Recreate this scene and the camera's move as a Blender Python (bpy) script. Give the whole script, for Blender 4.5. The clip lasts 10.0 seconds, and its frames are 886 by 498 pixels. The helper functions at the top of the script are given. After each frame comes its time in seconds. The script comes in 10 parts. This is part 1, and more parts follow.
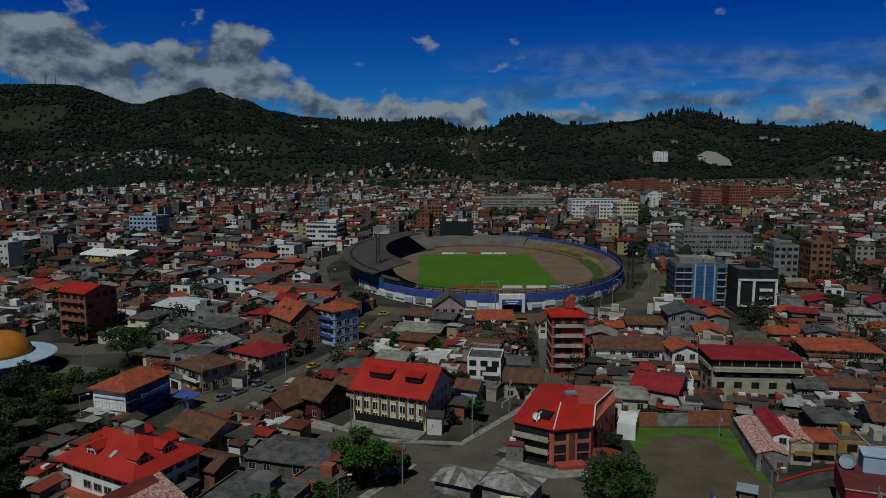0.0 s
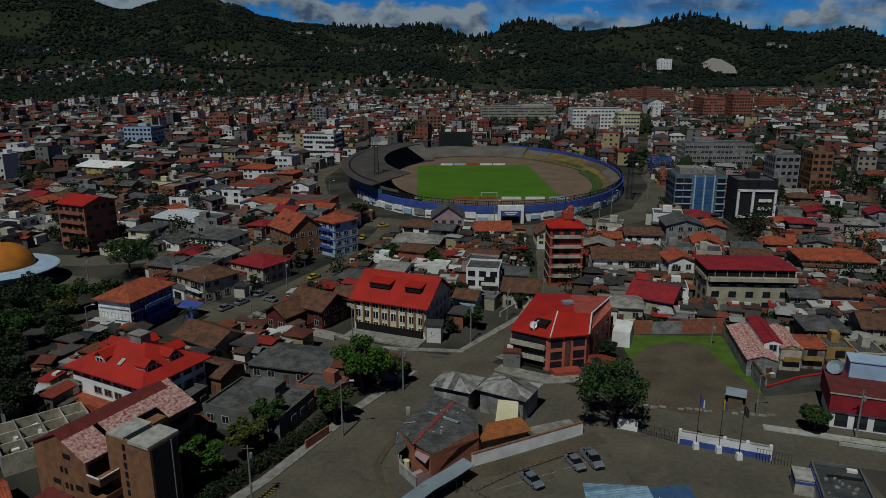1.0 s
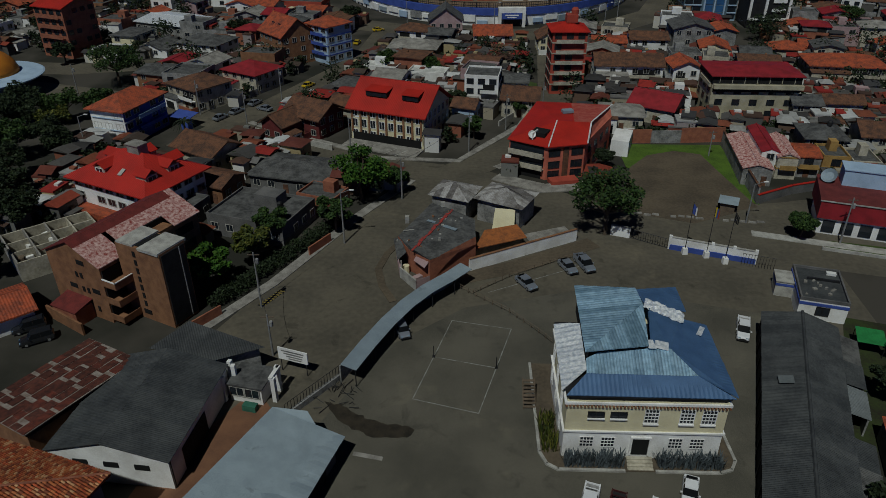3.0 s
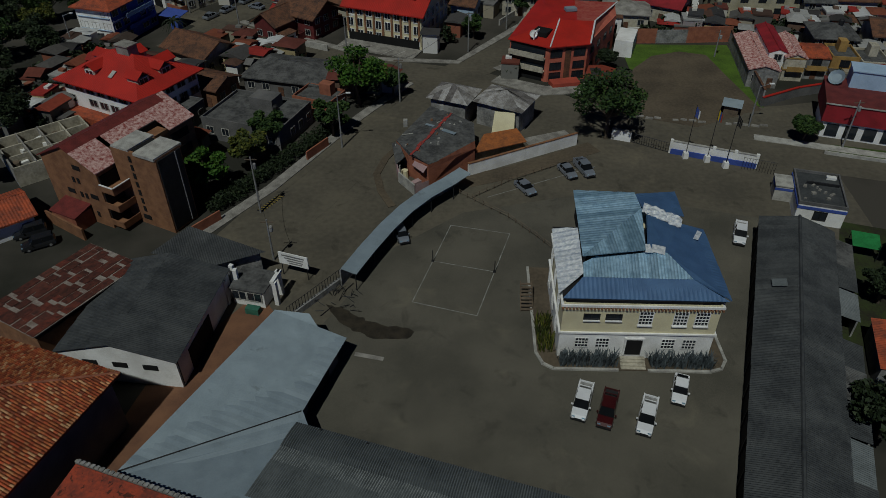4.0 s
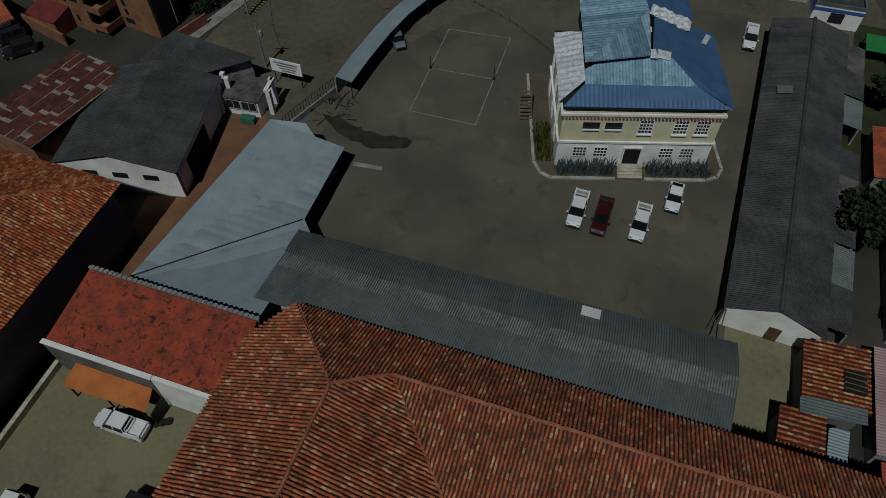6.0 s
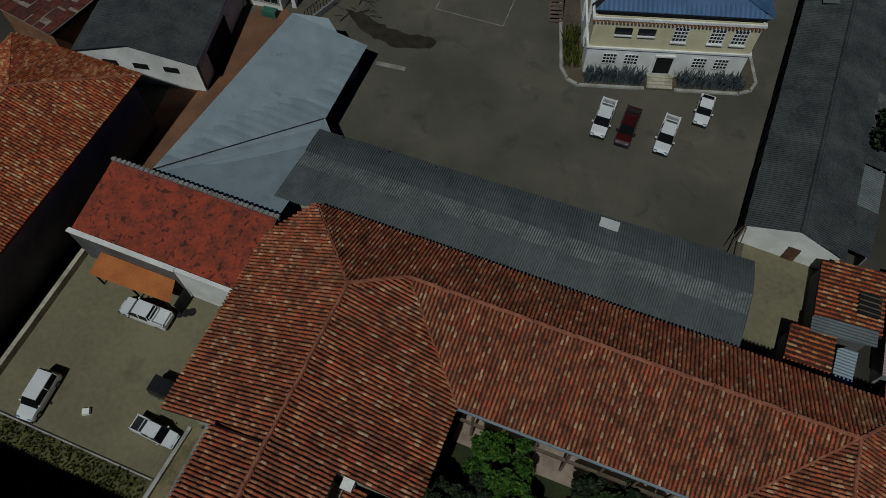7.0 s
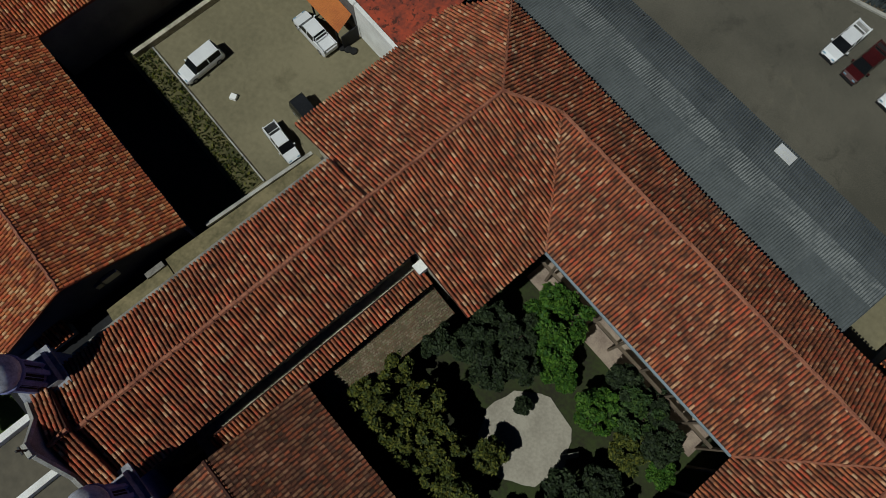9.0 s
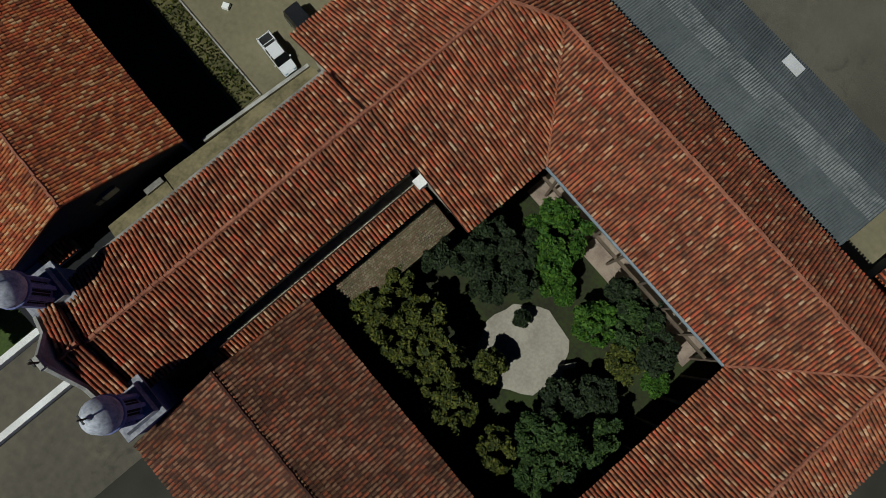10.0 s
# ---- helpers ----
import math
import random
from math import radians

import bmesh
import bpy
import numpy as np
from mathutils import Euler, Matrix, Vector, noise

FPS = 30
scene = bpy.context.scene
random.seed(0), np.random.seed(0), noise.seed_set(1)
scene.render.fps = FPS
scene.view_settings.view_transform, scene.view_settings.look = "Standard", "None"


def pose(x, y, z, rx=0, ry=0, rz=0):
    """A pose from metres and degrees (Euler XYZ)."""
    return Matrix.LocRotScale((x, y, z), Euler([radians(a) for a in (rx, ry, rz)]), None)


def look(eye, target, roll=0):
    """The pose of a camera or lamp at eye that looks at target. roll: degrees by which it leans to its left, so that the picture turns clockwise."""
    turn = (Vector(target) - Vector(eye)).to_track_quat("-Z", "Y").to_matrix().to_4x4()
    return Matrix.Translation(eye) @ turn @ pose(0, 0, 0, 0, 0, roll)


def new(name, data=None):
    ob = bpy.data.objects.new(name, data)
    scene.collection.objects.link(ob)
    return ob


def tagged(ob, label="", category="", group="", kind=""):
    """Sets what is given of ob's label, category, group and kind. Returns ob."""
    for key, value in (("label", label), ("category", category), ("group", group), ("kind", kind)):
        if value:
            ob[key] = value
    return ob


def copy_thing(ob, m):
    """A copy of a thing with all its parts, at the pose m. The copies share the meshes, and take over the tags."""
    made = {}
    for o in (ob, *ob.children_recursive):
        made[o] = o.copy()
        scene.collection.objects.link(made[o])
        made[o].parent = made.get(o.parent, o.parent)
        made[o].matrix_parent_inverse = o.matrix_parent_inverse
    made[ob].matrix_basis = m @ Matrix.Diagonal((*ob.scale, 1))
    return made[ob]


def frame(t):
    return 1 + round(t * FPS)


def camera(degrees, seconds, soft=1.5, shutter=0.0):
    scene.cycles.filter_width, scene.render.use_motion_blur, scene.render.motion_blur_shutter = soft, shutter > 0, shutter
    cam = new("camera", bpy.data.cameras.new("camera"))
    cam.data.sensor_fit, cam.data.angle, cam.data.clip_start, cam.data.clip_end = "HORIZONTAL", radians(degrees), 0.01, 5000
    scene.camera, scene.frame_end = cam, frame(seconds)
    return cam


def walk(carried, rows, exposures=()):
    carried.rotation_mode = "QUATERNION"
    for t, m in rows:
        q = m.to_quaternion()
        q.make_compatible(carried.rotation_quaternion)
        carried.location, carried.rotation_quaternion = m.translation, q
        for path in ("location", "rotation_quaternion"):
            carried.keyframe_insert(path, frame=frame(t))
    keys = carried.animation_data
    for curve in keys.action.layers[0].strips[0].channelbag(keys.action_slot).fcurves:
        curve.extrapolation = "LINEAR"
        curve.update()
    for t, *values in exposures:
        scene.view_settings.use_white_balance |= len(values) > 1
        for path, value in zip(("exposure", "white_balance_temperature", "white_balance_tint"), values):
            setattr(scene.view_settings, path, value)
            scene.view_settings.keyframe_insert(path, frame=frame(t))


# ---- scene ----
cam = camera(64.4, 10.0, soft=0.7)
# a hovering drone, 62 m up, that tips its camera down and then turns left
walk(cam, [
    (0.0, pose(0, 0, 62, 82.20, 0.00, 0.00)),
    (0.5, pose(0, 0, 62, 78.83, 0.03, -0.06)),
    (1.0, pose(0, 0, 62, 74.99, 0.10, -0.11)),
    (1.5, pose(0, 0, 62, 71.13, 0.09, -0.14)),
    (2.0, pose(0, 0, 62, 67.28, 0.11, -0.19)),
    (2.5, pose(0, 0, 62, 63.43, 0.16, -0.25)),
    (4.0, pose(0, 0, 62, 51.85, 0.19, -0.43)),
    (4.5, pose(0, 0, 62, 47.95, 0.19, -0.50)),
    (5.0, pose(0, 0, 62, 44.04, 0.19, -0.56)),
    (5.5, pose(0, 0, 62, 40.12, 0.20, -0.62)),
    (5.7, pose(0, 0, 62, 38.64, 0.20, -0.65)),
    (6.8, pose(0, 0, 62, 30.30, 0.24, -0.59)),
    (7.0, pose(0, 0, 62, 28.75, 0.22, 2.16)),
    (7.5, pose(0, 0, 62, 25.02, 0.13, 15.08)),
    (8.0, pose(0, 0, 62, 21.27, 0.10, 22.03)),
    (8.5, pose(0, 0, 62, 17.57, 0.03, 30.16)),
    (9.0, pose(0, 0, 62, 14.02, 0.03, 30.17)),
    (9.5, pose(0, 0, 62, 10.52, 0.06, 30.03)),
    (10.0, pose(0, 0, 62, 7.12, 0.08, 29.98)),
], exposures=[(0.0, -1.33, 6150, 2), (1.5, -1.33, 6200, 2), (2.5, -1.40, 6150, 2), (4.5, -1.62, 6150, 2), (7.0, -1.58, 6030, 2), (8.5, -1.05, 6150, 2), (9.5, -0.82, 6180, 2), (10.0, -0.77, 6180, 2)])

# ---------------------------------------------------------------- light
SUN_EL, SUN_AZ = 57.0, 203.0          # degrees; azimuth clockwise from +y
world = bpy.data.worlds.new("sky")
scene.world = world
world.use_nodes = True
nt = world.node_tree
nt.nodes.clear()
sky = nt.nodes.new("ShaderNodeTexSky")
sky.sky_type, sky.sun_disc = "NISHITA", False
sky.sun_elevation, sky.sun_rotation = radians(SUN_EL), radians(SUN_AZ)
sky.altitude, sky.air_density, sky.dust_density, sky.ozone_density = 2500, 0.8, 0.3, 4.0
way_in = nt.nodes.new("ShaderNodeTexCoord")
stretch = nt.nodes.new("ShaderNodeMapping")
stretch.inputs["Scale"].default_value = (1.0, 1.0, 1.5)
stretch.inputs["Location"].default_value = (0.35, 0.1, 0.0)
billow = nt.nodes.new("ShaderNodeTexNoise")
billow.inputs["Scale"].default_value, billow.inputs["Detail"].default_value = 19.0, 12.0
billow.inputs["Roughness"].default_value = 0.55
split = nt.nodes.new("ShaderNodeSeparateXYZ")
height = nt.nodes.new("ShaderNodeMapRange")          # fewer clouds higher up
height.inputs["From Min"].default_value, height.inputs["From Max"].default_value = 0.02, 0.22
height.inputs["To Min"].default_value, height.inputs["To Max"].default_value = 0.0, -0.10
add_h = nt.nodes.new("ShaderNodeMath")
puffs = []                                           # where the cumulus stands: azimuth, elevation, reach, amount
for a_, e_, r_, k_ in (
        (-14.8, 8.6, 0.060, 0.27), (-16.4, 6.8, 0.090, 0.34), (-13.6, 5.2, 0.060, 0.30), (-18.8, 6.0, 0.070, 0.28), (-21.4, 7.4, 0.040, 0.27), (-22.2, 5.0, 0.080, 0.30), (-25.6, 6.8, 0.075, 0.28), (-28.6, 7.6, 0.080, 0.30), (-31.8, 8.2, 0.090, 0.33),
        (-26.0, 4.4, 0.080, 0.26), (-30.0, 5.2, 0.080, 0.28), (-18.0, 4.0, 0.080, 0.28), (-11.2, 3.5, 0.055, 0.26), (-8.2, 3.3, 0.055, 0.26), (-5.0, 3.3, 0.060, 0.26), (-1.2, 3.0, 0.060, 0.25), (2.2, 2.8, 0.060, 0.24), (-0.9, 8.9, 0.042, 0.25), (-4.8, 9.8, 0.018, 0.17),
        (14.0, 2.6, 0.050, 0.20), (20.0, 2.4, 0.060, 0.20), (26.0, 2.4, 0.060, 0.20), (31.0, 2.6, 0.060, 0.20)):
    far_off = nt.nodes.new("ShaderNodeVectorMath")
    far_off.operation = "DISTANCE"
    far_off.inputs[1].default_value = (math.sin(radians(a_)), math.cos(radians(a_)), 1.5 * math.sin(radians(e_)))
    puff = nt.nodes.new("ShaderNodeMapRange")
    puff.inputs["From Min"].default_value, puff.inputs["From Max"].default_value = 0.0, r_
    puff.inputs["To Min"].default_value, puff.inputs["To Max"].default_value = k_, 0.0
    nt.links.new(far_off.outputs["Value"], puff.inputs["Value"])
    puffs.append((far_off, puff))
cover = nt.nodes.new("ShaderNodeMapRange")
cover.inputs["From Min"].default_value, cover.inputs["From Max"].default_value = 0.60, 0.72
raised = nt.nodes.new("ShaderNodeMapping")           # the same billows a little higher: their loss marks the sunny tops
raised.inputs["Scale"].default_value = (1.0, 1.0, 1.5)
raised.inputs["Location"].default_value = (0.345, 0.095, 0.026)
shade = nt.nodes.new("ShaderNodeTexNoise")
shade.inputs["Scale"].default_value, shade.inputs["Detail"].default_value = 19.0, 12.0
shade.inputs["Roughness"].default_value = 0.55
relief = nt.nodes.new("ShaderNodeMath")
relief.operation = "SUBTRACT"
tops = nt.nodes.new("ShaderNodeMapRange")
tops.inputs["From Min"].default_value, tops.inputs["From Max"].default_value = -0.12, 0.10
cloud_col = nt.nodes.new("ShaderNodeMixRGB")
cloud_col.inputs[1].default_value = (1.9, 3.0, 4.9, 1)
cloud_col.inputs[2].default_value = (8.6, 10.0, 12.0, 1)
deep = nt.nodes.new("ShaderNodeMixRGB")             # thin highland air: deep blue, paler towards the horizon
deep.blend_type, deep.inputs[0].default_value = "MULTIPLY", 1.0
air = nt.nodes.new("ShaderNodeValToRGB")
for i_, (p_, c_) in enumerate(((0.035, (0.12, 0.49, 0.83)), (0.20, (0.017, 0.22, 0.88)), (0.33, (0.007, 0.026, 0.06)))):
    e_ = air.color_ramp.elements[i_] if i_ < 2 else air.color_ramp.elements.new(p_)
    e_.position, e_.color = p_, (*c_, 1)
rich = nt.nodes.new("ShaderNodeMixRGB")
rich.blend_type, rich.inputs[0].default_value = "MULTIPLY", 1.0
rich.inputs[2].default_value = (2.5, 2.5, 2.5, 1)
both = nt.nodes.new("ShaderNodeMixRGB")
back = nt.nodes.new("ShaderNodeBackground")
back.inputs["Strength"].default_value = 0.055
wout = nt.nodes.new("ShaderNodeOutputWorld")
for a, b in (
    (way_in.outputs["Generated"], stretch.inputs["Vector"]), (stretch.outputs[0], billow.inputs["Vector"]),
    (way_in.outputs["Generated"], raised.inputs["Vector"]), (raised.outputs[0], shade.inputs["Vector"]), (way_in.outputs["Generated"], split.inputs[0]),
    (split.outputs["Z"], height.inputs["Value"]), (billow.outputs[0], add_h.inputs[0]),
    (height.outputs[0], add_h.inputs[1]), (add_h.outputs[0], cover.inputs["Value"]),
    (billow.outputs[0], relief.inputs[0]), (shade.outputs[0], relief.inputs[1]), (relief.outputs[0], tops.inputs["Value"]), (tops.outputs[0], cloud_col.inputs[0]), (sky.outputs[0], deep.inputs[1]), (split.outputs["Z"], air.inputs[0]), (air.outputs[0], deep.inputs[2]), (deep.outputs[0], rich.inputs[1]), (cover.outputs[0], both.inputs[0]),
    (rich.outputs[0], both.inputs[1]), (cloud_col.outputs[0], both.inputs[2]), (both.outputs[0], back.inputs["Color"]),
    (back.outputs[0], wout.inputs["Surface"]),
):
    nt.links.new(a, b)
plain = nt.nodes.new("ShaderNodeMapping")
plain.inputs["Scale"].default_value = (1.0, 1.0, 1.5)
nt.links.new(way_in.outputs["Generated"], plain.inputs["Vector"])
total = add_h.outputs[0]
for far_off, puff in puffs:
    nt.links.new(plain.outputs[0], far_off.inputs[0])
    more = nt.nodes.new("ShaderNodeMath")
    nt.links.new(total, more.inputs[0])
    nt.links.new(puff.outputs[0], more.inputs[1])
    total = more.outputs[0]
nt.links.new(total, cover.inputs["Value"])
# thin, wind-drawn streaks of high cloud in the east
drawn = nt.nodes.new("ShaderNodeMapping")
drawn.inputs["Scale"].default_value, drawn.inputs["Location"].default_value = (1.0, 1.0, 6.5), (0.7, 0.2, 0.4)
streak = nt.nodes.new("ShaderNodeTexNoise")
streak.inputs["Scale"].default_value, streak.inputs["Detail"].default_value, streak.inputs["Roughness"].default_value = 6.0, 9.0, 0.5
veil = nt.nodes.new("ShaderNodeMapRange")
veil.inputs["From Min"].default_value, veil.inputs["From Max"].default_value = 0.40, 0.60
veil.inputs["To Min"].default_value, veil.inputs["To Max"].default_value = 0.0, 0.95
east = nt.nodes.new("ShaderNodeMapRange")
east.inputs["From Min"].default_value, east.inputs["From Max"].default_value = -0.02, 0.16
low = nt.nodes.new("ShaderNodeMapRange")
low.inputs["From Min"].default_value, low.inputs["From Max"].default_value = 0.150, 0.060
thin, thin2 = nt.nodes.new("ShaderNodeMath"), nt.nodes.new("ShaderNodeMath")
thin.operation = thin2.operation = "MULTIPLY"
most = nt.nodes.new("ShaderNodeMath")
most.operation = "MAXIMUM"
for a, b in ((way_in.outputs["Generated"], drawn.inputs["Vector"]), (drawn.outputs[0], streak.inputs["Vector"]), (streak.outputs[0], veil.inputs["Value"]), (split.outputs["X"], east.inputs["Value"]), (split.outputs["Z"], low.inputs["Value"]),
             (veil.outputs[0], thin.inputs[0]), (east.outputs[0], thin.inputs[1]), (thin.outputs[0], thin2.inputs[0]), (low.outputs[0], thin2.inputs[1]), (thin2.outputs[0], most.inputs[0]), (cover.outputs[0], most.inputs[1]), (most.outputs[0], both.inputs[0])):
    nt.links.new(a, b)
sun = new("sun", bpy.data.lights.new("sun", "SUN"))
sun.data.energy, sun.data.angle, sun.data.color = 5.0, radians(0.53), (1.0, 0.98, 0.93)
az, el = radians(SUN_AZ), radians(SUN_EL)
sun.matrix_world = look((60 * math.sin(az), 60 * math.cos(az), 90), (0, 0, 90 - 60 * math.tan(el)))


# ---------------------------------------------------------------- materials
def pmat(name, a, b=None, scale=0.6, rough=0.85, metal=0.0, bump=0.15, fine=9.0, palette=(), piece=False, spread=0.25, coat=0.0):
    """Two-scale mottled surface from colour a to b; palette: colours dealt out per island (or per object with piece)."""
    m = bpy.data.materials.new(name)
    m.use_nodes = True
    t = m.node_tree
    bsdf = t.nodes["Principled BSDF"]
    b = b or tuple(c * 0.65 for c in a)
    geo = t.nodes.new("ShaderNodeNewGeometry")
    n1, n2 = t.nodes.new("ShaderNodeTexNoise"), t.nodes.new("ShaderNodeTexNoise")
    n1.inputs["Scale"].default_value, n1.inputs["Detail"].default_value = scale, 6
    n2.inputs["Scale"].default_value, n2.inputs["Detail"].default_value = fine, 4
    for n in (n1, n2):
        t.links.new(geo.outputs["Position"], n.inputs["Vector"])
    mean = t.nodes.new("ShaderNodeMath")
    mean.operation = "MULTIPLY_ADD"
    mean.inputs[1].default_value = 0.4
    t.links.new(n2.outputs[0], mean.inputs[0])
    big = t.nodes.new("ShaderNodeMath")
    big.operation, big.inputs[1].default_value = "MULTIPLY", 0.6
    t.links.new(n1.outputs[0], big.inputs[0])
    t.links.new(big.outputs[0], mean.inputs[2])
    ramp = t.nodes.new("ShaderNodeValToRGB")
    ramp.color_ramp.elements[0].position, ramp.color_ramp.elements[1].position = 0.38, 0.60
    ramp.color_ramp.elements[0].color, ramp.color_ramp.elements[1].color = (*b, 1), (*a, 1)
    t.links.new(mean.outputs[0], ramp.inputs[0])
    out = ramp.outputs[0]
    if palette:
        deal = t.nodes.new("ShaderNodeValToRGB")
        deal.color_ramp.interpolation = "CONSTANT"
        e = deal.color_ramp.elements
        while len(e) < len(palette):
            e.new(0.5)
        for i, c in enumerate(palette):
            e[i].position, e[i].color = i / len(palette), (*c, 1)
        if piece:
            info = t.nodes.new("ShaderNodeObjectInfo")
            t.links.new(info.outputs["Random"], deal.inputs[0])
        else:
            t.links.new(geo.outputs["Random Per Island"], deal.inputs[0])
        mul = t.nodes.new("ShaderNodeMixRGB")
        mul.blend_type, mul.inputs[0].default_value = "MULTIPLY", 1.0
        t.links.new(deal.outputs[0], mul.inputs[1])
        t.links.new(out, mul.inputs[2])
        out = mul.outputs[0]
    t.links.new(out, bsdf.inputs["Base Color"])
    bsdf.inputs["Roughness"].default_value, bsdf.inputs["Metallic"].default_value = rough, metal
    bsdf.inputs["Coat Weight"].default_value = coat
    if rough > 0.5:
        bsdf.inputs["Specular IOR Level"].default_value = 0.25
    if bump:
        bp = t.nodes.new("ShaderNodeBump")
        bp.inputs["Strength"].default_value, bp.inputs["Distance"].default_value = bump, 0.05
        t.links.new(n2.outputs[0], bp.inputs["Height"])
        t.links.new(bp.outputs[0], bsdf.inputs["Normal"])
    return m


W1 = (1.0, 1.0, 1.0)
TILE_PAL = ((0.64, 0.42, 0.25), (0.56, 0.30, 0.16), (0.19, 0.085, 0.048), (0.36, 0.105, 0.05), (0.40, 0.118, 0.053), (0.44, 0.123, 0.053), (0.52, 0.10, 0.045), (0.34, 0.100, 0.048), (0.47, 0.150, 0.061), (0.29, 0.094, 0.048), (0.50, 0.200, 0.090), (0.38, 0.116, 0.049), (0.45, 0.095, 0.045),
            (0.31, 0.130, 0.071), (0.48, 0.215, 0.105), (0.36, 0.098, 0.048), (0.28, 0.11, 0.06), (0.46, 0.165, 0.071), (0.40, 0.150, 0.074), (0.33, 0.090, 0.045), (0.42, 0.130, 0.057))
TILE_PAL = tuple(tuple(0.80 * c + 0.20 * m for c, m in zip(p, (0.375, 0.148, 0.088))) for p in TILE_PAL)
M_TILE = pmat("clay_tile", (1.12, 1.07, 1.03), (0.48, 0.46, 0.43), 0.8, 0.9, palette=TILE_PAL, fine=6, bump=0.3)
M_TILE_OLD = pmat("mossy_old_tile", W1, (0.40, 0.44, 0.38), 0.4, 0.95, fine=8, palette=((0.34, 0.17, 0.10), (0.34, 0.10, 0.05), (0.27, 0.088, 0.045), (0.17, 0.068, 0.04), (0.28, 0.12, 0.065), (0.13, 0.065, 0.042), (0.30, 0.095, 0.05), (0.20, 0.095, 0.055), (0.30, 0.15, 0.09), (0.15, 0.06, 0.038)))
M_TILE_P = pmat("clay_tile_piece", (1.12, 1.07, 1.03), (0.48, 0.46, 0.43), 0.8, 0.9, palette=TILE_PAL, piece=True, fine=6, bump=0.3)
# clay bed darkened to paint the shade in the gaps between cover tiles
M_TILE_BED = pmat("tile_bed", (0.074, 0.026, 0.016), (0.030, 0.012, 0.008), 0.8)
M_TILE_BED_RED = pmat("red_tile_bed", (0.22, 0.062, 0.028), (0.12, 0.035, 0.018), 0.8)
M_TILE_RIDGE = pmat("ridge_tile", (0.36, 0.145, 0.085), (0.20, 0.07, 0.042), 1.2)
M_TILE_NEW = pmat("orange_tile", W1, (0.7, 0.62, 0.6), 0.3, 0.85, fine=5, palette=((0.58, 0.34, 0.17), (0.52, 0.18, 0.065), (0.50, 0.115, 0.045), (0.42, 0.125, 0.045), (0.33, 0.09, 0.036), (0.46, 0.155, 0.06), (0.28, 0.075, 0.034), (0.44, 0.20, 0.09), (0.36, 0.085, 0.036), (0.22, 0.07, 0.036)))
M_RED_MOSS = pmat("red_lichen_sheet", (0.34, 0.060, 0.030), (0.15, 0.040, 0.028), 0.7, 0.9, fine=3.2, bump=0.5)
SHEETS = ((1.0, 1.0, 1.0), (0.93, 0.94, 0.95), (1.06, 1.06, 1.05), (0.88, 0.89, 0.9), (0.97, 0.97, 0.97), (1.1, 1.09, 1.08))
WORN = ((1.0, 1.0, 1.0), (0.78, 0.8, 0.82), (1.25, 1.25, 1.24), (0.66, 0.7, 0.72), (1.1, 1.1, 1.1), (0.9, 0.9, 0.9))
M_ZINC = pmat("zinc_sheet", (0.32, 0.385, 0.43), (0.255, 0.31, 0.35), 0.5, 0.6, 0.25, bump=0.05, palette=SHEETS, piece=True)
M_BLUE_SHEET = pmat("blue_sheet", (0.085, 0.165, 0.31), (0.06, 0.12, 0.235), 0.5, 0.5, 0.2, bump=0.05)
M_GALV = pmat("galvanised_sheet", (0.36, 0.53, 0.66), (0.22, 0.35, 0.46), 1.2, 0.36, 0.4, bump=0.1, fine=3.0, palette=WORN, piece=True)
M_GALV_NEW = pmat("bright_galvanised_sheet", (0.90, 0.91, 0.92), (0.52, 0.57, 0.62), 2.2, 0.32, 0.2, bump=0.15, fine=3.0, palette=SHEETS, piece=True)
M_FIBRE = pmat("fibre_cement", (0.150, 0.166, 0.172), (0.105, 0.118, 0.122), 0.35, 0.9, fine=3, palette=SHEETS, piece=True)
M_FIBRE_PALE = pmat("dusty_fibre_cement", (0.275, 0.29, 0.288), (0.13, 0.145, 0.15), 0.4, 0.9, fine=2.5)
# darker grey that paints a shaded flank on every corrugation wave
M_FIBRE_SHADE = pmat("shaded_fibre_cement_flank", (0.105, 0.116, 0.118), (0.060, 0.068, 0.070), 0.5, 0.95, fine=2.5)
# render darkened so that its colour carries the shade of unlit walls
M_SHADE_WALL = pmat("shade_darkened_render", (0.16, 0.155, 0.15), (0.08, 0.08, 0.08), 0.3, 0.9)
M_SAND = pmat("pale_sand", (0.36, 0.33, 0.27), (0.26, 0.235, 0.19), 0.4, 0.95, fine=4)
M_FIBRE_DK = pmat("dark_fibre_cement", (0.066, 0.07, 0.072), (0.034, 0.037, 0.04), 0.35, 0.9, fine=3, palette=SHEETS, piece=True)
M_RUST = pmat("rusty_sheet", (0.125, 0.042, 0.028), (0.05, 0.022, 0.018), 1.6, 0.85, piece=True, palette=((1, 1, 1), (0.8, 0.75, 0.75), (0.9, 0.85, 0.85), (0.7, 0.7, 0.7), (1.15, 0.9, 0.85), (0.85, 0.8, 0.8)))
M_ASPH = pmat("asphalt", (0.120, 0.106, 0.079), (0.078, 0.070, 0.054), 0.09, 0.92, fine=1.2, bump=0.08)
M_YARD = pmat("yard_asphalt", (0.122, 0.112, 0.088), (0.068, 0.064, 0.051), 0.10, 0.92, fine=13.0, bump=0.1)
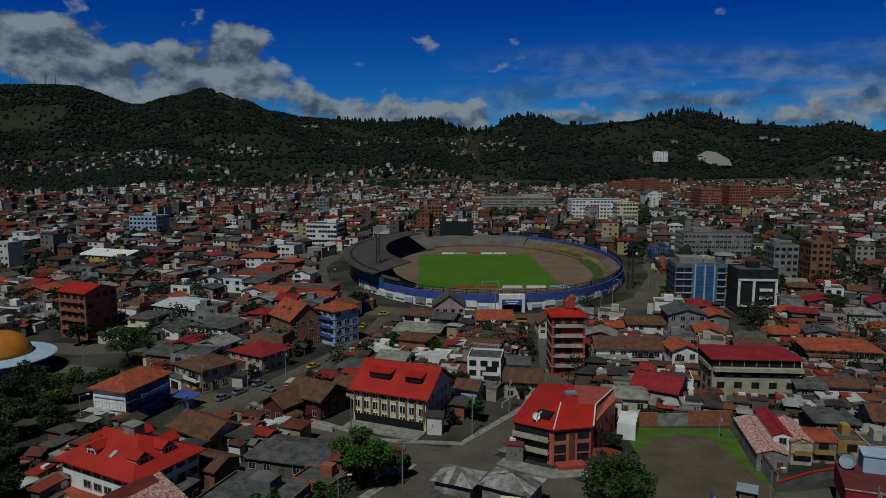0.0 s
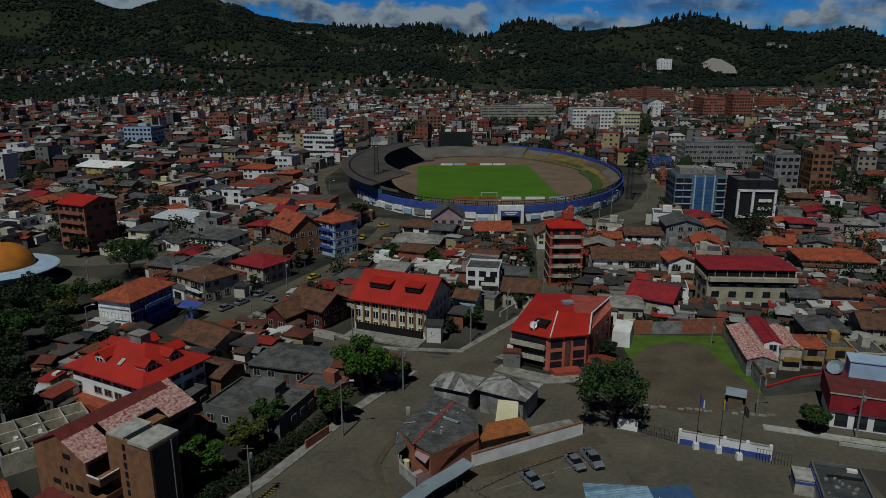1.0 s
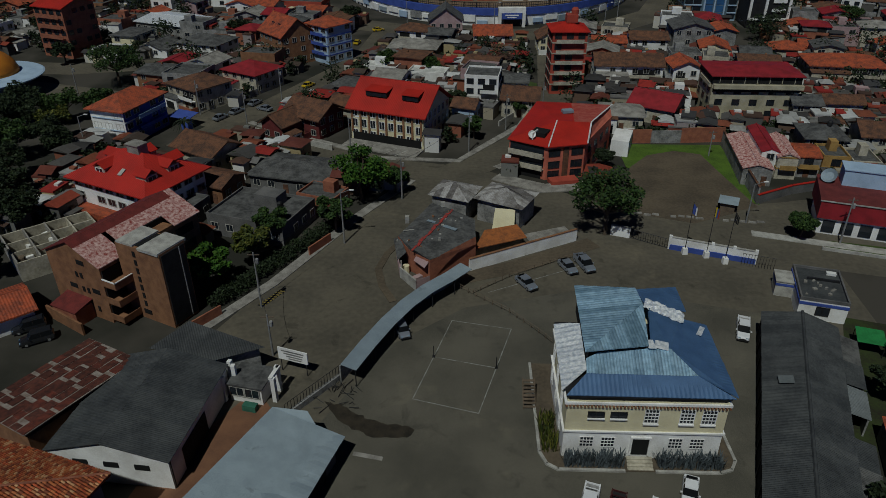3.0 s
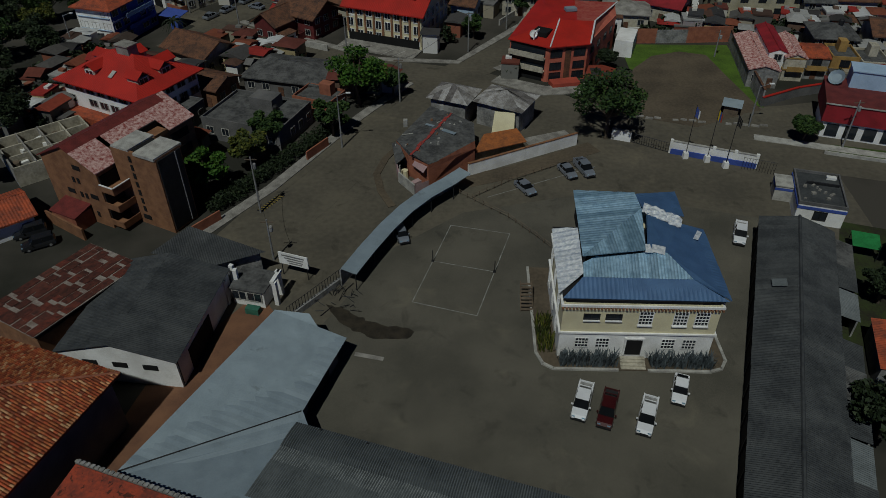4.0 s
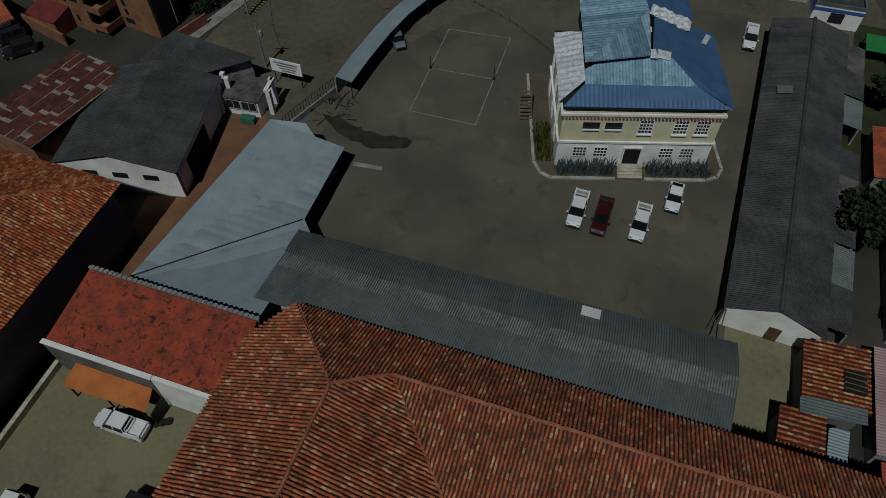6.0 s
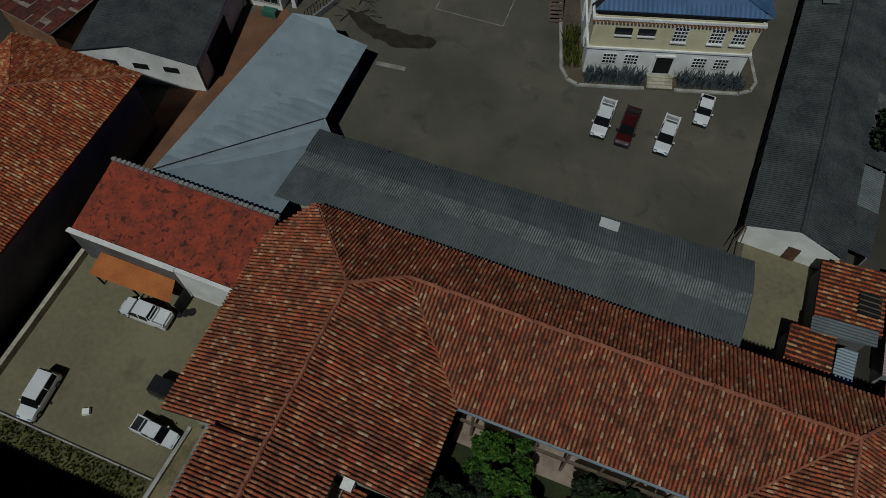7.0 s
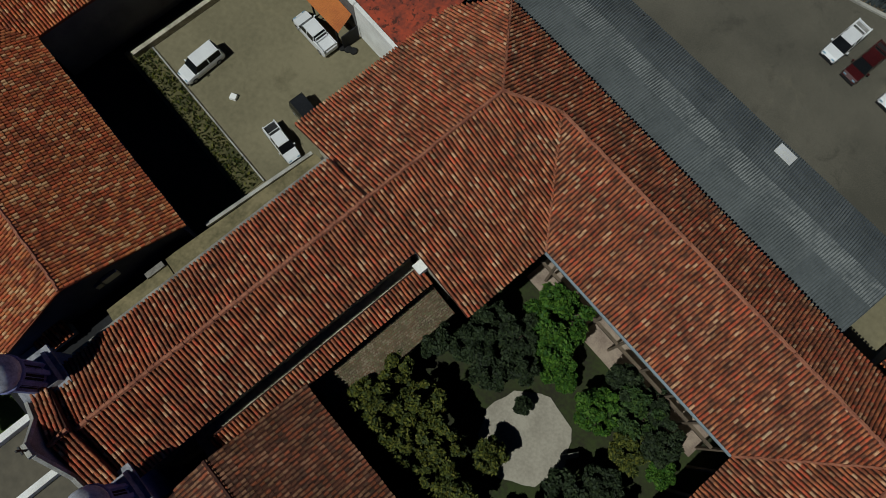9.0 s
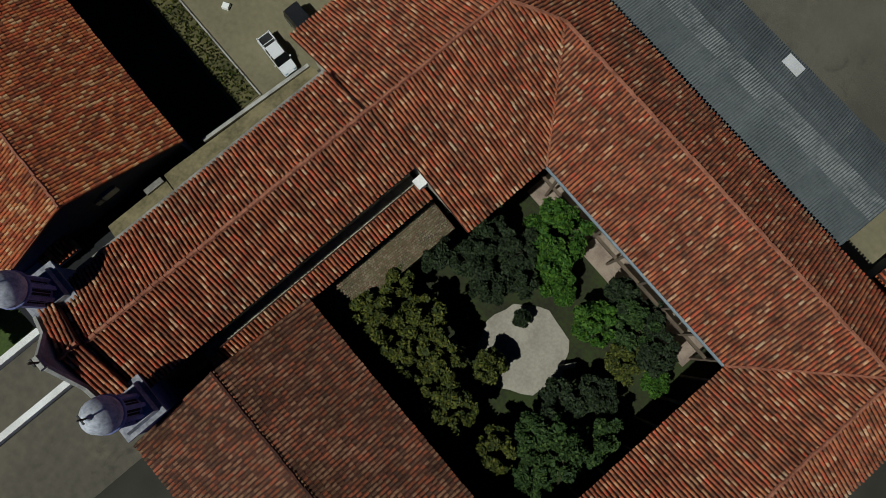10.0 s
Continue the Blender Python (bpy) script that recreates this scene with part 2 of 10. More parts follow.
def stained(m, scale, lo, hi, dark, pale):
    """Adds worn pale patches and dark oil stains with shapes of their own."""
    t = m.node_tree
    bsdf = t.nodes["Principled BSDF"]
    base = bsdf.inputs["Base Color"].links[0].from_socket
    geo = t.nodes.new("ShaderNodeNewGeometry")
    out = base
    for k, (sc, a, b, mul) in enumerate(((scale, lo, hi, dark), (scale * 0.45, 0.57, 0.70, pale))):
        n = t.nodes.new("ShaderNodeTexNoise")
        n.inputs["Scale"].default_value, n.inputs["Detail"].default_value = sc, 9
        n.inputs["Roughness"].default_value, n.inputs["Distortion"].default_value = 0.62, 0.6
        rg = t.nodes.new("ShaderNodeMapRange")
        rg.inputs["From Min"].default_value, rg.inputs["From Max"].default_value = a, b
        mx = t.nodes.new("ShaderNodeMixRGB")
        mx.blend_type, mx.inputs[2].default_value = "MULTIPLY", (*mul, 1)
        off = t.nodes.new("ShaderNodeVectorMath")
        off.inputs[1].default_value = (17.0 * k, 31.0 * k, 5.0)
        for p, q in ((geo.outputs["Position"], off.inputs[0]), (off.outputs[0], n.inputs["Vector"]), (n.outputs[0], rg.inputs["Value"]), (rg.outputs[0], mx.inputs[0]), (out, mx.inputs[1])):
            t.links.new(p, q)
        out = mx.outputs[0]
    t.links.new(out, bsdf.inputs["Base Color"])


for m_ in (M_TILE, M_TILE_P):
    stained(m_, 0.16, 0.53, 0.62, (0.84, 0.98, 1.06), (1.08, 1.0, 0.95))
stained(M_TILE_NEW, 0.5, 0.58, 0.66, (0.74, 0.78, 0.76), (1.12, 1.0, 0.95))
stained(M_YARD, 0.32, 0.58, 0.68, (0.76, 0.76, 0.77), (1.28, 1.26, 1.20))
stained(M_ASPH, 0.25, 0.60, 0.68, (0.7, 0.7, 0.7), (1.25, 1.23, 1.18))
stained(M_ZINC, 0.5, 0.62, 0.70, (0.75, 0.74, 0.72), (1.1, 1.1, 1.1))
stained(M_FIBRE, 0.6, 0.60, 0.70, (0.82, 0.83, 0.82), (1.2, 1.2, 1.18))
stained(M_FIBRE_DK, 0.5, 0.60, 0.68, (0.7, 0.7, 0.7), (1.3, 1.3, 1.28))
stained(M_RED_MOSS, 1.6, 0.56, 0.62, (0.3, 0.5, 0.6), (1.15, 1.1, 1.1))
M_PARK = pmat("sandy_paving", (0.21, 0.185, 0.115), (0.155, 0.138, 0.085), 0.15, 0.95, fine=2)
stained(M_PARK, 0.22, 0.60, 0.70, (0.72, 0.72, 0.70), (1.15, 1.14, 1.1))
M_EARTH = pmat("terracotta_floor", (0.20, 0.10, 0.055), (0.13, 0.065, 0.04), 0.4, 0.9)
M_SOIL = pmat("bare_soil", (0.12, 0.095, 0.065), (0.07, 0.056, 0.04), 0.15, 0.95, fine=2)
M_WET = pmat("wet_patch", (0.046, 0.038, 0.027), (0.024, 0.021, 0.016), 0.9, 0.55)
M_GROUND = pmat("town_ground", (0.075, 0.068, 0.055), (0.04, 0.042, 0.03), 0.03, 0.95, fine=0.4)
M_GRASS = pmat("grass", (0.065, 0.095, 0.022), (0.035, 0.055, 0.016), 0.25, 0.95, fine=4)
M_PITCH = pmat("turf", (0.072, 0.165, 0.008), (0.055, 0.128, 0.007), 0.06, 0.95, fine=1)
M_CONC = pmat("concrete", (0.31, 0.295, 0.265), (0.15, 0.14, 0.125), 0.6, 0.9)
M_PALE_ROOF = pmat("pale_flat_roof", (0.62, 0.62, 0.59), (0.36, 0.36, 0.34), 0.5, 0.85)
M_DRAB = pmat("drab_cream_render", (0.46, 0.42, 0.30), (0.30, 0.275, 0.19), 0.5, 0.85)
M_KERB = pmat("kerb_paint", (0.45, 0.44, 0.40), (0.25, 0.24, 0.22), 0.8, 0.85)
M_WHITE = pmat("white_paint", (0.84, 0.84, 0.82), (0.62, 0.61, 0.58), 0.4, 0.8)
M_LINE = pmat("line_paint", (0.30, 0.30, 0.28), (0.12, 0.115, 0.10), 0.9, 0.9)
M_CREAM = pmat("cream_render", (0.70, 0.64, 0.42), (0.58, 0.52, 0.34), 0.4, 0.85)
M_BEIGE = pmat("beige_render", (0.52, 0.48, 0.38), (0.29, 0.265, 0.205), 0.5, 0.85, fine=2.6)
M_GREY = pmat("grey_render", (0.30, 0.295, 0.285), (0.13, 0.13, 0.125), 0.5, 0.85, fine=2.6)
M_BRICK = pmat("brick_wall", (0.34, 0.13, 0.075), (0.22, 0.08, 0.05), 0.8, 0.85, fine=14)
M_BRICK_BR = pmat("brown_brick", (0.27, 0.135, 0.068), (0.16, 0.078, 0.042), 0.8, 0.85, fine=14)
M_RED_WALL = pmat("red_render", (0.40, 0.075, 0.045), (0.28, 0.05, 0.035), 0.4, 0.8)
M_BLUE_WALL = pmat("blue_render", (0.06, 0.10, 0.38), (0.04, 0.07, 0.26), 0.4, 0.8)
M_LTBLUE = pmat("light_blue_render", (0.40, 0.52, 0.66), (0.30, 0.40, 0.52), 0.4, 0.8)
M_PINK = pmat("pink_render", (0.42, 0.30, 0.30), (0.30, 0.20, 0.20), 0.5, 0.85)
M_YELLOW = pmat("yellow_render", (0.55, 0.42, 0.10), (0.42, 0.32, 0.08), 0.4, 0.85)
M_RED_ROOF = pmat("red_painted_roof", (0.44, 0.022, 0.014), (0.31, 0.018, 0.012), 0.25, 0.6, fine=5)
M_ORANGE_ROOF = pmat("orange_painted_roof", (0.40, 0.085, 0.035), (0.17, 0.05, 0.03), 0.7, 0.75, fine=2.6)
M_PALE_RUST = pmat("peeling_red_roof", (0.60, 0.42, 0.38), (0.22, 0.030, 0.024), 2.2, 0.8, fine=14)
M_FADED = pmat("faded_red_sheet", (0.40, 0.115, 0.085), (0.30, 0.030, 0.022), 0.5, 0.7, fine=2.2)
M_BROWN_ROOF = pmat("old_brown_tile", (0.16, 0.075, 0.042), (0.065, 0.038, 0.028), 0.7, 0.9, fine=2.6)
M_GREY_ROOF = pmat("grey_roof", (0.115, 0.115, 0.112), (0.045, 0.045, 0.045), 0.6, 0.85, fine=2.2)
# near-black that stands for the shade inside openings, gaps and recesses
M_DARK = pmat("interior_shade_black", (0.012, 0.012, 0.012), (0.008, 0.008, 0.008), 0.5, 0.9)
M_IRON = pmat("dark_iron", (0.04, 0.04, 0.042), (0.025, 0.025, 0.027), 1.0, 0.6, 0.5)
M_POLE = pmat("galvanised_pole", (0.32, 0.32, 0.31), (0.2, 0.2, 0.2), 1.0, 0.6, 0.3)
M_WOODP = pmat("wooden_pole", (0.16, 0.12, 0.085), (0.09, 0.07, 0.05), 1.0, 0.9)
M_GLASS = pmat("window_glass", (0.02, 0.025, 0.032), (0.012, 0.015, 0.02), 0.5, 0.12, bump=0.0)
M_BLUEGLASS = pmat("blue_curtain_glass", (0.05, 0.14, 0.30), (0.03, 0.09, 0.22), 0.3, 0.15, bump=0.0)
M_CARGLASS = pmat("car_glass", (0.010, 0.011, 0.013), (0.006, 0.007, 0.008), 0.5, 0.08, bump=0.0)
M_CARGLASS.node_tree.nodes["Principled BSDF"].inputs["Specular IOR Level"].default_value = 0.2
M_TYRE = pmat("tyre_rubber", (0.015, 0.015, 0.015), (0.01, 0.01, 0.01), 3, 0.9)
M_CARW = pmat("white_car_paint", (0.75, 0.76, 0.78), (0.66, 0.67, 0.69), 0.5, 0.3, bump=0, coat=0.6)
M_CARS = pmat("silver_car_paint", (0.34, 0.37, 0.43), (0.28, 0.31, 0.36), 0.5, 0.32, 0.5, bump=0, coat=0.6)
M_CARR = pmat("dark_red_car_paint", (0.055, 0.008, 0.009), (0.04, 0.006, 0.007), 0.5, 0.25, bump=0, coat=0.8)
M_CARB = pmat("black_car_paint", (0.02, 0.021, 0.024), (0.014, 0.015, 0.017), 0.5, 0.25, bump=0, coat=0.8)
M_CARY = pmat("yellow_taxi_paint", (0.62, 0.42, 0.02), (0.52, 0.35, 0.02), 0.5, 0.3, bump=0, coat=0.6)
M_BARK = pmat("bark", (0.11, 0.085, 0.06), (0.06, 0.045, 0.035), 3, 0.95)
LEAF_A = ((0.030, 0.060, 0.014), (0.045, 0.085, 0.018), (0.022, 0.045, 0.012), (0.06, 0.10, 0.02), (0.035, 0.07, 0.02))
LEAF_B = ((0.035, 0.095, 0.009), (0.055, 0.125, 0.012), (0.024, 0.070, 0.009), (0.075, 0.15, 0.015))
LEAF_C = ((0.070, 0.085, 0.014), (0.10, 0.11, 0.016), (0.045, 0.06, 0.012), (0.135, 0.135, 0.02), (0.035, 0.05, 0.012))
LEAF_D = ((0.018, 0.030, 0.012), (0.026, 0.042, 0.016), (0.014, 0.022, 0.010), (0.034, 0.05, 0.018))
M_LEAF = [pmat("leaves_" + n, W1, (0.7, 0.7, 0.7), 0.6, 0.7, palette=p, bump=0) for n, p in (("green", LEAF_A), ("bright", LEAF_B), ("olive", LEAF_C), ("dark", LEAF_D))]
M_FAR_LEAF = pmat("far_foliage", W1, (0.6, 0.65, 0.6), 0.01, 0.95, fine=0.1, bump=0, palette=((0.012, 0.021, 0.010), (0.018, 0.029, 0.012), (0.009, 0.016, 0.009), (0.025, 0.038, 0.013)))
M_HILL_LEAF = pmat("hill_foliage", W1, (0.62, 0.68, 0.70), 0.005, 0.95, fine=0.02, bump=0, palette=((0.010, 0.017, 0.011), (0.012, 0.0195, 0.012), (0.009, 0.015, 0.0105), (0.0145, 0.022, 0.012)))
WALL_PAL = ((0.58, 0.56, 0.50), (0.27, 0.10, 0.06), (0.36, 0.32, 0.24), (0.20, 0.07, 0.05), (0.12, 0.115, 0.105), (0.74, 0.73, 0.70), (0.14, 0.09, 0.065), (0.44, 0.36, 0.20), (0.19, 0.19, 0.175), (0.70, 0.69, 0.66), (0.34, 0.30, 0.30), (0.10, 0.095, 0.09))
ROOF_PAL = ((0.26, 0.052, 0.030), (0.075, 0.072, 0.070), (0.15, 0.045, 0.031), (0.095, 0.052, 0.038), (0.30, 0.030, 0.024), (0.055, 0.055, 0.058), (0.17, 0.165, 0.16), (0.11, 0.105, 0.10), (0.20, 0.062, 0.034), (0.075, 0.045, 0.035), (0.045, 0.043, 0.043), (0.50, 0.51, 0.51), (0.09, 0.085, 0.08), (0.07, 0.052, 0.042), (0.34, 0.34, 0.33), (0.13, 0.04, 0.03))
M_CITY_WALL = pmat("city_walls", W1, (0.75, 0.74, 0.72), 0.05, 0.9, palette=WALL_PAL, bump=0)
M_CITY_ROOF = pmat("city_roofs", W1, (0.7, 0.68, 0.66), 0.08, 0.9, palette=ROOF_PAL, fine=1.5, bump=0)


# ---------------------------------------------------------------- building blocks
class Shape:
    """Vertices and faces that become one mesh."""

    def __init__(self):
        self.v, self.f, self.mi = [], [], []

    def add(self, verts, faces, slot=0):
        n = len(self.v)
        self.v += [tuple(p) for p in verts]
        self.f += [tuple(i + n for i in q) for q in faces]
        self.mi += [slot] * len(faces)
        return self

    def box(self, x, y, z, sx, sy, sz, turn=0.0, slot=0, tip=1.0):
        """A box centred on x, y that stands on z; tip scales its top."""
        c, s = math.cos(radians(turn)), math.sin(radians(turn))
        pts = []
        for k, h in ((1.0, z), (tip, z + sz)):
            for a, b in ((-1, -1), (1, -1), (1, 1), (-1, 1)):
                px, py = a * sx / 2 * k, b * sy / 2 * k
                pts.append((x + px * c - py * s, y + px * s + py * c, h))
        return self.add(pts, ((3, 2, 1, 0), (4, 5, 6, 7), (0, 1, 5, 4), (1, 2, 6, 5), (2, 3, 7, 6), (3, 0, 4, 7)), slot)

    def rod(self, a, b, r, r2=None, n=6, slot=0):
        a, b = Vector(a), Vector(b)
        r2 = r if r2 is None else r2
        q = (b - a).to_track_quat("Z", "Y")
        ring = [Vector((math.cos(2 * math.pi * i / n), math.sin(2 * math.pi * i / n), 0)) for i in range(n)]
        pts = [a + q @ (p * r) for p in ring] + [b + q @ (p * r2) for p in ring]
        faces = [(i, (i + 1) % n, n + (i + 1) % n, n + i) for i in range(n)] + [tuple(range(n - 1, -1, -1)), tuple(range(n, 2 * n))]
        return self.add(pts, faces, slot)

    def prism(self, poly, z0, z1, slot=0):
        n = len(poly)
        pts = [(*p[:2], z0) for p in poly] + [(*p[:2], z1) for p in poly]
        faces = [(i, (i + 1) % n, n + (i + 1) % n, n + i) for i in range(n)] + [tuple(range(n - 1, -1, -1)), tuple(range(n, 2 * n))]
        return self.add(pts, faces, slot)

    def slab(self, pts, thick, slot=0):
        """A flat or sloping plate: pts is its upper outline."""
        n = len(pts)
        low = [(p[0], p[1], p[2] - thick) for p in pts]
        faces = [tuple(range(n)), tuple(range(2 * n - 1, n - 1, -1))] + [(i, n + i, n + (i + 1) % n, (i + 1) % n) for i in range(n)]
        return self.add(list(pts) + low, faces, slot)

    def lathe(self, rings, n=16, x=0, y=0, slot=0):
        pts, faces = [], []
        for r, z in rings:
            pts += [(x + r * math.cos(2 * math.pi * i / n), y + r * math.sin(2 * math.pi * i / n), z) for i in range(n)]
        for k in range(len(rings) - 1):
            faces += [(k * n + i, k * n + (i + 1) % n, (k + 1) * n + (i + 1) % n, (k + 1) * n + i) for i in range(n)]
        faces += [tuple(range(n - 1, -1, -1)), tuple((len(rings) - 1) * n + i for i in range(n))]
        return self.add(pts, faces, slot)

    def mesh(self, name, mats, smooth=False):
        me = bpy.data.meshes.new(name)
        me.from_pydata(self.v, [], self.f)
        for m in (mats if isinstance(mats, (list, tuple)) else [mats]):
            me.materials.append(m)
        if any(self.mi):
            me.polygons.foreach_set("material_index", self.mi)
        if smooth:
            me.polygons.foreach_set("use_smooth", [True] * len(me.polygons))
        me.update()
        return me


def put(name, data, parent=None, m=None, label="", category="", group="", kind=""):
    ob = new(name, data)
    if parent:
        ob.parent = parent
    if m is not None:
        ob.matrix_basis = m
    return tagged(ob, label, category, group, kind)


def part(name, shape, mats, parent, label="", smooth=False, kind=""):
    return put(name, shape.mesh(name, mats, smooth), parent, label=label, kind=kind)


def thing(name, m, label, category, group="", kind=""):
    return put(name, None, None, m, label, category, group, kind)


def single(name, shape, mats, m, label, category, group="", kind="", smooth=False):
    return put(name, shape.mesh(name, mats, smooth), None, m, label, category, group, kind)


def slope_frame(pts):
    """Along the eave (first edge), up the slope, and out of it."""
    p = [Vector(q) for q in pts]
    s = (p[1] - p[0]).normalized()
    away = max(p[2:], key=lambda q: ((q - p[0]) - s * (q - p[0]).dot(s)).length)
    nrm = s.cross(away - p[0]).normalized()
    if nrm.z < 0:
        nrm = -nrm
    up = nrm.cross(s).normalized()
    if up.z < 0:
        up = -up
    return p[0], s, up, nrm, [((q - p[0]).dot(s), (q - p[0]).dot(up)) for q in p]


def span(poly, s):
    """The interval of t in which the line s = const crosses a convex outline."""
    hits = []
    for (a, b), (c, e) in zip(poly, poly[1:] + poly[:1]):
        if (a - s) * (c - s) < 0:
            hits.append(b + (e - b) * (s - a) / (c - a))
    return (min(hits), max(hits)) if len(hits) > 1 else None


def tile_places(pts, pitch=0.335, row=0.43, seed=1):
    """Poses (origin, along, up, out, length) of the cover tiles of a slope."""
    o, s, up, nrm, poly = slope_frame(pts)
    rng = random.Random(seed)
    lo, hi = min(a for a, b in poly), max(a for a, b in poly)
    res, x = [], lo + pitch * 0.5
    while x < hi:
        iv = span(poly, x)
        if iv:
            t = iv[0]
            while t < iv[1] - 0.12:
                ln = min(row, iv[1] - t)
                res.append((o + s * (x + rng.uniform(-0.025, 0.025)) + up * (t + rng.uniform(-0.03, 0.03)) + nrm * (0.02 + rng.uniform(0, 0.02)), s, up, nrm, ln))
                t += row
        x += pitch
    return res


ARCH = ((-0.5, 0.0), (-0.36, 0.72), (0.0, 1.0), (0.36, 0.72), (0.5, 0.0))


def tile_mesh(name, places, mat, width=0.24, rise=0.13):
    v, f = [], []
    for o, s, up, nrm, ln in places:
        n = len(v)
        for k, (w, lift) in enumerate(((1.0, 0.05), (0.82, 0.0))):
            base = o + up * (ln * 1.08 * k) + nrm * lift
            v += [base + s * (a * width * w) + nrm * (b * rise * w) for a, b in ARCH]
        f += [(n + i, n + i + 1, n + 6 + i, n + 5 + i) for i in range(4)] + [(n + 4, n + 3, n + 2, n + 1, n)]
    me = bpy.data.meshes.new(name)
    me.from_pydata(v, [], f)
    me.materials.append(mat)
    return me


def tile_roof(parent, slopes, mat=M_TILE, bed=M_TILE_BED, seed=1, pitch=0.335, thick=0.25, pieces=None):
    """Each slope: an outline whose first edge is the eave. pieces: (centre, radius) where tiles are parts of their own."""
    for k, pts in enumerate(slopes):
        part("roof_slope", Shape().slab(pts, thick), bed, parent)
        places = tile_places(pts, pitch, seed=seed + k)
        near = []
        if pieces:
            (cx, cy), rad = pieces
            near = [p for p in places if math.hypot(p[0].x - cx, p[0].y - cy) < rad and p[4] > 0.4]
            ids = {id(p) for p in near}
            places = [p for p in places if id(p) not in ids]
        put("roof_tiles", tile_mesh("roof_tiles", places, mat), parent, kind="stuff")
        if near:
            one = tile_mesh("roof_tile", [(Vector((0, 0, 0)), Vector((1, 0, 0)), Vector((0, 1, 0)), Vector((0, 0, 1)), 0.43)], M_TILE_P)
            for o, s, up, nrm, ln in near:
                mm = Matrix((s, up, nrm)).transposed().to_4x4()
                mm.translation = o
                put("roof_tile", one, parent, mm)


def ridge_line(parent, pts, r=0.17, mat=M_TILE_RIDGE):
    """A row of ridge tiles along a line of points."""
    sh = Shape()
    rng = random.Random(len(pts) + int(abs(pts[0][0]) * 10))
    for a, b in zip(pts, pts[1:]):
        a, b = Vector(a), Vector(b)
        n = max(1, int((b - a).length / 0.5))
        for i in range(n):
            p, q = a.lerp(b, i / n), a.lerp(b, (i + 1.05) / n)
            w = Vector((rng.uniform(-0.04, 0.04), rng.uniform(-0.04, 0.04), rng.uniform(-0.02, 0.03)))
            sh.rod(p + w, q + w, r * 1.05, r * 0.9, 6)
    part("ridge_tiles", sh, mat, parent, "mortared clay ridge tiles", kind="stuff")


def corrugated_sheets(pts, pitch=0.22, depth=0.05, width=0.95):
    """Corrugated sheets side by side over a convex outline; its first edge is the eave and the waves run up the slope."""
    o, s, up, nrm, poly = slope_frame(pts)
    lo, hi = min(a for a, b in poly), max(a for a, b in poly)
    n = max(2, int((hi - lo) / pitch * 2))
    per = max(2, 2 * round(width / pitch))
    rng = random.Random(int(abs(o.x * 13 + o.y * 7) * 10))
    sheets = []
    for first in range(0, n, per):
        v, f, lap = [], [], rng.uniform(0.0, 0.022) if width < 50 else 0.0
        for i in range(first, min(n, first + per) + 1):
            x = lo + 0.001 + (hi - lo - 0.002) * i / n
            iv = span(poly, x) or (0, 0.01)
            h = (depth if i % 2 else 0.0) + lap
            v += [o + s * x + up * (iv[0] - lap * 2) + nrm * h, o + s * x + up * iv[1] + nrm * h]
            if len(v) > 2:
                k = len(v) - 2
                f.append((k - 2, k, k + 1, k - 1))
        sheets.append(Shape().add(v, f))
    return sheets


def corrugated(pts, pitch=0.22, depth=0.05):
    """One wide corrugated sheet."""
    return corrugated_sheets(pts, pitch, depth, 1000.0)[0]


def sheet_roof(parent, slopes, mat, name="roof_sheet", pitch=0.22, thick=0.08, under=None, depth=0.05, width=1.05):
    for pts in slopes:
        for sheet in corrugated_sheets([(p[0], p[1], p[2] + 0.01) for p in pts], pitch, depth, width):
            part(name, sheet, mat, parent)
        part("roof_deck", Shape().slab(pts, thick), under or M_GREY_ROOF, parent)


# ---------------------------------------------------------------- ground and hills
def step(a, b, x):
    x = min(1.0, max(0.0, (x - a) / (b - a)))
    return x * x * (3 - 2 * x)


SKYLINE = ((-60, 4.0), (-32, 4.35), (-27.5, 4.5), (-23.2, 3.3), (-20.5, 4.0), (-18.3, 4.65), (-15.8, 3.9), (-13.2, 3.0), (-11.0, 2.6), (-6.4, 2.2), (-1.1, 2.4), (2.5, 1.45), (6.5, 2.7),
           (10.5, 1.9), (13.9, 2.1), (19.6, 3.0), (23.2, 2.0), (26.5, 1.75), (28.9, 2.1), (31.6, 1.4), (60, 2.0))


def ridge_angle(a):
    for (p, q), (r, s) in zip(SKYLINE, SKYLINE[1:]):
        if a <= r:
            k = min(1, max(0, (a - p) / (r - p)))
            k = k * k * (3 - 2 * k)
            return q + (s - q) * k
    return 2.0


def land(x, y):
    """Height of the land: a flat town, foothills and a far ridge."""
    r = math.hypot(x, y)
    if r < 900:
        return 0.0
    a = math.degrees(math.atan2(x, y))
    ahead = 1.0 - step(70, 110, abs(a))
    start = 1250 + 450 * step(8, 30, a) + 120 * math.sin(a * 0.35)
    far = 3000.0 if a < 3 else 2700.0
    top = 62 + far * math.tan(radians(ridge_angle(a)))
    rise = step(start, far, r)
    z = top * (0.55 * rise + 0.45 * rise ** 2)
    bumps = noise.fractal(Vector((x / 420, y / 420, 3.1)), 1.0, 2.1, 5) * 38
    z += bumps * step(start, start + 500, r) * (1 - 0.85 * step(far - 500, far, r))
    if r > far:
        z -= (r - far) * 0.12
    return z * (0.4 + 0.6 * ahead)


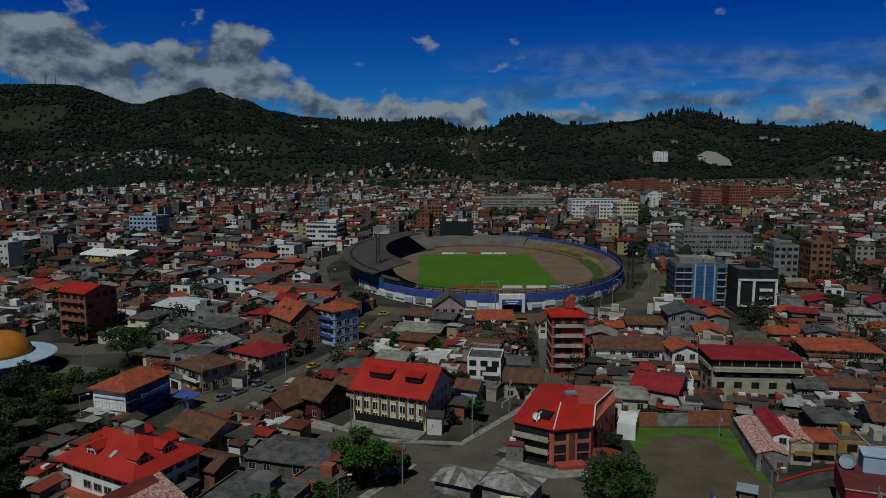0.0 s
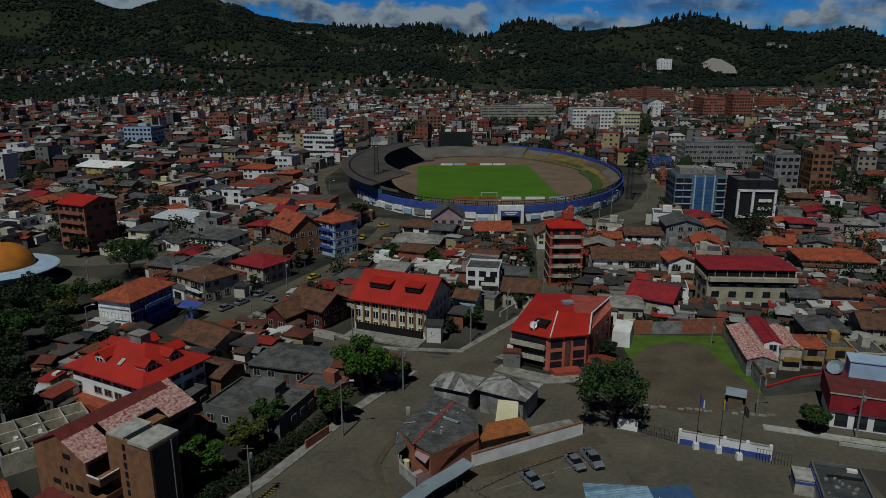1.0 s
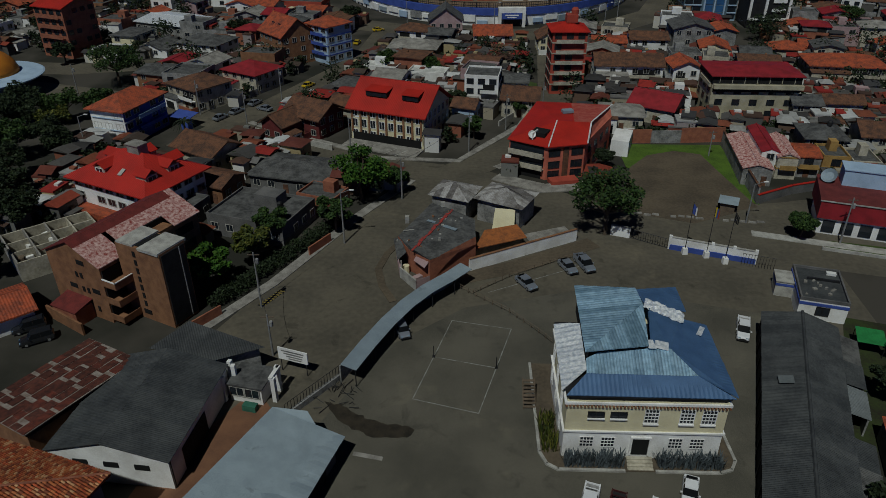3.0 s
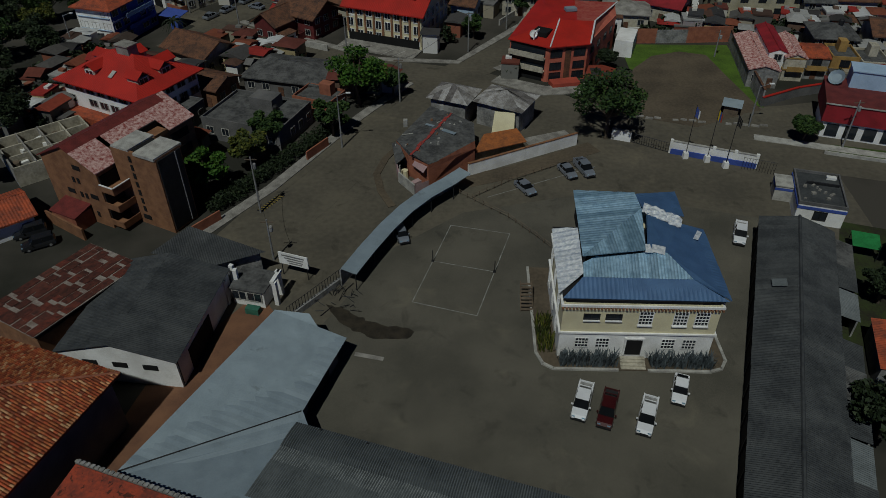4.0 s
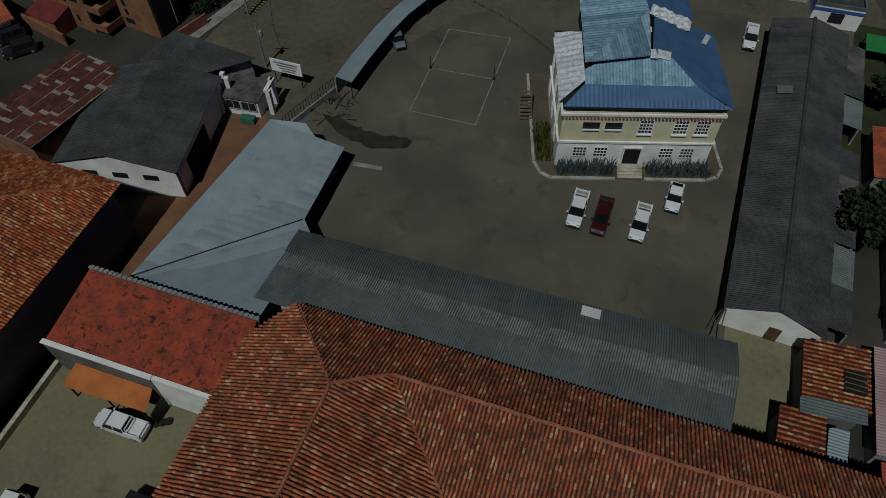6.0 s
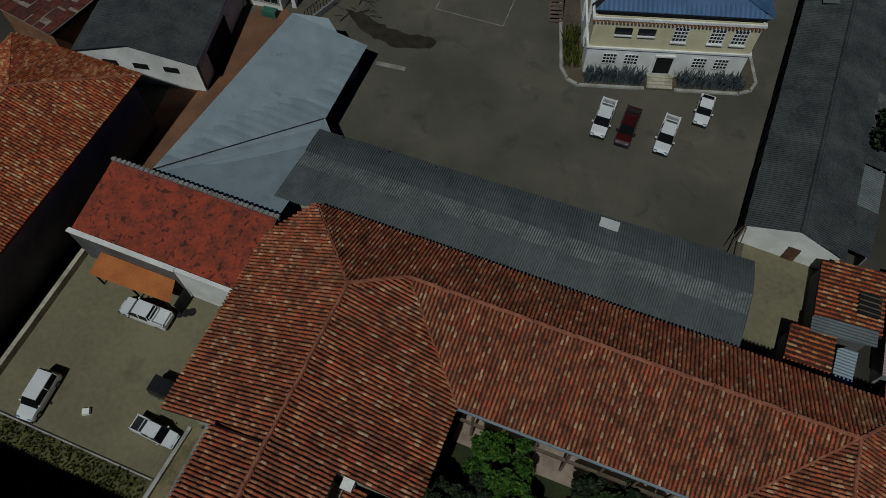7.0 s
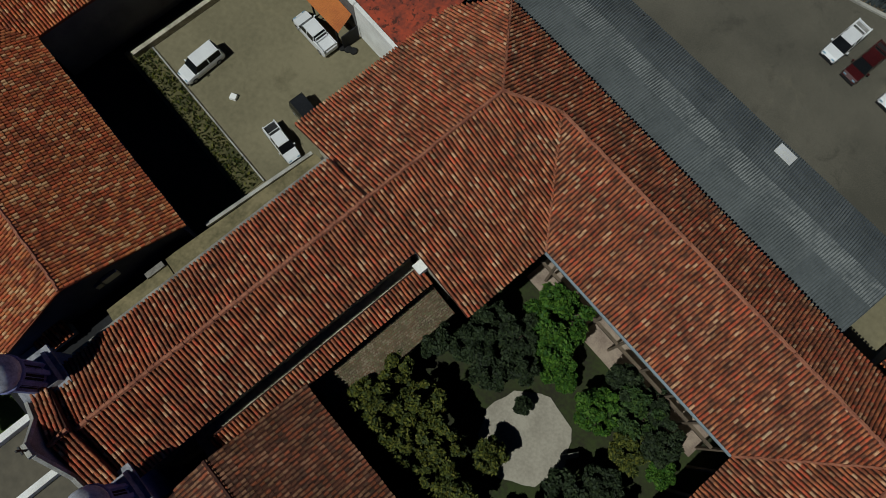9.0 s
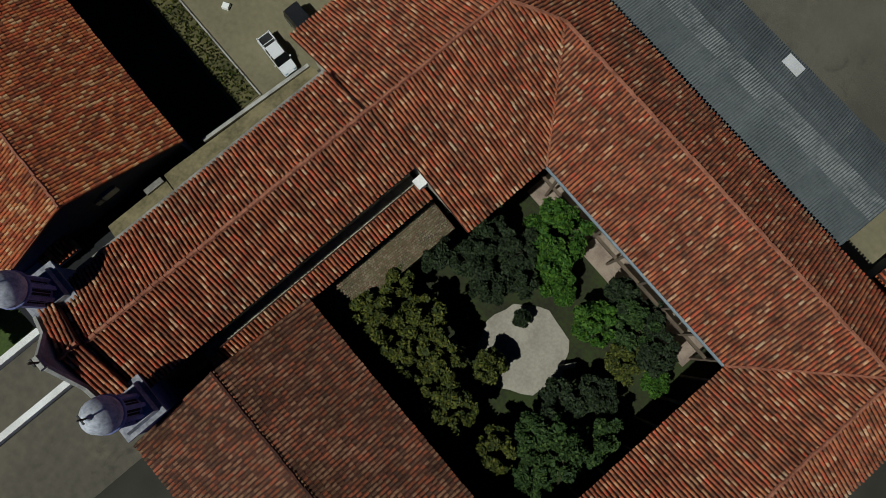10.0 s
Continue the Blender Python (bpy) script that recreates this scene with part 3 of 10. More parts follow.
def ground_sheet():
    rings = [0, 60, 130, 220, 340, 480, 640, 820, 950] + [950 + 55 * i for i in range(1, 46)] + [3700, 4200, 4800]
    n = 300
    v, f = [(0, 0, 0)], []
    for r in rings[1:]:
        for i in range(n):
            a = 2 * math.pi * i / n
            x, y = r * math.sin(a), r * math.cos(a)
            v.append((x, y, land(x, y)))
    for i in range(n):
        f.append((0, 1 + (i + 1) % n, 1 + i))
    for k in range(len(rings) - 2):
        for i in range(n):
            j = (i + 1) % n
            f.append((1 + k * n + i, 1 + k * n + j, 1 + (k + 1) * n + j, 1 + (k + 1) * n + i))
    me = bpy.data.meshes.new("ground")
    me.from_pydata(v, [], f)
    me.polygons.foreach_set("use_smooth", [True] * len(f))
    me.materials.append(M_LAND)
    return put("ground", me, None, None, "town ground rising to dark wooded hills", "ground", kind="structure")


def land_material():
    m = pmat("wooded_land", (0.024, 0.032, 0.013), (0.010, 0.0145, 0.008), 0.004, 0.95, fine=0.03, bump=0)
    t = m.node_tree
    bsdf = t.nodes["Principled BSDF"]
    woods = bsdf.inputs["Base Color"].links[0].from_socket
    geo = t.nodes.new("ShaderNodeNewGeometry")
    sep = t.nodes.new("ShaderNodeSeparateXYZ")
    rng = t.nodes.new("ShaderNodeMapRange")
    rng.inputs["From Min"].default_value, rng.inputs["From Max"].default_value = 0.3, 14.0
    mix = t.nodes.new("ShaderNodeMixRGB")
    spots = t.nodes.new("ShaderNodeTexNoise")
    spots.inputs["Scale"].default_value, spots.inputs["Detail"].default_value = 0.05, 8
    town = t.nodes.new("ShaderNodeValToRGB")
    town.color_ramp.elements[0].position, town.color_ramp.elements[1].position = 0.42, 0.6
    town.color_ramp.elements[0].color, town.color_ramp.elements[1].color = (0.024, 0.024, 0.018, 1), (0.062, 0.056, 0.046, 1)
    for a, b in ((geo.outputs["Position"], sep.inputs[0]), (geo.outputs["Position"], spots.inputs["Vector"]), (sep.outputs["Z"], rng.inputs["Value"]),
                 (spots.outputs[0], town.inputs[0]), (rng.outputs[0], mix.inputs[0]), (town.outputs[0], mix.inputs[1]), (woods, mix.inputs[2]),
                 (mix.outputs[0], bsdf.inputs["Base Color"])):
        t.links.new(a, b)
    return m


M_LAND = land_material()
ground_sheet()


def strip(name, line, width, z, mat, label, category="road", kind="structure"):
    """A paved band along a line of points."""
    pts = [Vector((x, y, 0)) for x, y in line]
    left, right = [], []
    for i, p in enumerate(pts):
        a, b = pts[max(0, i - 1)], pts[min(len(pts) - 1, i + 1)]
        t = (b - a).normalized()
        nn = Vector((-t.y, t.x, 0)) * width / 2
        left.append(p + nn)
        right.append(p - nn)
    sh = Shape()
    n = len(pts)
    top = [(q.x, q.y, z) for q in left] + [(q.x, q.y, z) for q in right]
    low = [(q[0], q[1], -0.05) for q in top]
    faces = []
    for i in range(n - 1):
        faces += [(i + n, i + n + 1, i + 1, i), (i, i + 1, 2 * n + i + 1, 2 * n + i), (n + i + 1, n + i, 3 * n + i, 3 * n + i + 1)]
    sh.add(top + low, faces)
    return single(name, sh, mat, None, label, category, kind=kind)


def plate(name, poly, z, mat, label, category, m=None, kind="structure"):
    return single(name, Shape().prism(poly, -0.05, z), mat, m, label, category, kind=kind)


strip("road_1", [(-60, 36), (-36, 66), (-21, 92), (-9, 116), (3, 137), (17, 152), (27, 168), (32, 190), (36, 225), (40, 262)], 9.5, 0.03, M_ASPH, "worn dark asphalt street between houses")
strip("road_2", [(3, 137), (-11, 141), (-30, 152), (-53, 168), (-90, 190), (-160, 214), (-260, 236)], 8.5, 0.036, M_ASPH, "dark asphalt street with parked cars")
strip("road_3", [(-60, 152), (-51, 171), (-43.6, 184.5), (-36.5, 200), (-29, 217), (-23.6, 232), (-20, 262)], 9, 0.042, M_ASPH, "asphalt street leading to the stadium")
strip("road_4", [(3, 132), (22, 121), (40, 112), (66, 102), (100, 92), (160, 78), (260, 60)], 8.5, 0.034, M_ASPH, "asphalt street behind the yard wall")
strip("road_6", [(-260, 238), (-200, 228), (-138, 220), (-112, 217), (-92, 221), (-66, 236), (-40, 262)], 12, 0.048, M_ASPH, "wide grey avenue with a planted median")
strip("road_5", [(120, 470), (125, 420), (112, 350), (88, 292), (60, 266), (30, 258), (-5, 262), (-35, 278), (-60, 320), (-72, 380), (-66, 450)], 16, 0.045, M_ASPH, "wide asphalt road round the stadium")
strip("pavement_1", [(-66, 44), (-42, 72), (-27, 95), (-15, 119), (-6, 134)], 2.0, 0.16, M_CONC, "raised concrete pavement beside the street", "pavement")
strip("pavement_2", [(-7.4, 89.5), (-9.4, 94), (-10.4, 99), (-9.2, 104), (-5, 112), (0.5, 121), (6, 127)], 1.2, 0.14, M_SOIL, "raised concrete pavement round the corner house", "pavement")
strip("pavement_3", [(-16, 148), (-30, 157), (-48, 169)], 1.8, 0.15, M_CONC, "raised concrete pavement", "pavement")
strip("pavement_4", [(-15, 146), (4, 144), (12, 155), (20, 166), (25, 180)], 1.8, 0.152, M_CONC, "raised concrete pavement at the street corner", "pavement")
strip("pavement_5", [(12, 140), (21, 148), (31, 160), (36, 180)], 1.8, 0.154, M_CONC, "raised concrete pavement by the brick block", "pavement")
strip("pavement_6", [(56, 110.5), (75, 104), (110, 94)], 2.0, 0.156, M_KERB, "pale raised pavement", "pavement")

# soil colour darkened to carry the black shadows under the trees
M_GARDEN = pmat("shade_darkened_garden_soil", (0.035, 0.048, 0.014), (0.024, 0.022, 0.014), 0.35, 0.95, fine=3)
# local frame of the convent and its yards: u along, v across
CM = pose(0, 0, 0, 0, 0, -19.5)
plate("street_paving", [(-45, 55), (-12, 60), (40, 60), (64, 82), (66, 104), (30, 124), (8, 140), (-8, 134), (-26, 98)], 0.015, M_ASPH, "worn grey-brown asphalt round the yard", "road")
plate("yard_paving", [(-27.5, 36), (16.5, 27), (16.5, 97), (-8, 96), (-26, 84), (-33, 72), (-36, 50)], 0.03, M_YARD, "brownish-grey worn yard asphalt", "yard", CM)
plate("parking_paving", [(-47, -1), (-26, -1), (-26, 18.5), (-47, 18.5)], 0.03, M_PARK, "sandy paved parking yard", "yard", CM)
plate("side_lane", [(-47, 18.5), (-26, 18.5), (-26, 27), (-38, 52), (-46, 58), (-50, 40)], 0.022, M_EARTH, "terracotta-coloured lane floor", "yard", CM)
plate("cloister_garden", [(-8, -9), (18, -9), (18, 18), (-8, 18)], 0.03, M_GARDEN, "cloister garden lawn with tree shade in its colour", "garden", CM)
plate("back_yard", [(15.2, 27), (26, 27), (26, 44.2), (15.2, 44.2)], 0.035, M_PARK, "sandy earth yard beside the long shed", "yard", CM)


# ---------------------------------------------------------------- convent: tiled ranges round the cloister
def walls(parent, x0, x1, y0, y1, h, mat, label=""):
    part("wall", Shape().box((x0 + x1) / 2, (y0 + y1) / 2, -0.1, x1 - x0, y1 - y0, h + 0.1), mat, parent, label)


convent = thing("convent_building", CM, "old convent ranges with weathered clay tile roofs round a garden", "convent")
K1, K2 = (-16.0, 19.6, 12.5), (-12.2, 22.6, 10.81)
IN, SE_IN, SE_RIDGE = (-4.9, 14.8, 8.0), (15.5, 14.8, 8.0), (23.2, 22.6, 10.81)
tile_roof(convent, [
    [(-23.4, 27.6, 8.0), (28.2, 27.6, 8.0), SE_RIDGE, K2, K1],                    # north
    [IN, SE_IN, SE_RIDGE, K2],                                                           # cloister side
    [(-4.9, 6.6, 8.0), IN, K2, K1, (-16.0, 6.6, 12.5)],                                  # west range, cloister side
    [(-27.2, 6.4, 6.2), (-27.2, 24.0, 6.2), (-23.4, 27.6, 8.05), K1, (-16.0, 6.4, 12.5)],  # west range, parking side
    [SE_IN, (15.5, -40, 8.0), (23.2, -40, 10.81), SE_RIDGE],                              # east range
    [(28.2, 27.6, 8.0), (28.2, -40, 8.0), (23.2, -40, 10.81), SE_RIDGE],
], seed=3, pieces=((0.5, 17.5), 3.7))
ridge_line(convent, [(-16.0, 6.4, 12.6), (K1[0], K1[1], 12.6), (K2[0], K2[1], 10.92), (23.2, 22.6, 10.92)])
ridge_line(convent, [(23.2, 22.6, 10.92), (28.2, 27.6, 8.1)], 0.15)
ridge_line(convent, [K1, (-23.4, 27.6, 8.1)], 0.14)
ridge_line(convent, [K2, (IN[0], IN[1], 8.12)], 0.12)
ridge_line(convent, [(15.5, 14.8, 8.12), (23.2, 22.6, 10.92)], 0.13)
ridge_line(convent, [(23.2, 22.6, 10.92), (23.2, -40, 10.92)], 0.15)
walls(convent, -22.9, 27.5, 17.8, 27.0, 7.85, M_BEIGE)
walls(convent, -26.3, -8.0, 7.2, 17.8, 5.9, M_BEIGE)
walls(convent, 18.2, 27.5, -40, 17.8, 7.8, M_BEIGE)
part("gutter", Shape().box(5.3, 14.72, 7.68, 20.4, 0.2, 0.2), M_ZINC, convent, "pale zinc gutter")
part("gallery_floor", Shape().box(5.2, 15.9, 0, 20.4, 3.7, 0.14), pmat("pale_paving", (0.34, 0.27, 0.21), (0.20, 0.15, 0.12), 0.8, 0.9), convent, "terracotta-tiled gallery floor")
for i in range(8):
    part("gallery_post", Shape().box(-3.6 + i * 2.7, 15.1, 0, 0.22, 0.22, 7.6), M_WOODP, convent)
    part("gallery_post", Shape().box(15.9, 13.4 - i * 2.7, 0, 0.22, 0.22, 7.6), M_WOODP, convent)
part("gallery_beam", Shape().box(5.2, 15.1, 3.6, 20.2, 0.25, 0.3), M_WOODP, convent)
part("gable", Shape().add([(-26.6, 6.7, 6.0), (-5.2, 6.7, 7.8), (-16, 6.7, 12.2), (-26.6, 7.1, 6.0), (-5.2, 7.1, 7.8), (-16, 7.1, 12.2)],
                          ((0, 1, 2), (5, 4, 3), (0, 3, 4, 1), (1, 4, 5, 2), (2, 5, 3, 0))), M_BEIGE, convent)

church = thing("church", CM, "long church nave with weathered clay tile roof and two towers", "church")
tile_roof(church, [
    [(-11.0, -20.9, 10.4), (-11.0, 6.5, 10.4), (-16.0, 6.5, 12.5), (-16.0, -20.9, 12.5)],
    [(-21.1, -20.9, 10.4), (-21.1, 6.3, 10.4), (-16.0, 6.3, 12.5), (-16.0, -20.9, 12.5)],
    [(-8.9, -14, 7.2), (-8.9, 6.4, 7.2), (-10.5, 6.4, 8.1), (-10.5, -14, 8.1)],
], seed=23, pieces=((-13.6, -2.0), 2.9))
tile_roof(church, [
    [(-11.4, -20.9, 11.35), (-11.4, -19.2, 11.35), (-16.0, -19.4, 13.35), (-16.0, -20.9, 13.35)],
    [(-20.6, -20.9, 11.4), (-20.6, -19.6, 11.4), (-16.0, -19.4, 13.35), (-16.0, -20.9, 13.35)],
], seed=27, thick=1.1)
ridge_line(church, [(-16.0, -19.4, 13.47), (-16.0, -20.9, 13.47)], 0.2, M_TILE_RIDGE)
ridge_line(church, [(-16.0, 6.4, 12.62), (-16.0, -19.3, 12.62)], 0.2, M_TILE_RIDGE)
walls(church, -20.6, -11.5, -21.0, 6.3, 10.1, M_BEIGE)
walls(church, -11.5, -9.3, -15, 6.3, 6.9, M_BEIGE)
part("gutter_wall", Shape().box(-21.7, -5, 0, 0.9, 26, 8.6), M_CONC, church, "mossy grey parapet wall")
part("facade_wall", Shape().box(-16, -21.3, 0, 8.6, 0.6, 10.9), M_CONC, church, "pale stone facade with parapet")
PED = [(-20.3, 10.9), (-11.7, 10.9), (-12.0, 11.3), (-13.6, 12.0), (-15.4, 14.7), (-16.0, 15.1), (-16.6, 14.7), (-18.4, 12.0), (-20.0, 11.3)]
part("pediment", Shape().add([(u_, y_, z_) for y_ in (-21.55, -21.1) for u_, z_ in PED], [tuple(range(9)), tuple(range(17, 8, -1))] + [(i_, 9 + i_, 9 + (i_ + 1) % 9, (i_ + 1) % 9) for i_ in range(9)]), M_CONC, church, "curved grey stone pediment")
part("pediment_coping", Shape().rod((-20.0, -21.33, 11.4), (-18.4, -21.33, 12.1), 0.26, n=6).rod((-18.4, -21.33, 12.1), (-16.4, -21.33, 14.9), 0.26, n=6).rod((-16.5, -21.33, 15.1), (-15.5, -21.33, 15.1), 0.3, n=6).rod((-15.6, -21.33, 14.9), (-13.6, -21.33, 12.1), 0.26, n=6).rod((-13.6, -21.33, 12.1), (-12.0, -21.33, 11.4), 0.26, n=6), M_KERB, church, "pale moulded coping")
part("pediment_cross", Shape().box(-16, -21.33, 15.3, 0.12, 0.12, 1.2).box(-16, -21.33, 15.95, 0.6, 0.12, 0.12), M_IRON, church)
part("chimney", Shape().box(-10.2, 6.3, 7.4, 0.7, 0.7, 1.4).box(-10.2, 6.3, 8.8, 0.9, 0.9, 0.15), M_WHITE, church)


def tower(x, y):
    """A small bell tower: drum, belfry, dome and cross, in blue-grey stone."""
    t = thing("bell_tower", CM @ pose(x, y, 0), "blue-grey stone bell tower with a white dome", "tower", "church towers")
    part("shaft", Shape().box(0, 0, 0, 2.9, 2.9, 10.9), M_TOWER, t)
    part("plinth", Shape().box(0, 0, 10.9, 3.4, 3.4, 0.3).box(0, 0, 11.2, 2.7, 2.7, 0.5, tip=0.9), M_TOWER_PALE, t, "weathered grey stone plinth")
    for i in range(8):
        a = 2 * math.pi * (i + 0.5) / 8
        part("column", Shape().box(0.98 * math.cos(a), 0.98 * math.sin(a), 11.7, 0.32, 0.32, 3.3, math.degrees(a)), M_TOWER, t)
        b = 2 * math.pi * i / 8
        part("arch_opening", Shape().box(0.86 * math.cos(b), 0.86 * math.sin(b), 12.1, 0.1, 0.42, 2.2, math.degrees(b)), M_DARK, t)
    part("belfry", Shape().lathe([(0.92, 11.7), (0.92, 15.0)], 8), M_TOWER, t)
    part("cornice", Shape().lathe([(1.05, 14.9), (1.34, 15.05), (1.34, 15.3), (1.2, 15.45)], 16), M_TOWER, t)
    part("dome", Shape().lathe([(1.25, 15.4), (1.27, 15.9), (1.15, 16.5), (0.86, 17.0), (0.45, 17.35), (0.12, 17.5)], 20), M_DOME, t, smooth=True)
    part("finial", Shape().lathe([(0.16, 17.45), (0.2, 17.6), (0.08, 17.8)], 8), M_DOME, t)
    part("cross", Shape().box(0, 0, 17.7, 0.1, 0.1, 1.2).box(0, 0, 18.4, 0.7, 0.1, 0.1), M_IRON, t)
    return t


M_DOME = pmat("stained_dome_plaster", (0.55, 0.56, 0.60), (0.26, 0.27, 0.31), 0.9, 0.8, fine=5)
M_TOWER = pmat("blue_grey_stone", (0.22, 0.24, 0.42), (0.12, 0.13, 0.26), 0.8, 0.85)
M_TOWER_PALE = pmat("grey_weathered_stone", (0.34, 0.34, 0.37), (0.16, 0.165, 0.19), 0.9, 0.85, fine=4)
tower(-21.1, -19.9)
tower(-10.5, -20.0)

south = thing("cloister_south_range", CM, "low south range with weathered brown clay tile roof", "building")
tile_roof(south, [
    [(-9.0, -6.0, 8.0), (15.6, -6.0, 8.0), (15.6, -14.4, 10.6), (-9.0, -14.4, 10.6)],
    [(-9.0, -22.8, 8.0), (15.6, -22.8, 8.0), (15.6, -14.4, 10.6), (-9.0, -14.4, 10.6)],
], seed=41, mat=M_TILE_OLD)
ridge_line(south, [(-9.0, -14.4, 10.7), (15.6, -14.4, 10.7)], 0.16, M_TILE_BED)
walls(south, -8.3, 15.6, -22.2, -8.6, 7.8, M_BEIGE)
part("gable", Shape().add([(-8.4, -22.3, 7.7), (-8.4, -6.5, 7.7), (-8.4, -14.4, 10.3), (-8.0, -22.3, 7.7), (-8.0, -6.5, 7.7), (-8.0, -14.4, 10.3)],
                          ((0, 1, 2), (5, 4, 3), (0, 3, 4, 1), (1, 4, 5, 2), (2, 5, 3, 0))), M_BEIGE, south)

M_MOSSY = pmat("mossy_tile", W1, (0.6, 0.6, 0.55), 0.5, 0.95, palette=((0.19, 0.16, 0.105), (0.13, 0.115, 0.07), (0.24, 0.20, 0.14), (0.155, 0.15, 0.085)))
terrace = thing("terrace_roof", CM, "low mossy cobbled lean-to roof beside the church", "roof")
part("slab", Shape().slab([(-6.2, -5.8, 4.4), (-6.2, 6.5, 4.4), (-9.0, 6.5, 5.2), (-9.0, -5.8, 5.2)], 0.2), M_BROWN_ROOF, terrace)
rng_c, sh = random.Random(57), Shape()
for i in range(60):
    for j in range(14):
        x, y = -6.3 - j * 0.2, -5.7 + i * 0.203 + 0.1 * (j % 2)
        sh.box(x + rng_c.uniform(-0.03, 0.03), y, 4.4 - (x + 6.2) * 0.286, rng_c.uniform(0.13, 0.19), rng_c.uniform(0.13, 0.19), rng_c.uniform(0.02, 0.07), rng_c.uniform(-25, 25))
part("cobbles", sh, M_MOSSY, terrace, "pale mossy cobbles", kind="stuff")
walls(terrace, -9.2, -6.5, -5.7, 6.5, 4.2, M_BEIGE)

west = thing("west_building", CM, "long building with orange-red clay tile roof beside the parking yard", "building")
tile_roof(west, [
    [(-25.1, -5.7, 8.0), (-47, -5.7, 8.0), (-58, -15, 12.2), (-25.0, -15, 12.2)],
    [(-24.6, -25, 8.2), (-60, -25, 8.2), (-58, -15, 12.2), (-25.0, -15, 12.2)],
    [(-47, -5.6, 8.0), (-47, 35, 8.0), (-55, 27, 11.3), (-55, -13.2, 11.3)],
    [(-47, 35, 8.0), (-63, 35, 8.0), (-55, 27, 11.3)],
    [(-63, 35, 8.0), (-63, -21, 8.0), (-55, -13.2, 11.3), (-55, 27, 11.3)],
], seed=71, mat=M_TILE_NEW, bed=M_TILE_BED_RED, pitch=0.3)
ridge_line(west, [(-25.0, -15, 12.3), (-58, -15, 12.3)], 0.15)
ridge_line(west, [(-55, 27, 11.4), (-47, 35, 8.1)], 0.13)
ridge_line(west, [(-55, 27, 11.4), (-55, -13.2, 11.4)], 0.13)
M_VIOLET = pmat("dark_violet_render", (0.06, 0.065, 0.10), (0.033, 0.036, 0.055), 0.5, 0.9)
walls(west, -59, -26.2, -24.4, -6.3, 7.8, M_VIOLET)
part("gable", Shape().add([(u_, v_, z_) for u_ in (-26.4, -25.9) for v_, z_ in ((-24.4, 0), (-6.2, 0), (-6.2, 7.75), (-15, 11.9), (-24.4, 8.0))],
                          ((4, 3, 2, 1, 0), (5, 6, 7, 8, 9), (0, 1, 6, 5), (1, 2, 7, 6), (2, 3, 8, 7), (3, 4, 9, 8), (4, 0, 5, 9))), M_VIOLET, west, "dark violet rendered gable wall")
part("wall_vent", Shape().box(-25.78, -12.75, 6.9, 0.3, 1.35, 0.9), M_KERB, west, "grey louvred vent")
part("wall_vent", Shape().box(-25.8, -13.85, 6.9, 0.26, 0.55, 0.7), M_CONC, west, "small grey vent")
# unlit yard side: its black shade is put into the wall colour
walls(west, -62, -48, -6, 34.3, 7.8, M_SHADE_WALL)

# ---------------------------------------------------------------- sheds and yards
red_shed = thing("red_roof_shed", CM, "narrow shed with red lichen-stained roof and white parapets", "shed")
part("roof", Shape().slab([(-45, 18.2, 5.2), (-26.9, 18.2, 5.2), (-26.9, 25.6, 6.3), (-45, 25.6, 6.3)], 0.15), M_RED_MOSS, red_shed)
walls(red_shed, -44.9, -26.9, 18.4, 25.4, 5.0, M_WHITE)
# left part takes the dark render to paint the shadow under the roof
part("parapet", Shape().box(-39.4, 17.95, 0, 11.6, 0.4, 5.2), M_SHADE_WALL, red_shed, "plaster wall darkened for the shade under the roof edge")
part("wall_coping", Shape().box(-39.4, 17.9, 5.2, 11.7, 0.5, 0.1), M_WHITE, red_shed, "thin white coping")
part("parapet", Shape().box(-30.2, 17.95, 0, 6.8, 0.4, 5.3), M_WHITE, red_shed, "white plastered parapet with dark streaks")
part("parapet_cap", Shape().box(-36, 25.85, 5.9, 18.4, 0.3, 0.5), M_CONC, red_shed)
sh = Shape()
for i in range(34):
    sh.box(-44.8 + i * 0.54, 25.85, 6.4, 0.3, 0.4, 0.1)
part("coping_tile", sh, M_GREY, red_shed, kind="stuff")

carport = thing("carport", CM, "small orange-roofed carport on posts", "carport")
part("roof", corrugated([(-42.5, 15.4, 2.6), (-33.7, 15.6, 2.6), (-34.2, 17.7, 3.0), (-42.5, 17.7, 3.0)], 0.25, 0.05), pmat("orange_carport_sheet", (0.50, 0.17, 0.045), (0.36, 0.11, 0.035), 0.5, 0.7), carport)
for x in (-42.2, -38, -34.2):
    part("post", Shape().box(x, 15.7, 0, 0.15, 0.15, 2.6), M_IRON, carport)
part("lattice", Shape().box(-33.4, 16.6, 0, 0.1, 1.9, 2.2), M_IRON, carport)

zinc = thing("zinc_roof_shed", CM, "L-shaped shed with pale blue-grey zinc roof", "shed")
sheet_roof(zinc, [[(-29.8, 51.2, 3.2), (-29.6, 40.0, 3.2), (-41.7, 26.7, 5.1), (-38.86, 51.0, 5.1)],
                  [(-29.6, 40.0, 3.2), (-27.9, 38.2, 3.3), (-27.6, 29.05, 4.6), (-27.6, 26.2, 5.0), (-41.7, 26.7, 5.1)]], M_ZINC, pitch=1.1, depth=0.025, under=M_ZINC)
part("valley_gutter", Shape().rod((-29.7, 39.9, 3.26), (-41.6, 26.75, 5.16), 0.09, n=4), M_IRON, zinc, "dark valley gutter")
part("roof_patch", Shape().slab([(-38.86, 51.0, 5.12), (-33.4, 51.1, 4.0), (-35.0, 52.2, 4.6)], 0.06), M_ZINC, zinc)
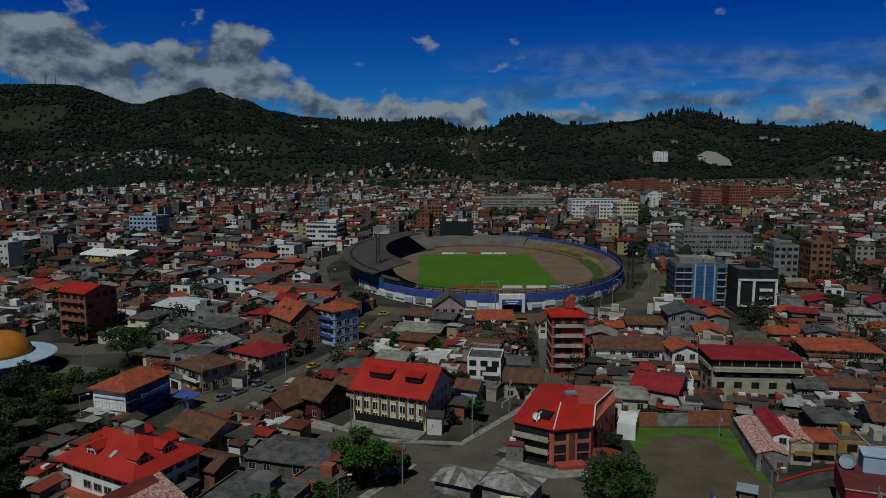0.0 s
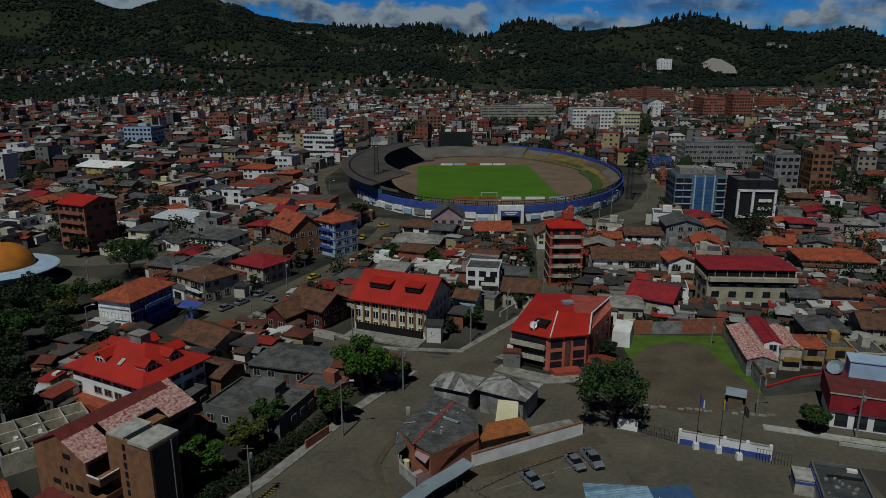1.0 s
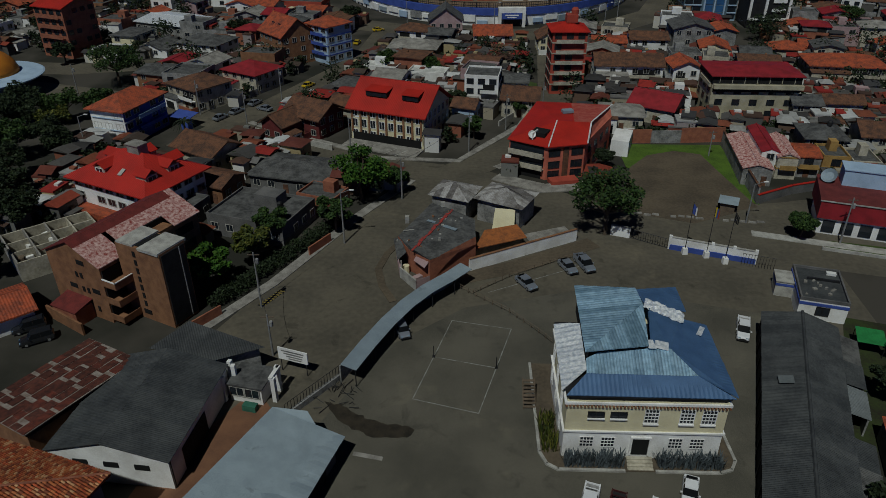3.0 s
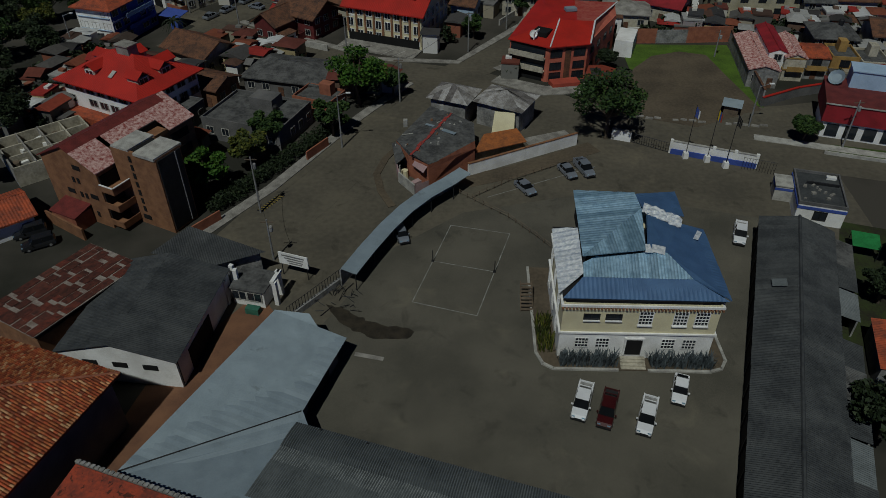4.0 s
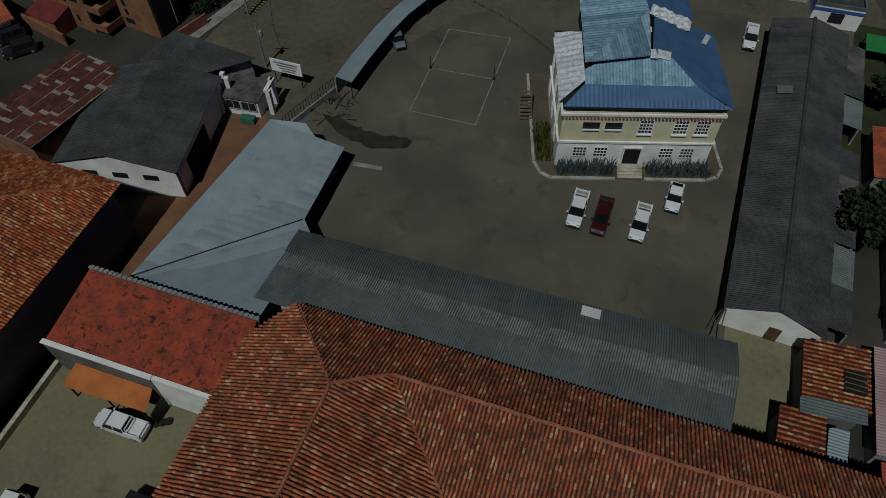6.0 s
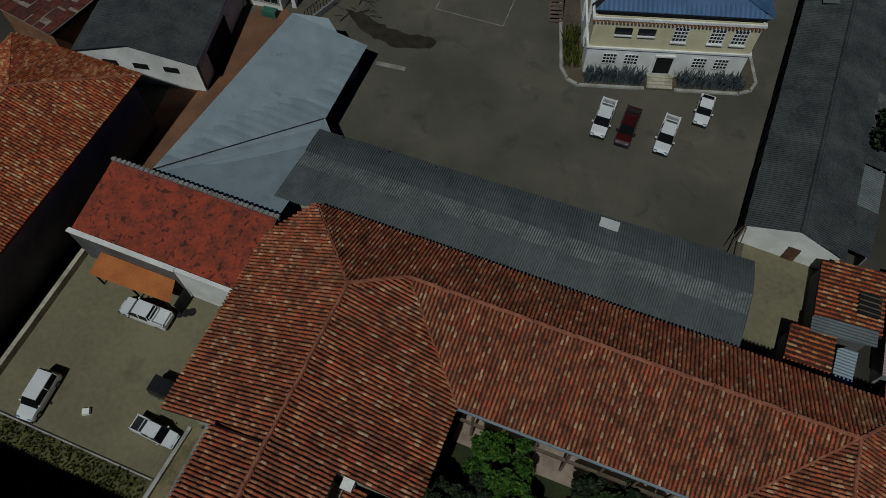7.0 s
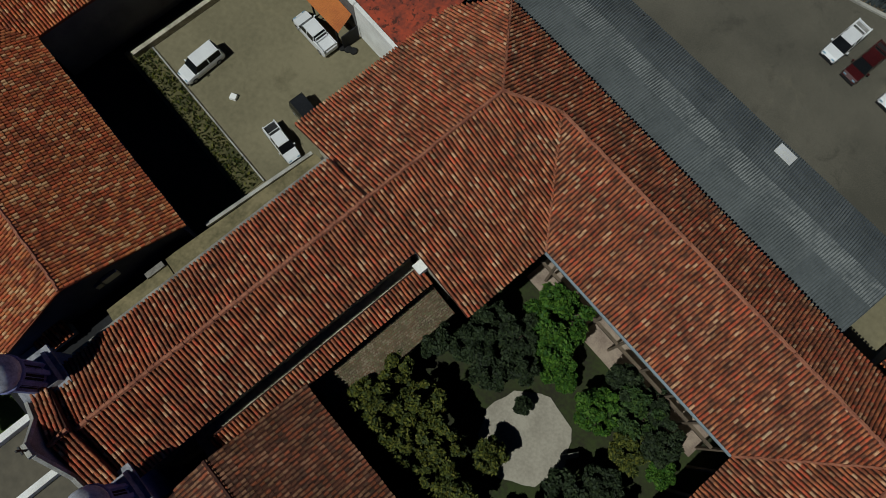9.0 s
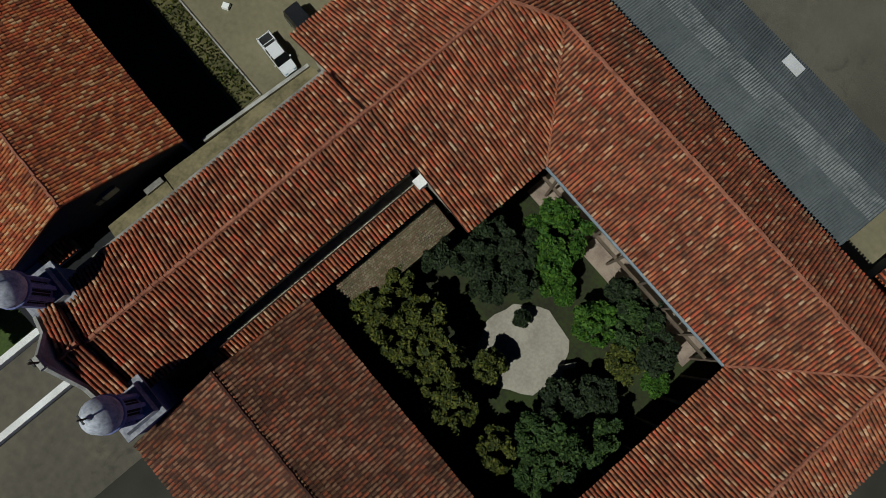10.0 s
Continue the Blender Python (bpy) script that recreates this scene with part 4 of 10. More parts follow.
# walls coloured dark for the shade below the zinc eaves
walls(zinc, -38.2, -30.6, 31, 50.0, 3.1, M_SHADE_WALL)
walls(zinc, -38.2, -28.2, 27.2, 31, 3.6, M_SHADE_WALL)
part("yard_door", Shape().box(-30.55, 45, 0, 0.1, 5, 2.6), M_DARK, zinc)

green_shed = thing("corrugated_shed", CM, "long shed with curved grey-green corrugated fibre-cement roof", "shed")
ARCHED = ((27.7, 6.45), (29.4, 6.8), (31.4, 7.15), (32.95, 7.35), (33.35, 7.35), (34.7, 7.05), (36.2, 6.5), (37.7, 5.8))


def arched_sheet(first, last, total, lap):
    """One corrugated sheet bent over the arch: dusty crest, shade painted on alternate flanks."""
    v, m = [], len(ARCHED)
    for i in range(first, last + 1):
        k = i / total
        for y, z in ARCHED:
            v.append((-27.5 + 42.5 * k - 0.8 * (1 - k) * abs(y - 33.1) / 5, y - (1 - k) * 0.9 * (y > 33.1), z + lap + (0.10 if i % 2 else 0.0)))
    s = Shape()
    s.add(v, [(i * m + j, i * m + m + j, i * m + m + j + 1, i * m + j + 1) for i in range(last - first) for j in range(m - 1)])
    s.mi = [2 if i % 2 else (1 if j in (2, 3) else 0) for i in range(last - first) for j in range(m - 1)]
    return s


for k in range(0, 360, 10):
    part("roof_sheet", arched_sheet(k, k + 10, 360, 0.008 * ((k // 10 * 7) % 3)), [M_FIBRE, M_FIBRE_PALE, M_FIBRE_SHADE], green_shed)
part("skylight", Shape().slab([(0.93, 35.5, 6.92), (2.7, 35.5, 6.92), (2.7, 36.9, 6.3), (0.93, 36.9, 6.3)], 0.1), M_WHITE, green_shed, "white translucent roof panel")
walls(green_shed, -26.0, 14.6, 28.2, 28.5, 6.4, M_BEIGE)
for i in range(9):
    part("post", Shape().box(-25.4 + i * 4.95, 36.6, 0, 0.2, 0.2, 6.1), M_IRON, green_shed)

long_shed = thing("long_shed", CM, "long open shed with dark grey corrugated roof", "shed")
LE, RG, RE = ((14.0, 42.8, 3.6), (15.7, 91.9, 3.6)), ((18.85, 43.0, 4.95), (20.7, 91.7, 4.95)), ((23.5, 42.4, 3.6), (25.5, 91.3, 3.6))
sheet_roof(long_shed, [[*LE, RG[1], RG[0]], [*RE, RG[1], RG[0]]], M_FIBRE_DK, pitch=0.26, depth=0.075, under=M_FIBRE_DK)
part("ridge_cap", Shape().rod((18.85, 43.0, 4.98), (20.7, 91.7, 4.98), 0.22, n=6), M_FIBRE_DK, long_shed, "dark fibre-cement ridge cap")
part("roof_patch", Shape().slab([(16.9, 75.3, 4.52), (18.6, 75.4, 4.92), (18.5, 76.8, 4.93), (16.8, 76.7, 4.53)], 0.05), M_FIBRE, long_shed, "paler replaced roof sheet")
part("rear_wall", Shape().slab([(20.0, 43.4, 3.4), (23.1, 43.2, 3.4), (25.1, 91.0, 3.4), (22.0, 91.2, 3.4)], 3.4), M_GREY, long_shed)
part("end_wall", Shape().add([(14.3, 43.25, 0), (23.3, 42.9, 0), (23.3, 42.9, 3.4), (18.87, 43.1, 4.8), (14.3, 43.25, 3.4), (14.3, 43.55, 0), (23.3, 43.2, 0), (23.3, 43.2, 3.4), (18.87, 43.4, 4.8), (14.3, 43.55, 3.4)],
                             ((0, 1, 2, 3, 4), (9, 8, 7, 6, 5), (0, 5, 6, 1), (1, 6, 7, 2), (2, 7, 8, 3), (3, 8, 9, 4), (4, 9, 5, 0))), M_WHITE, long_shed, "white plastered gable wall")
# added black sheet in place of the shaded, open shed front
part("board_front", Shape().slab([(14.2, 43.6, 3.5), (14.4, 43.6, 3.5), (16.05, 91.6, 3.5), (15.85, 91.6, 3.5)], 3.5), M_DARK, long_shed, "black sheet painting the shade of the open front")
part("door", Shape().box(19.4, 43.0, 0, 1.2, 0.12, 2.1, -2), M_BROWN_ROOF, long_shed, "brown wooden door")
for i in range(13):
    part("post", Shape().box(14.1 + i * 0.137, 43.8 + i * 3.9, 0, 0.12, 0.18, 3.5), M_IRON, long_shed)
part("stay", Shape().rod((13.7, 41.0, 0), (14.2, 42.9, 3.4), 0.07, n=5).rod((14.5, 40.2, 0), (14.3, 42.9, 3.3), 0.07, n=5).rod((13.3, 42.0, 0), (14.0, 42.9, 3.2), 0.05, n=5), M_WOODP, long_shed, "dark leaning timber stays")

grey_shed = thing("workshop", CM, "white workshop with dark grey curved fibre-cement roof", "workshop")
WM = pose(-35.3, 62.4, 0, 0, 0, -7.5)
grey_shed.matrix_basis = WM
sheet_roof(grey_shed, [[(-7.3, -8.2, 4.4), (-7.3, 8.2, 4.4), (-0.3, 8.2, 6.3), (-0.3, -8.2, 6.3)],
                       [(7.3, -8.2, 4.4), (7.3, 8.2, 4.4), (-0.3, 8.2, 6.3), (-0.3, -8.2, 6.3)]], M_FIBRE_DK, pitch=0.26, depth=0.025, under=M_FIBRE_DK)
part("wall", Shape().add([(-7, -7.9, 0), (7, -7.9, 0), (7, -7.9, 4.3), (-0.3, -7.9, 6.1), (-7, -7.9, 4.3), (-7, 7.9, 0), (7, 7.9, 0), (7, 7.9, 4.3), (-0.3, 7.9, 6.1), (-7, 7.9, 4.3)],
                         ((0, 1, 2, 3, 4), (9, 8, 7, 6, 5), (0, 5, 6, 1), (1, 6, 7, 2), (4, 9, 5, 0))), M_WHITE, grey_shed)
for x in (-3.4, 0.2, 3.8):
    part("slit_window", Shape().box(x, -7.95, 2.6, 1.7, 0.12, 0.7), M_DARK, grey_shed)
part("side_door", Shape().box(7.03, -2.0, 0, 0.1, 6.0, 3.2), M_DARK, grey_shed, "dark open side door")
part("downpipe", Shape().rod((7.1, -7.7, 0), (7.1, -7.7, 4.3), 0.07, n=5), M_IRON, grey_shed)


# ---------------------------------------------------------------- houses
def window_mesh(w, h, frame_mat, panes=2, glass=None, rows=1, f=0.09):
    """One connected window: a proud frame with set-back panes between its bars."""
    v, faces, mi = [], [], []
    xs = [-w / 2 - f]
    for i in range(panes):
        xs += [-w / 2 + w * i / panes + f / 2, -w / 2 + w * (i + 1) / panes - f / 2]
    xs.append(w / 2 + f)
    zs = [-f]
    for k in range(rows):
        zs += [h * k / rows + (f / 2 if k else 0.0), h * (k + 1) / rows - (f / 2 if k < rows - 1 else 0.0)]
    zs.append(h + f)
    last = len(zs) - 1
    for y in (-0.09, -0.02):
        for z in zs:
            v += [(x, y, z) for x in xs]
    n = len(xs)
    m = n * len(zs)

    def at(i, k, back=0):
        return back * m + k * n + i

    for k in range(last):
        for i in range(n - 1):
            pane = k % 2 == 1 and i % 2 == 1
            q = 1 if pane else 0
            faces.append((at(i, k, q), at(i + 1, k, q), at(i + 1, k + 1, q), at(i, k + 1, q)))
            mi.append(q)
            if pane:
                for (a, b), (c, e) in (((i, k), (i + 1, k)), ((i + 1, k), (i + 1, k + 1)), ((i + 1, k + 1), (i, k + 1)), ((i, k + 1), (i, k))):
                    faces.append((at(a, b), at(c, e), at(c, e, 1), at(a, b, 1)))
                    mi.append(0)
    for (a, b), (c, e) in [((i, 0), (i + 1, 0)) for i in range(n - 1)] + [((i, last), (i + 1, last)) for i in range(n - 1)] + [((0, k), (0, k + 1)) for k in range(last)] + [((n - 1, k), (n - 1, k + 1)) for k in range(last)]:
        faces.append((at(a, b), at(c, e), at(c, e, 1), at(a, b, 1)))
        mi.append(0)
    s = Shape()
    s.v, s.f, s.mi = v, faces, mi
    return s.mesh("window", [frame_mat, glass or M_GLASS])


WIN_SMALL = window_mesh(1.4, 1.3, M_KERB)
WIN_WIDE = window_mesh(1.9, 1.3, M_KERB)
WIN_DARK = window_mesh(1.7, 1.3, M_IRON)
DOOR_MESH = Shape().box(0, 0, 0, 1.1, 0.14, 2.1).mesh("door", M_BROWN_ROOF)
GARAGE_MESH = Shape().box(0, 0, 0, 2.8, 0.12, 2.3).box(0, -0.04, 2.3, 3.0, 0.2, 0.12).mesh("garage_door", M_GREY)
TANK_MESH = Shape().lathe([(0.5, 0), (0.55, 0.1), (0.55, 0.9), (0.35, 1.15), (0.15, 1.2)], 10).mesh("water_tank", M_IRON)


def windows_on(parent, w, d, h, mesh, rng, sides="fls", chance=0.9, gap=2.7, z0=0.0):
    floors = max(1, round(h / 3.0))
    fh = h / floors
    for side in sides:
        length = w if side in "fb" else d
        n = max(1, int(length / gap))
        for k in range(floors):
            for i in range(n):
                if rng.random() > chance:
                    continue
                x = -length / 2 + length * (i + 0.5) / n
                z = z0 + k * fh + fh * 0.36
                if side == "f":
                    m, me, nm = pose(x, -d / 2 - 0.02, z), mesh, "window"
                    if k == 0 and z0 < 0.1 and i == n // 2:
                        m, me, nm = pose(x, -d / 2 - 0.02, 0.02), DOOR_MESH, "door"
                elif side == "b":
                    m, me, nm = pose(x, d / 2 + 0.02, z, 0, 0, 180), mesh, "window"
                elif side == "l":
                    m, me, nm = pose(-w / 2 - 0.02, x, z, 0, 0, -90), mesh, "window"
                else:
                    m, me, nm = pose(w / 2 + 0.02, x, z, 0, 0, 90), mesh, "window"
                put(nm, me, parent, m)


def roof_hip(w, d, z, rise, over=0.6, thick=0.18, ridge=None):
    """Upper outlines of the four slopes of a hip roof."""
    a, b = w / 2 + over, d / 2 + over
    k = (a - b if a > b else 0.05) if ridge is None else ridge
    kx, ky = (max(k, 0.05), 0.0) if a >= b else (0.0, b - a)
    p, q = (-kx, -ky, z + rise), (kx, ky, z + rise)
    A, B, C, D = (-a, -b, z), (a, -b, z), (a, b, z), (-a, b, z)
    if a >= b:
        return [[A, B, q, p], [B, C, q], [C, D, p, q], [D, A, p]]
    return [[A, B, p], [B, C, q, p], [C, D, q], [D, A, p, q]]


def roof_gable(w, d, z, rise, over=0.5, along="x"):
    a, b = w / 2 + over, d / 2 + over
    if along == "x":
        p, q = (-a, 0, z + rise), (a, 0, z + rise)
        return [[(-a, -b, z), (a, -b, z), q, p], [(a, b, z), (-a, b, z), p, q]]
    p, q = (0, -b, z + rise), (0, b, z + rise)
    return [[(-a, b, z), (-a, -b, z), p, q], [(a, -b, z), (a, b, z), q, p]]


def house(name, x, y, w, d, rot, h, roof, wall_mat, roof_mat, label, rise=2.0, seed=0, win=None, sides="flr", chance=0.9, over=0.6, gap=2.7, group="", sheet=0.0, balcony=False, tank=False, z=0.0, band=None, wing=None):
    rng = random.Random(seed + int(abs(x) * 7 + abs(y)))
    t = thing(name, pose(x, y, z, 0, 0, rot), label, "house" if name.endswith("house") else "building", group)
    part("wall", Shape().box(0, 0, -0.2, w, d, h + 0.2), wall_mat, t)
    if roof == "flat":
        part("roof", Shape().box(0, 0, h, w - 0.3, d - 0.3, 0.12), roof_mat, t)
        s = Shape()
        for px, py, sx, sy in ((0, -d / 2 + 0.1, w + 0.1, 0.22), (0, d / 2 - 0.1, w + 0.1, 0.22), (-w / 2 + 0.1, 0, 0.22, d - 0.3), (w / 2 - 0.1, 0, 0.22, d - 0.3)):
            s.box(px, py, h, sx, sy, 0.6)
        part("parapet", s, wall_mat, t)
        if rng.random() < 0.7:
            part("roof_hut", Shape().box(w * rng.uniform(-0.25, 0.25), d * 0.2, h + 0.1, w * 0.3, d * 0.3, 2.2).box(w * 0.0, d * 0.2, h + 2.3, 0.1, 0.1, 0.1), wall_mat, t)
    else:
        sl = roof_hip(w, d, h, rise, over) if roof == "hip" else roof_gable(w, d, h, rise, over, "x" if roof == "gable" else "y")
        for pts in sl:
            if sheet:
                part("roof_slope", corrugated([(p[0], p[1], p[2] + 0.01) for p in pts], sheet, 0.06), roof_mat, t)
            deck = Shape().slab(pts, 0.2)
            if not sheet and roof_mat in RIBBED:
                ribs = corrugated([(p[0], p[1], p[2] + 0.01) for p in pts], 0.42, 0.055)
                deck.add(ribs.v, ribs.f)
            part("roof_deck" if sheet else "roof_slope", deck, roof_mat, t)
        if roof != "hip":
            e = 0.02
            g = [(-w / 2, -d / 2, h - e), (-w / 2, d / 2, h - e), (-w / 2, 0, h + rise * 0.9)] if roof == "gable" else [(-w / 2, -d / 2, h - e), (w / 2, -d / 2, h - e), (0, -d / 2, h + rise * 0.9)]
            off = Vector((w, 0, 0)) if roof == "gable" else Vector((0, d, 0))
            v = g + [tuple(Vector(p) + off) for p in g]
            part("gable", Shape().add(v, ((0, 1, 2), (5, 4, 3), (0, 3, 4, 1), (1, 4, 5, 2), (2, 5, 3, 0))), wall_mat, t)
        top = sl[0][2] if len(sl[0]) > 2 else sl[0][0]
        if roof == "gable":
            part("ridge", Shape().rod((-w / 2 - over, 0, h + rise + 0.03), (w / 2 + over, 0, h + rise + 0.03), 0.14), roof_mat, t)
        elif roof == "gabley":
            part("ridge", Shape().rod((0, -d / 2 - over, h + rise + 0.03), (0, d / 2 + over, h + rise + 0.03), 0.14), roof_mat, t)
    if tank:
        put("water_tank", TANK_MESH, t, pose(w * 0.2, d * 0.1, h + (0.12 if roof == "flat" else rise * 0.8)))
    if balcony:
        floors = max(1, round(h / 3.0))
        for k in range(1, floors):
            zz = k * h / floors
            part("balcony", Shape().box(0, -d / 2 - 0.5, zz - 0.1, w * 0.8, 1.0, 0.15).box(0, -d / 2 - 0.95, zz, w * 0.8, 0.08, 0.9), band or wall_mat, t)
    if band:
        floors = max(1, round(h / 3.0))
        s = Shape()
        for k in range(1, floors + 1):
            s.box(0, 0, k * h / floors - 0.25, w + 0.16, d + 0.16, 0.3)
        part("floor_band", s, band, t)
    c_, s_ = math.cos(radians(rot)), math.sin(radians(rot))
    out = {"f": (s_, -c_), "b": (-s_, c_), "l": (-c_, -s_), "r": (c_, s_)}
    sides = "".join(k for k in sides if out[k][0] * x + out[k][1] * y < 0)          # street fronts; the backs are blank party walls
    windows_on(t, w, d, h, win or WIN_SMALL, rng, sides, chance, gap)
    if wing:
        side, ww, wd, wh = rng.choice((-1, 1)), w * rng.uniform(0.38, 0.55), rng.uniform(1.8, 3.0), rng.choice((2.5, 2.7, 3.0, 4.4))
        wx, wy = side * (w - ww) / 2, -d / 2 - wd / 2
        part("wing_wall", Shape().box(wx, wy, -0.2, ww, wd, min(wh, h - 0.3) + 0.2), wing, t)
        zt = min(wh, h - 0.3)
        part("wing_roof", Shape().slab([(wx - ww / 2 - 0.2, wy - wd / 2 - 0.25, zt + 0.02), (wx + ww / 2 + 0.2, wy - wd / 2 - 0.25, zt + 0.02), (wx + ww / 2 + 0.2, wy + wd / 2 - 0.02, zt + 0.35), (wx - ww / 2 - 0.2, wy + wd / 2 - 0.02, zt + 0.35)], 0.12), rng.choice((roof_mat, M_GREY_ROOF, M_BROWN_ROOF, M_CONC)), t)
        if rng.random() < 0.5:
            part("wing_opening", Shape().box(wx, wy - wd / 2 - 0.02, 0.1, ww * 0.55, 0.12, 1.9), M_DARK, t)
        part("yard_wall", Shape().box(-side * w * 0.28, -d / 2 - wd, -0.2, w * 0.44, 0.2, 1.9).box(-side * w * 0.5, -d / 2 - wd / 2, -0.2, 0.2, wd, 1.9), rng.choice((wall_mat, M_WHITE, M_GREY, M_BRICK)), t)
        if h > 4 and rng.random() < 0.6:
            part("upper_terrace", Shape().box(-side * w * 0.22, -d / 2 - 0.55, h * 0.5, w * 0.5, 1.1, 0.14).box(-side * w * 0.22, -d / 2 - 1.06, h * 0.5 + 0.1, w * 0.5, 0.08, 0.85), wing, t)
            part("terrace_door", Shape().box(-side * w * 0.22, -d / 2 - 0.03, h * 0.5 + 0.15, w * 0.34, 0.1, min(2.0, h * 0.4)), M_DARK, t)
        if rng.random() < 0.35:
            part("chimney", Shape().box(side * w * 0.2, d * 0.12, h * 0.9, 0.5, 0.5, 1.9), M_BRICK_BR, t)
    return t


M_TERRA = pmat("terracotta_render", (0.52, 0.155, 0.10), (0.38, 0.10, 0.065), 0.5, 0.85)
RIBBED = (M_ORANGE_ROOF, M_BROWN_ROOF, M_RED_ROOF, M_PALE_RUST)
M_MAROON = pmat("maroon_render", (0.15, 0.032, 0.03), (0.09, 0.02, 0.02), 0.6, 0.85)
M_OCHRE = pmat("ochre_render", (0.40, 0.25, 0.08), (0.25, 0.15, 0.05), 0.6, 0.85)
M_CRIMSON = pmat("crimson_roof", (0.30, 0.022, 0.03), (0.18, 0.016, 0.02), 0.5, 0.7)
HOUSES = [(-47.4, 94.8, 14), (-40, 87, 5), (0, 105, 12), (8, 118, 11), (76.5, 112.6, 12), (-66, 105, 10), (-46.6, 66, 11), (-65.5, 84.5, 8), (-126, 193.5, 18), (72, 122, 9)]          # footprints: x, y, radius


def explicit(name, x, y, w, d, rot, h, *a, **k):
    HOUSES.append((x, y, 0.5 * math.hypot(w, d)))
    return house(name, x, y, w, d, rot, h, *a, **k)


explicit("hostel_building", -57.0, 122.2, 19.2, 13.9, -28, 7.6, "hip", M_WHITE, M_RED_ROOF, "white and blue guest house with bright red hip roof and dormers", rise=4.2, over=1.1, win=WIN_WIDE)
explicit("hotel_building", -9.4, 160.8, 18.6, 15.0, -23, 7.8, "gable", M_CREAM, M_RED_ROOF, "cream hotel with steep bright red roof and two dormers", rise=5.2, over=0.9, gap=2.2, win=window_mesh(1.35, 1.75, M_WHITE, 2), chance=1.0)
HOUSES.append((26.0, 145.0, 13.0))
explicit("tower_block", 34.9, 195.2, 9.3, 9.3, 0, 17.0, "hip", M_RED_WALL, M_RED_ROOF, "slim dark red apartment tower with pale balconies", rise=1.8, win=WIN_DARK, balcony=True, band=M_BEIGE)
explicit("apartment_building", 78.4, 175.6, 21.2, 12.4, -4, 11.2, "hip", M_DRAB, M_CRIMSON, "long dull cream apartment building with low red roof", rise=0.9, over=0.7, win=WIN_DARK, gap=4.0, chance=1.0)
explicit("brick_block", -121.6, 236.6, 12.6, 12.6, -24, 15.8, "gable", M_BRICK, M_RED_ROOF, "tall brick apartment block with red roof and balconies", rise=2.2, win=WIN_DARK, balcony=True, band=M_BRICK)
explicit("brick_house", -48.4, 227.0, 14.0, 11.6, -50, 9.0, "gable", M_BRICK_BR, M_ORANGE_ROOF, "brick house with steep orange roof and skylights", rise=5.0)
explicit("blue_white_house", -35.0, 227.5, 9.6, 10.0, -42, 11.5, "hip", M_LTBLUE, M_ORANGE_ROOF, "blue and white house with balconies and orange roof", rise=2.2, win=WIN_WIDE, balcony=True, band=M_BLUE_WALL)
explicit("blue_house", -74.2, 162.2, 9.2, 14.8, -18, 8.3, "hip", M_BLUE_WALL, M_ORANGE_ROOF, "blue and white house with orange hip roof", rise=2.6, over=0.9, win=WIN_WIDE, band=M_WHITE)
explicit("dark_red_house", -30.4, 163.4, 10.5, 9.0, -33, 5.0, "gable", M_MAROON, M_BROWN_ROOF, "dark red house with brown tiled gables", rise=3.0, over=1.0)
explicit("dark_red_house", -37.2, 158.8, 7.4, 6.4, 57, 4.2, "gable", M_MAROON, M_BROWN_ROOF, "dark red house with steep brown gable and white wall", rise=2.6, over=0.7, wing=M_WHITE)
explicit("brown_roof_house", -23.4, 171.6, 6.8, 6.0, -33, 4.0, "gable", M_BEIGE, M_BROWN_ROOF, "small beige house with brown tiled roof", rise=2.0, over=0.6)
explicit("gabled_house", 2.2, 256.0, 11.5, 11.5, 0, 6.5, "gabley", M_PINK, M_GREY_ROOF, "pink-grey gabled house near the stadium", rise=4.5)
explicit("small_house", 17.9, 243.3, 12.4, 9.9, 0, 4.6, "gable", M_WHITE, M_ORANGE_ROOF, "white house with orange tiled roof", rise=2.4)
explicit("small_house", 37, 238, 9, 9, 0, 4.6, "gabley", M_CREAM, M_BROWN_ROOF, "cream house with brown tiled gable", rise=3.0, wing=M_WHITE)
explicit("villa_house", -75.9, 233.0, 15.2, 12.1, -20, 5.0, "hip", M_WHITE, M_GREY_ROOF, "white villa with grey roof", rise=2.0, wing=M_WHITE)
explicit("cream_house", 11.6, 184.3, 8.9, 8.9, -10, 7.9, "flat", M_WHITE, M_GREY_ROOF, "white stepped house with flat roof and terraces", wing=M_WHITE, win=WIN_DARK)
explicit("white_house", 53.7, 200.8, 18.6, 11.1, -5, 6.4, "gable", M_WHITE, M_BROWN_ROOF, "white house with long brown tiled roof", rise=2.2, band=M_IRON, wing=M_BEIGE)
explicit("grey_house", 81.9, 234.8, 12.3, 12.3, -5, 8.6, "gabley", M_GREY, M_GREY_ROOF, "grey house with grey metal roof", rise=2.0, wing=M_BEIGE)
explicit("red_roof_house", 92.6, 235.5, 7.4, 9.4, -5, 7.4, "gabley", M_GREY, M_ORANGE_ROOF, "narrow house with orange roof", rise=1.2)
explicit("white_house", 67.9, 195.2, 7.4, 8.6, 0, 7.1, "gabley", M_WHITE, M_ORANGE_ROOF, "white house with red tiled gable", rise=1.8, wing=M_BEIGE)
explicit("red_roof_house", 55.0, 172.2, 11.2, 11.2, -32, 4.0, "gable", M_BEIGE, M_CRIMSON, "low house with crimson roof", rise=2.6)
explicit("small_house", 44.5, 166, 10, 9, -10, 4.0, "hip", M_BEIGE, M_CONC, "low house with pale grey sheet roof", rise=1.4, wing=M_WHITE)
explicit("red_roof_building", 116.1, 201.5, 20.4, 12.2, -10, 5.8, "hip", M_BEIGE, M_ORANGE_ROOF, "long house with orange-red hip roof", rise=2.2, wing=M_BEIGE)
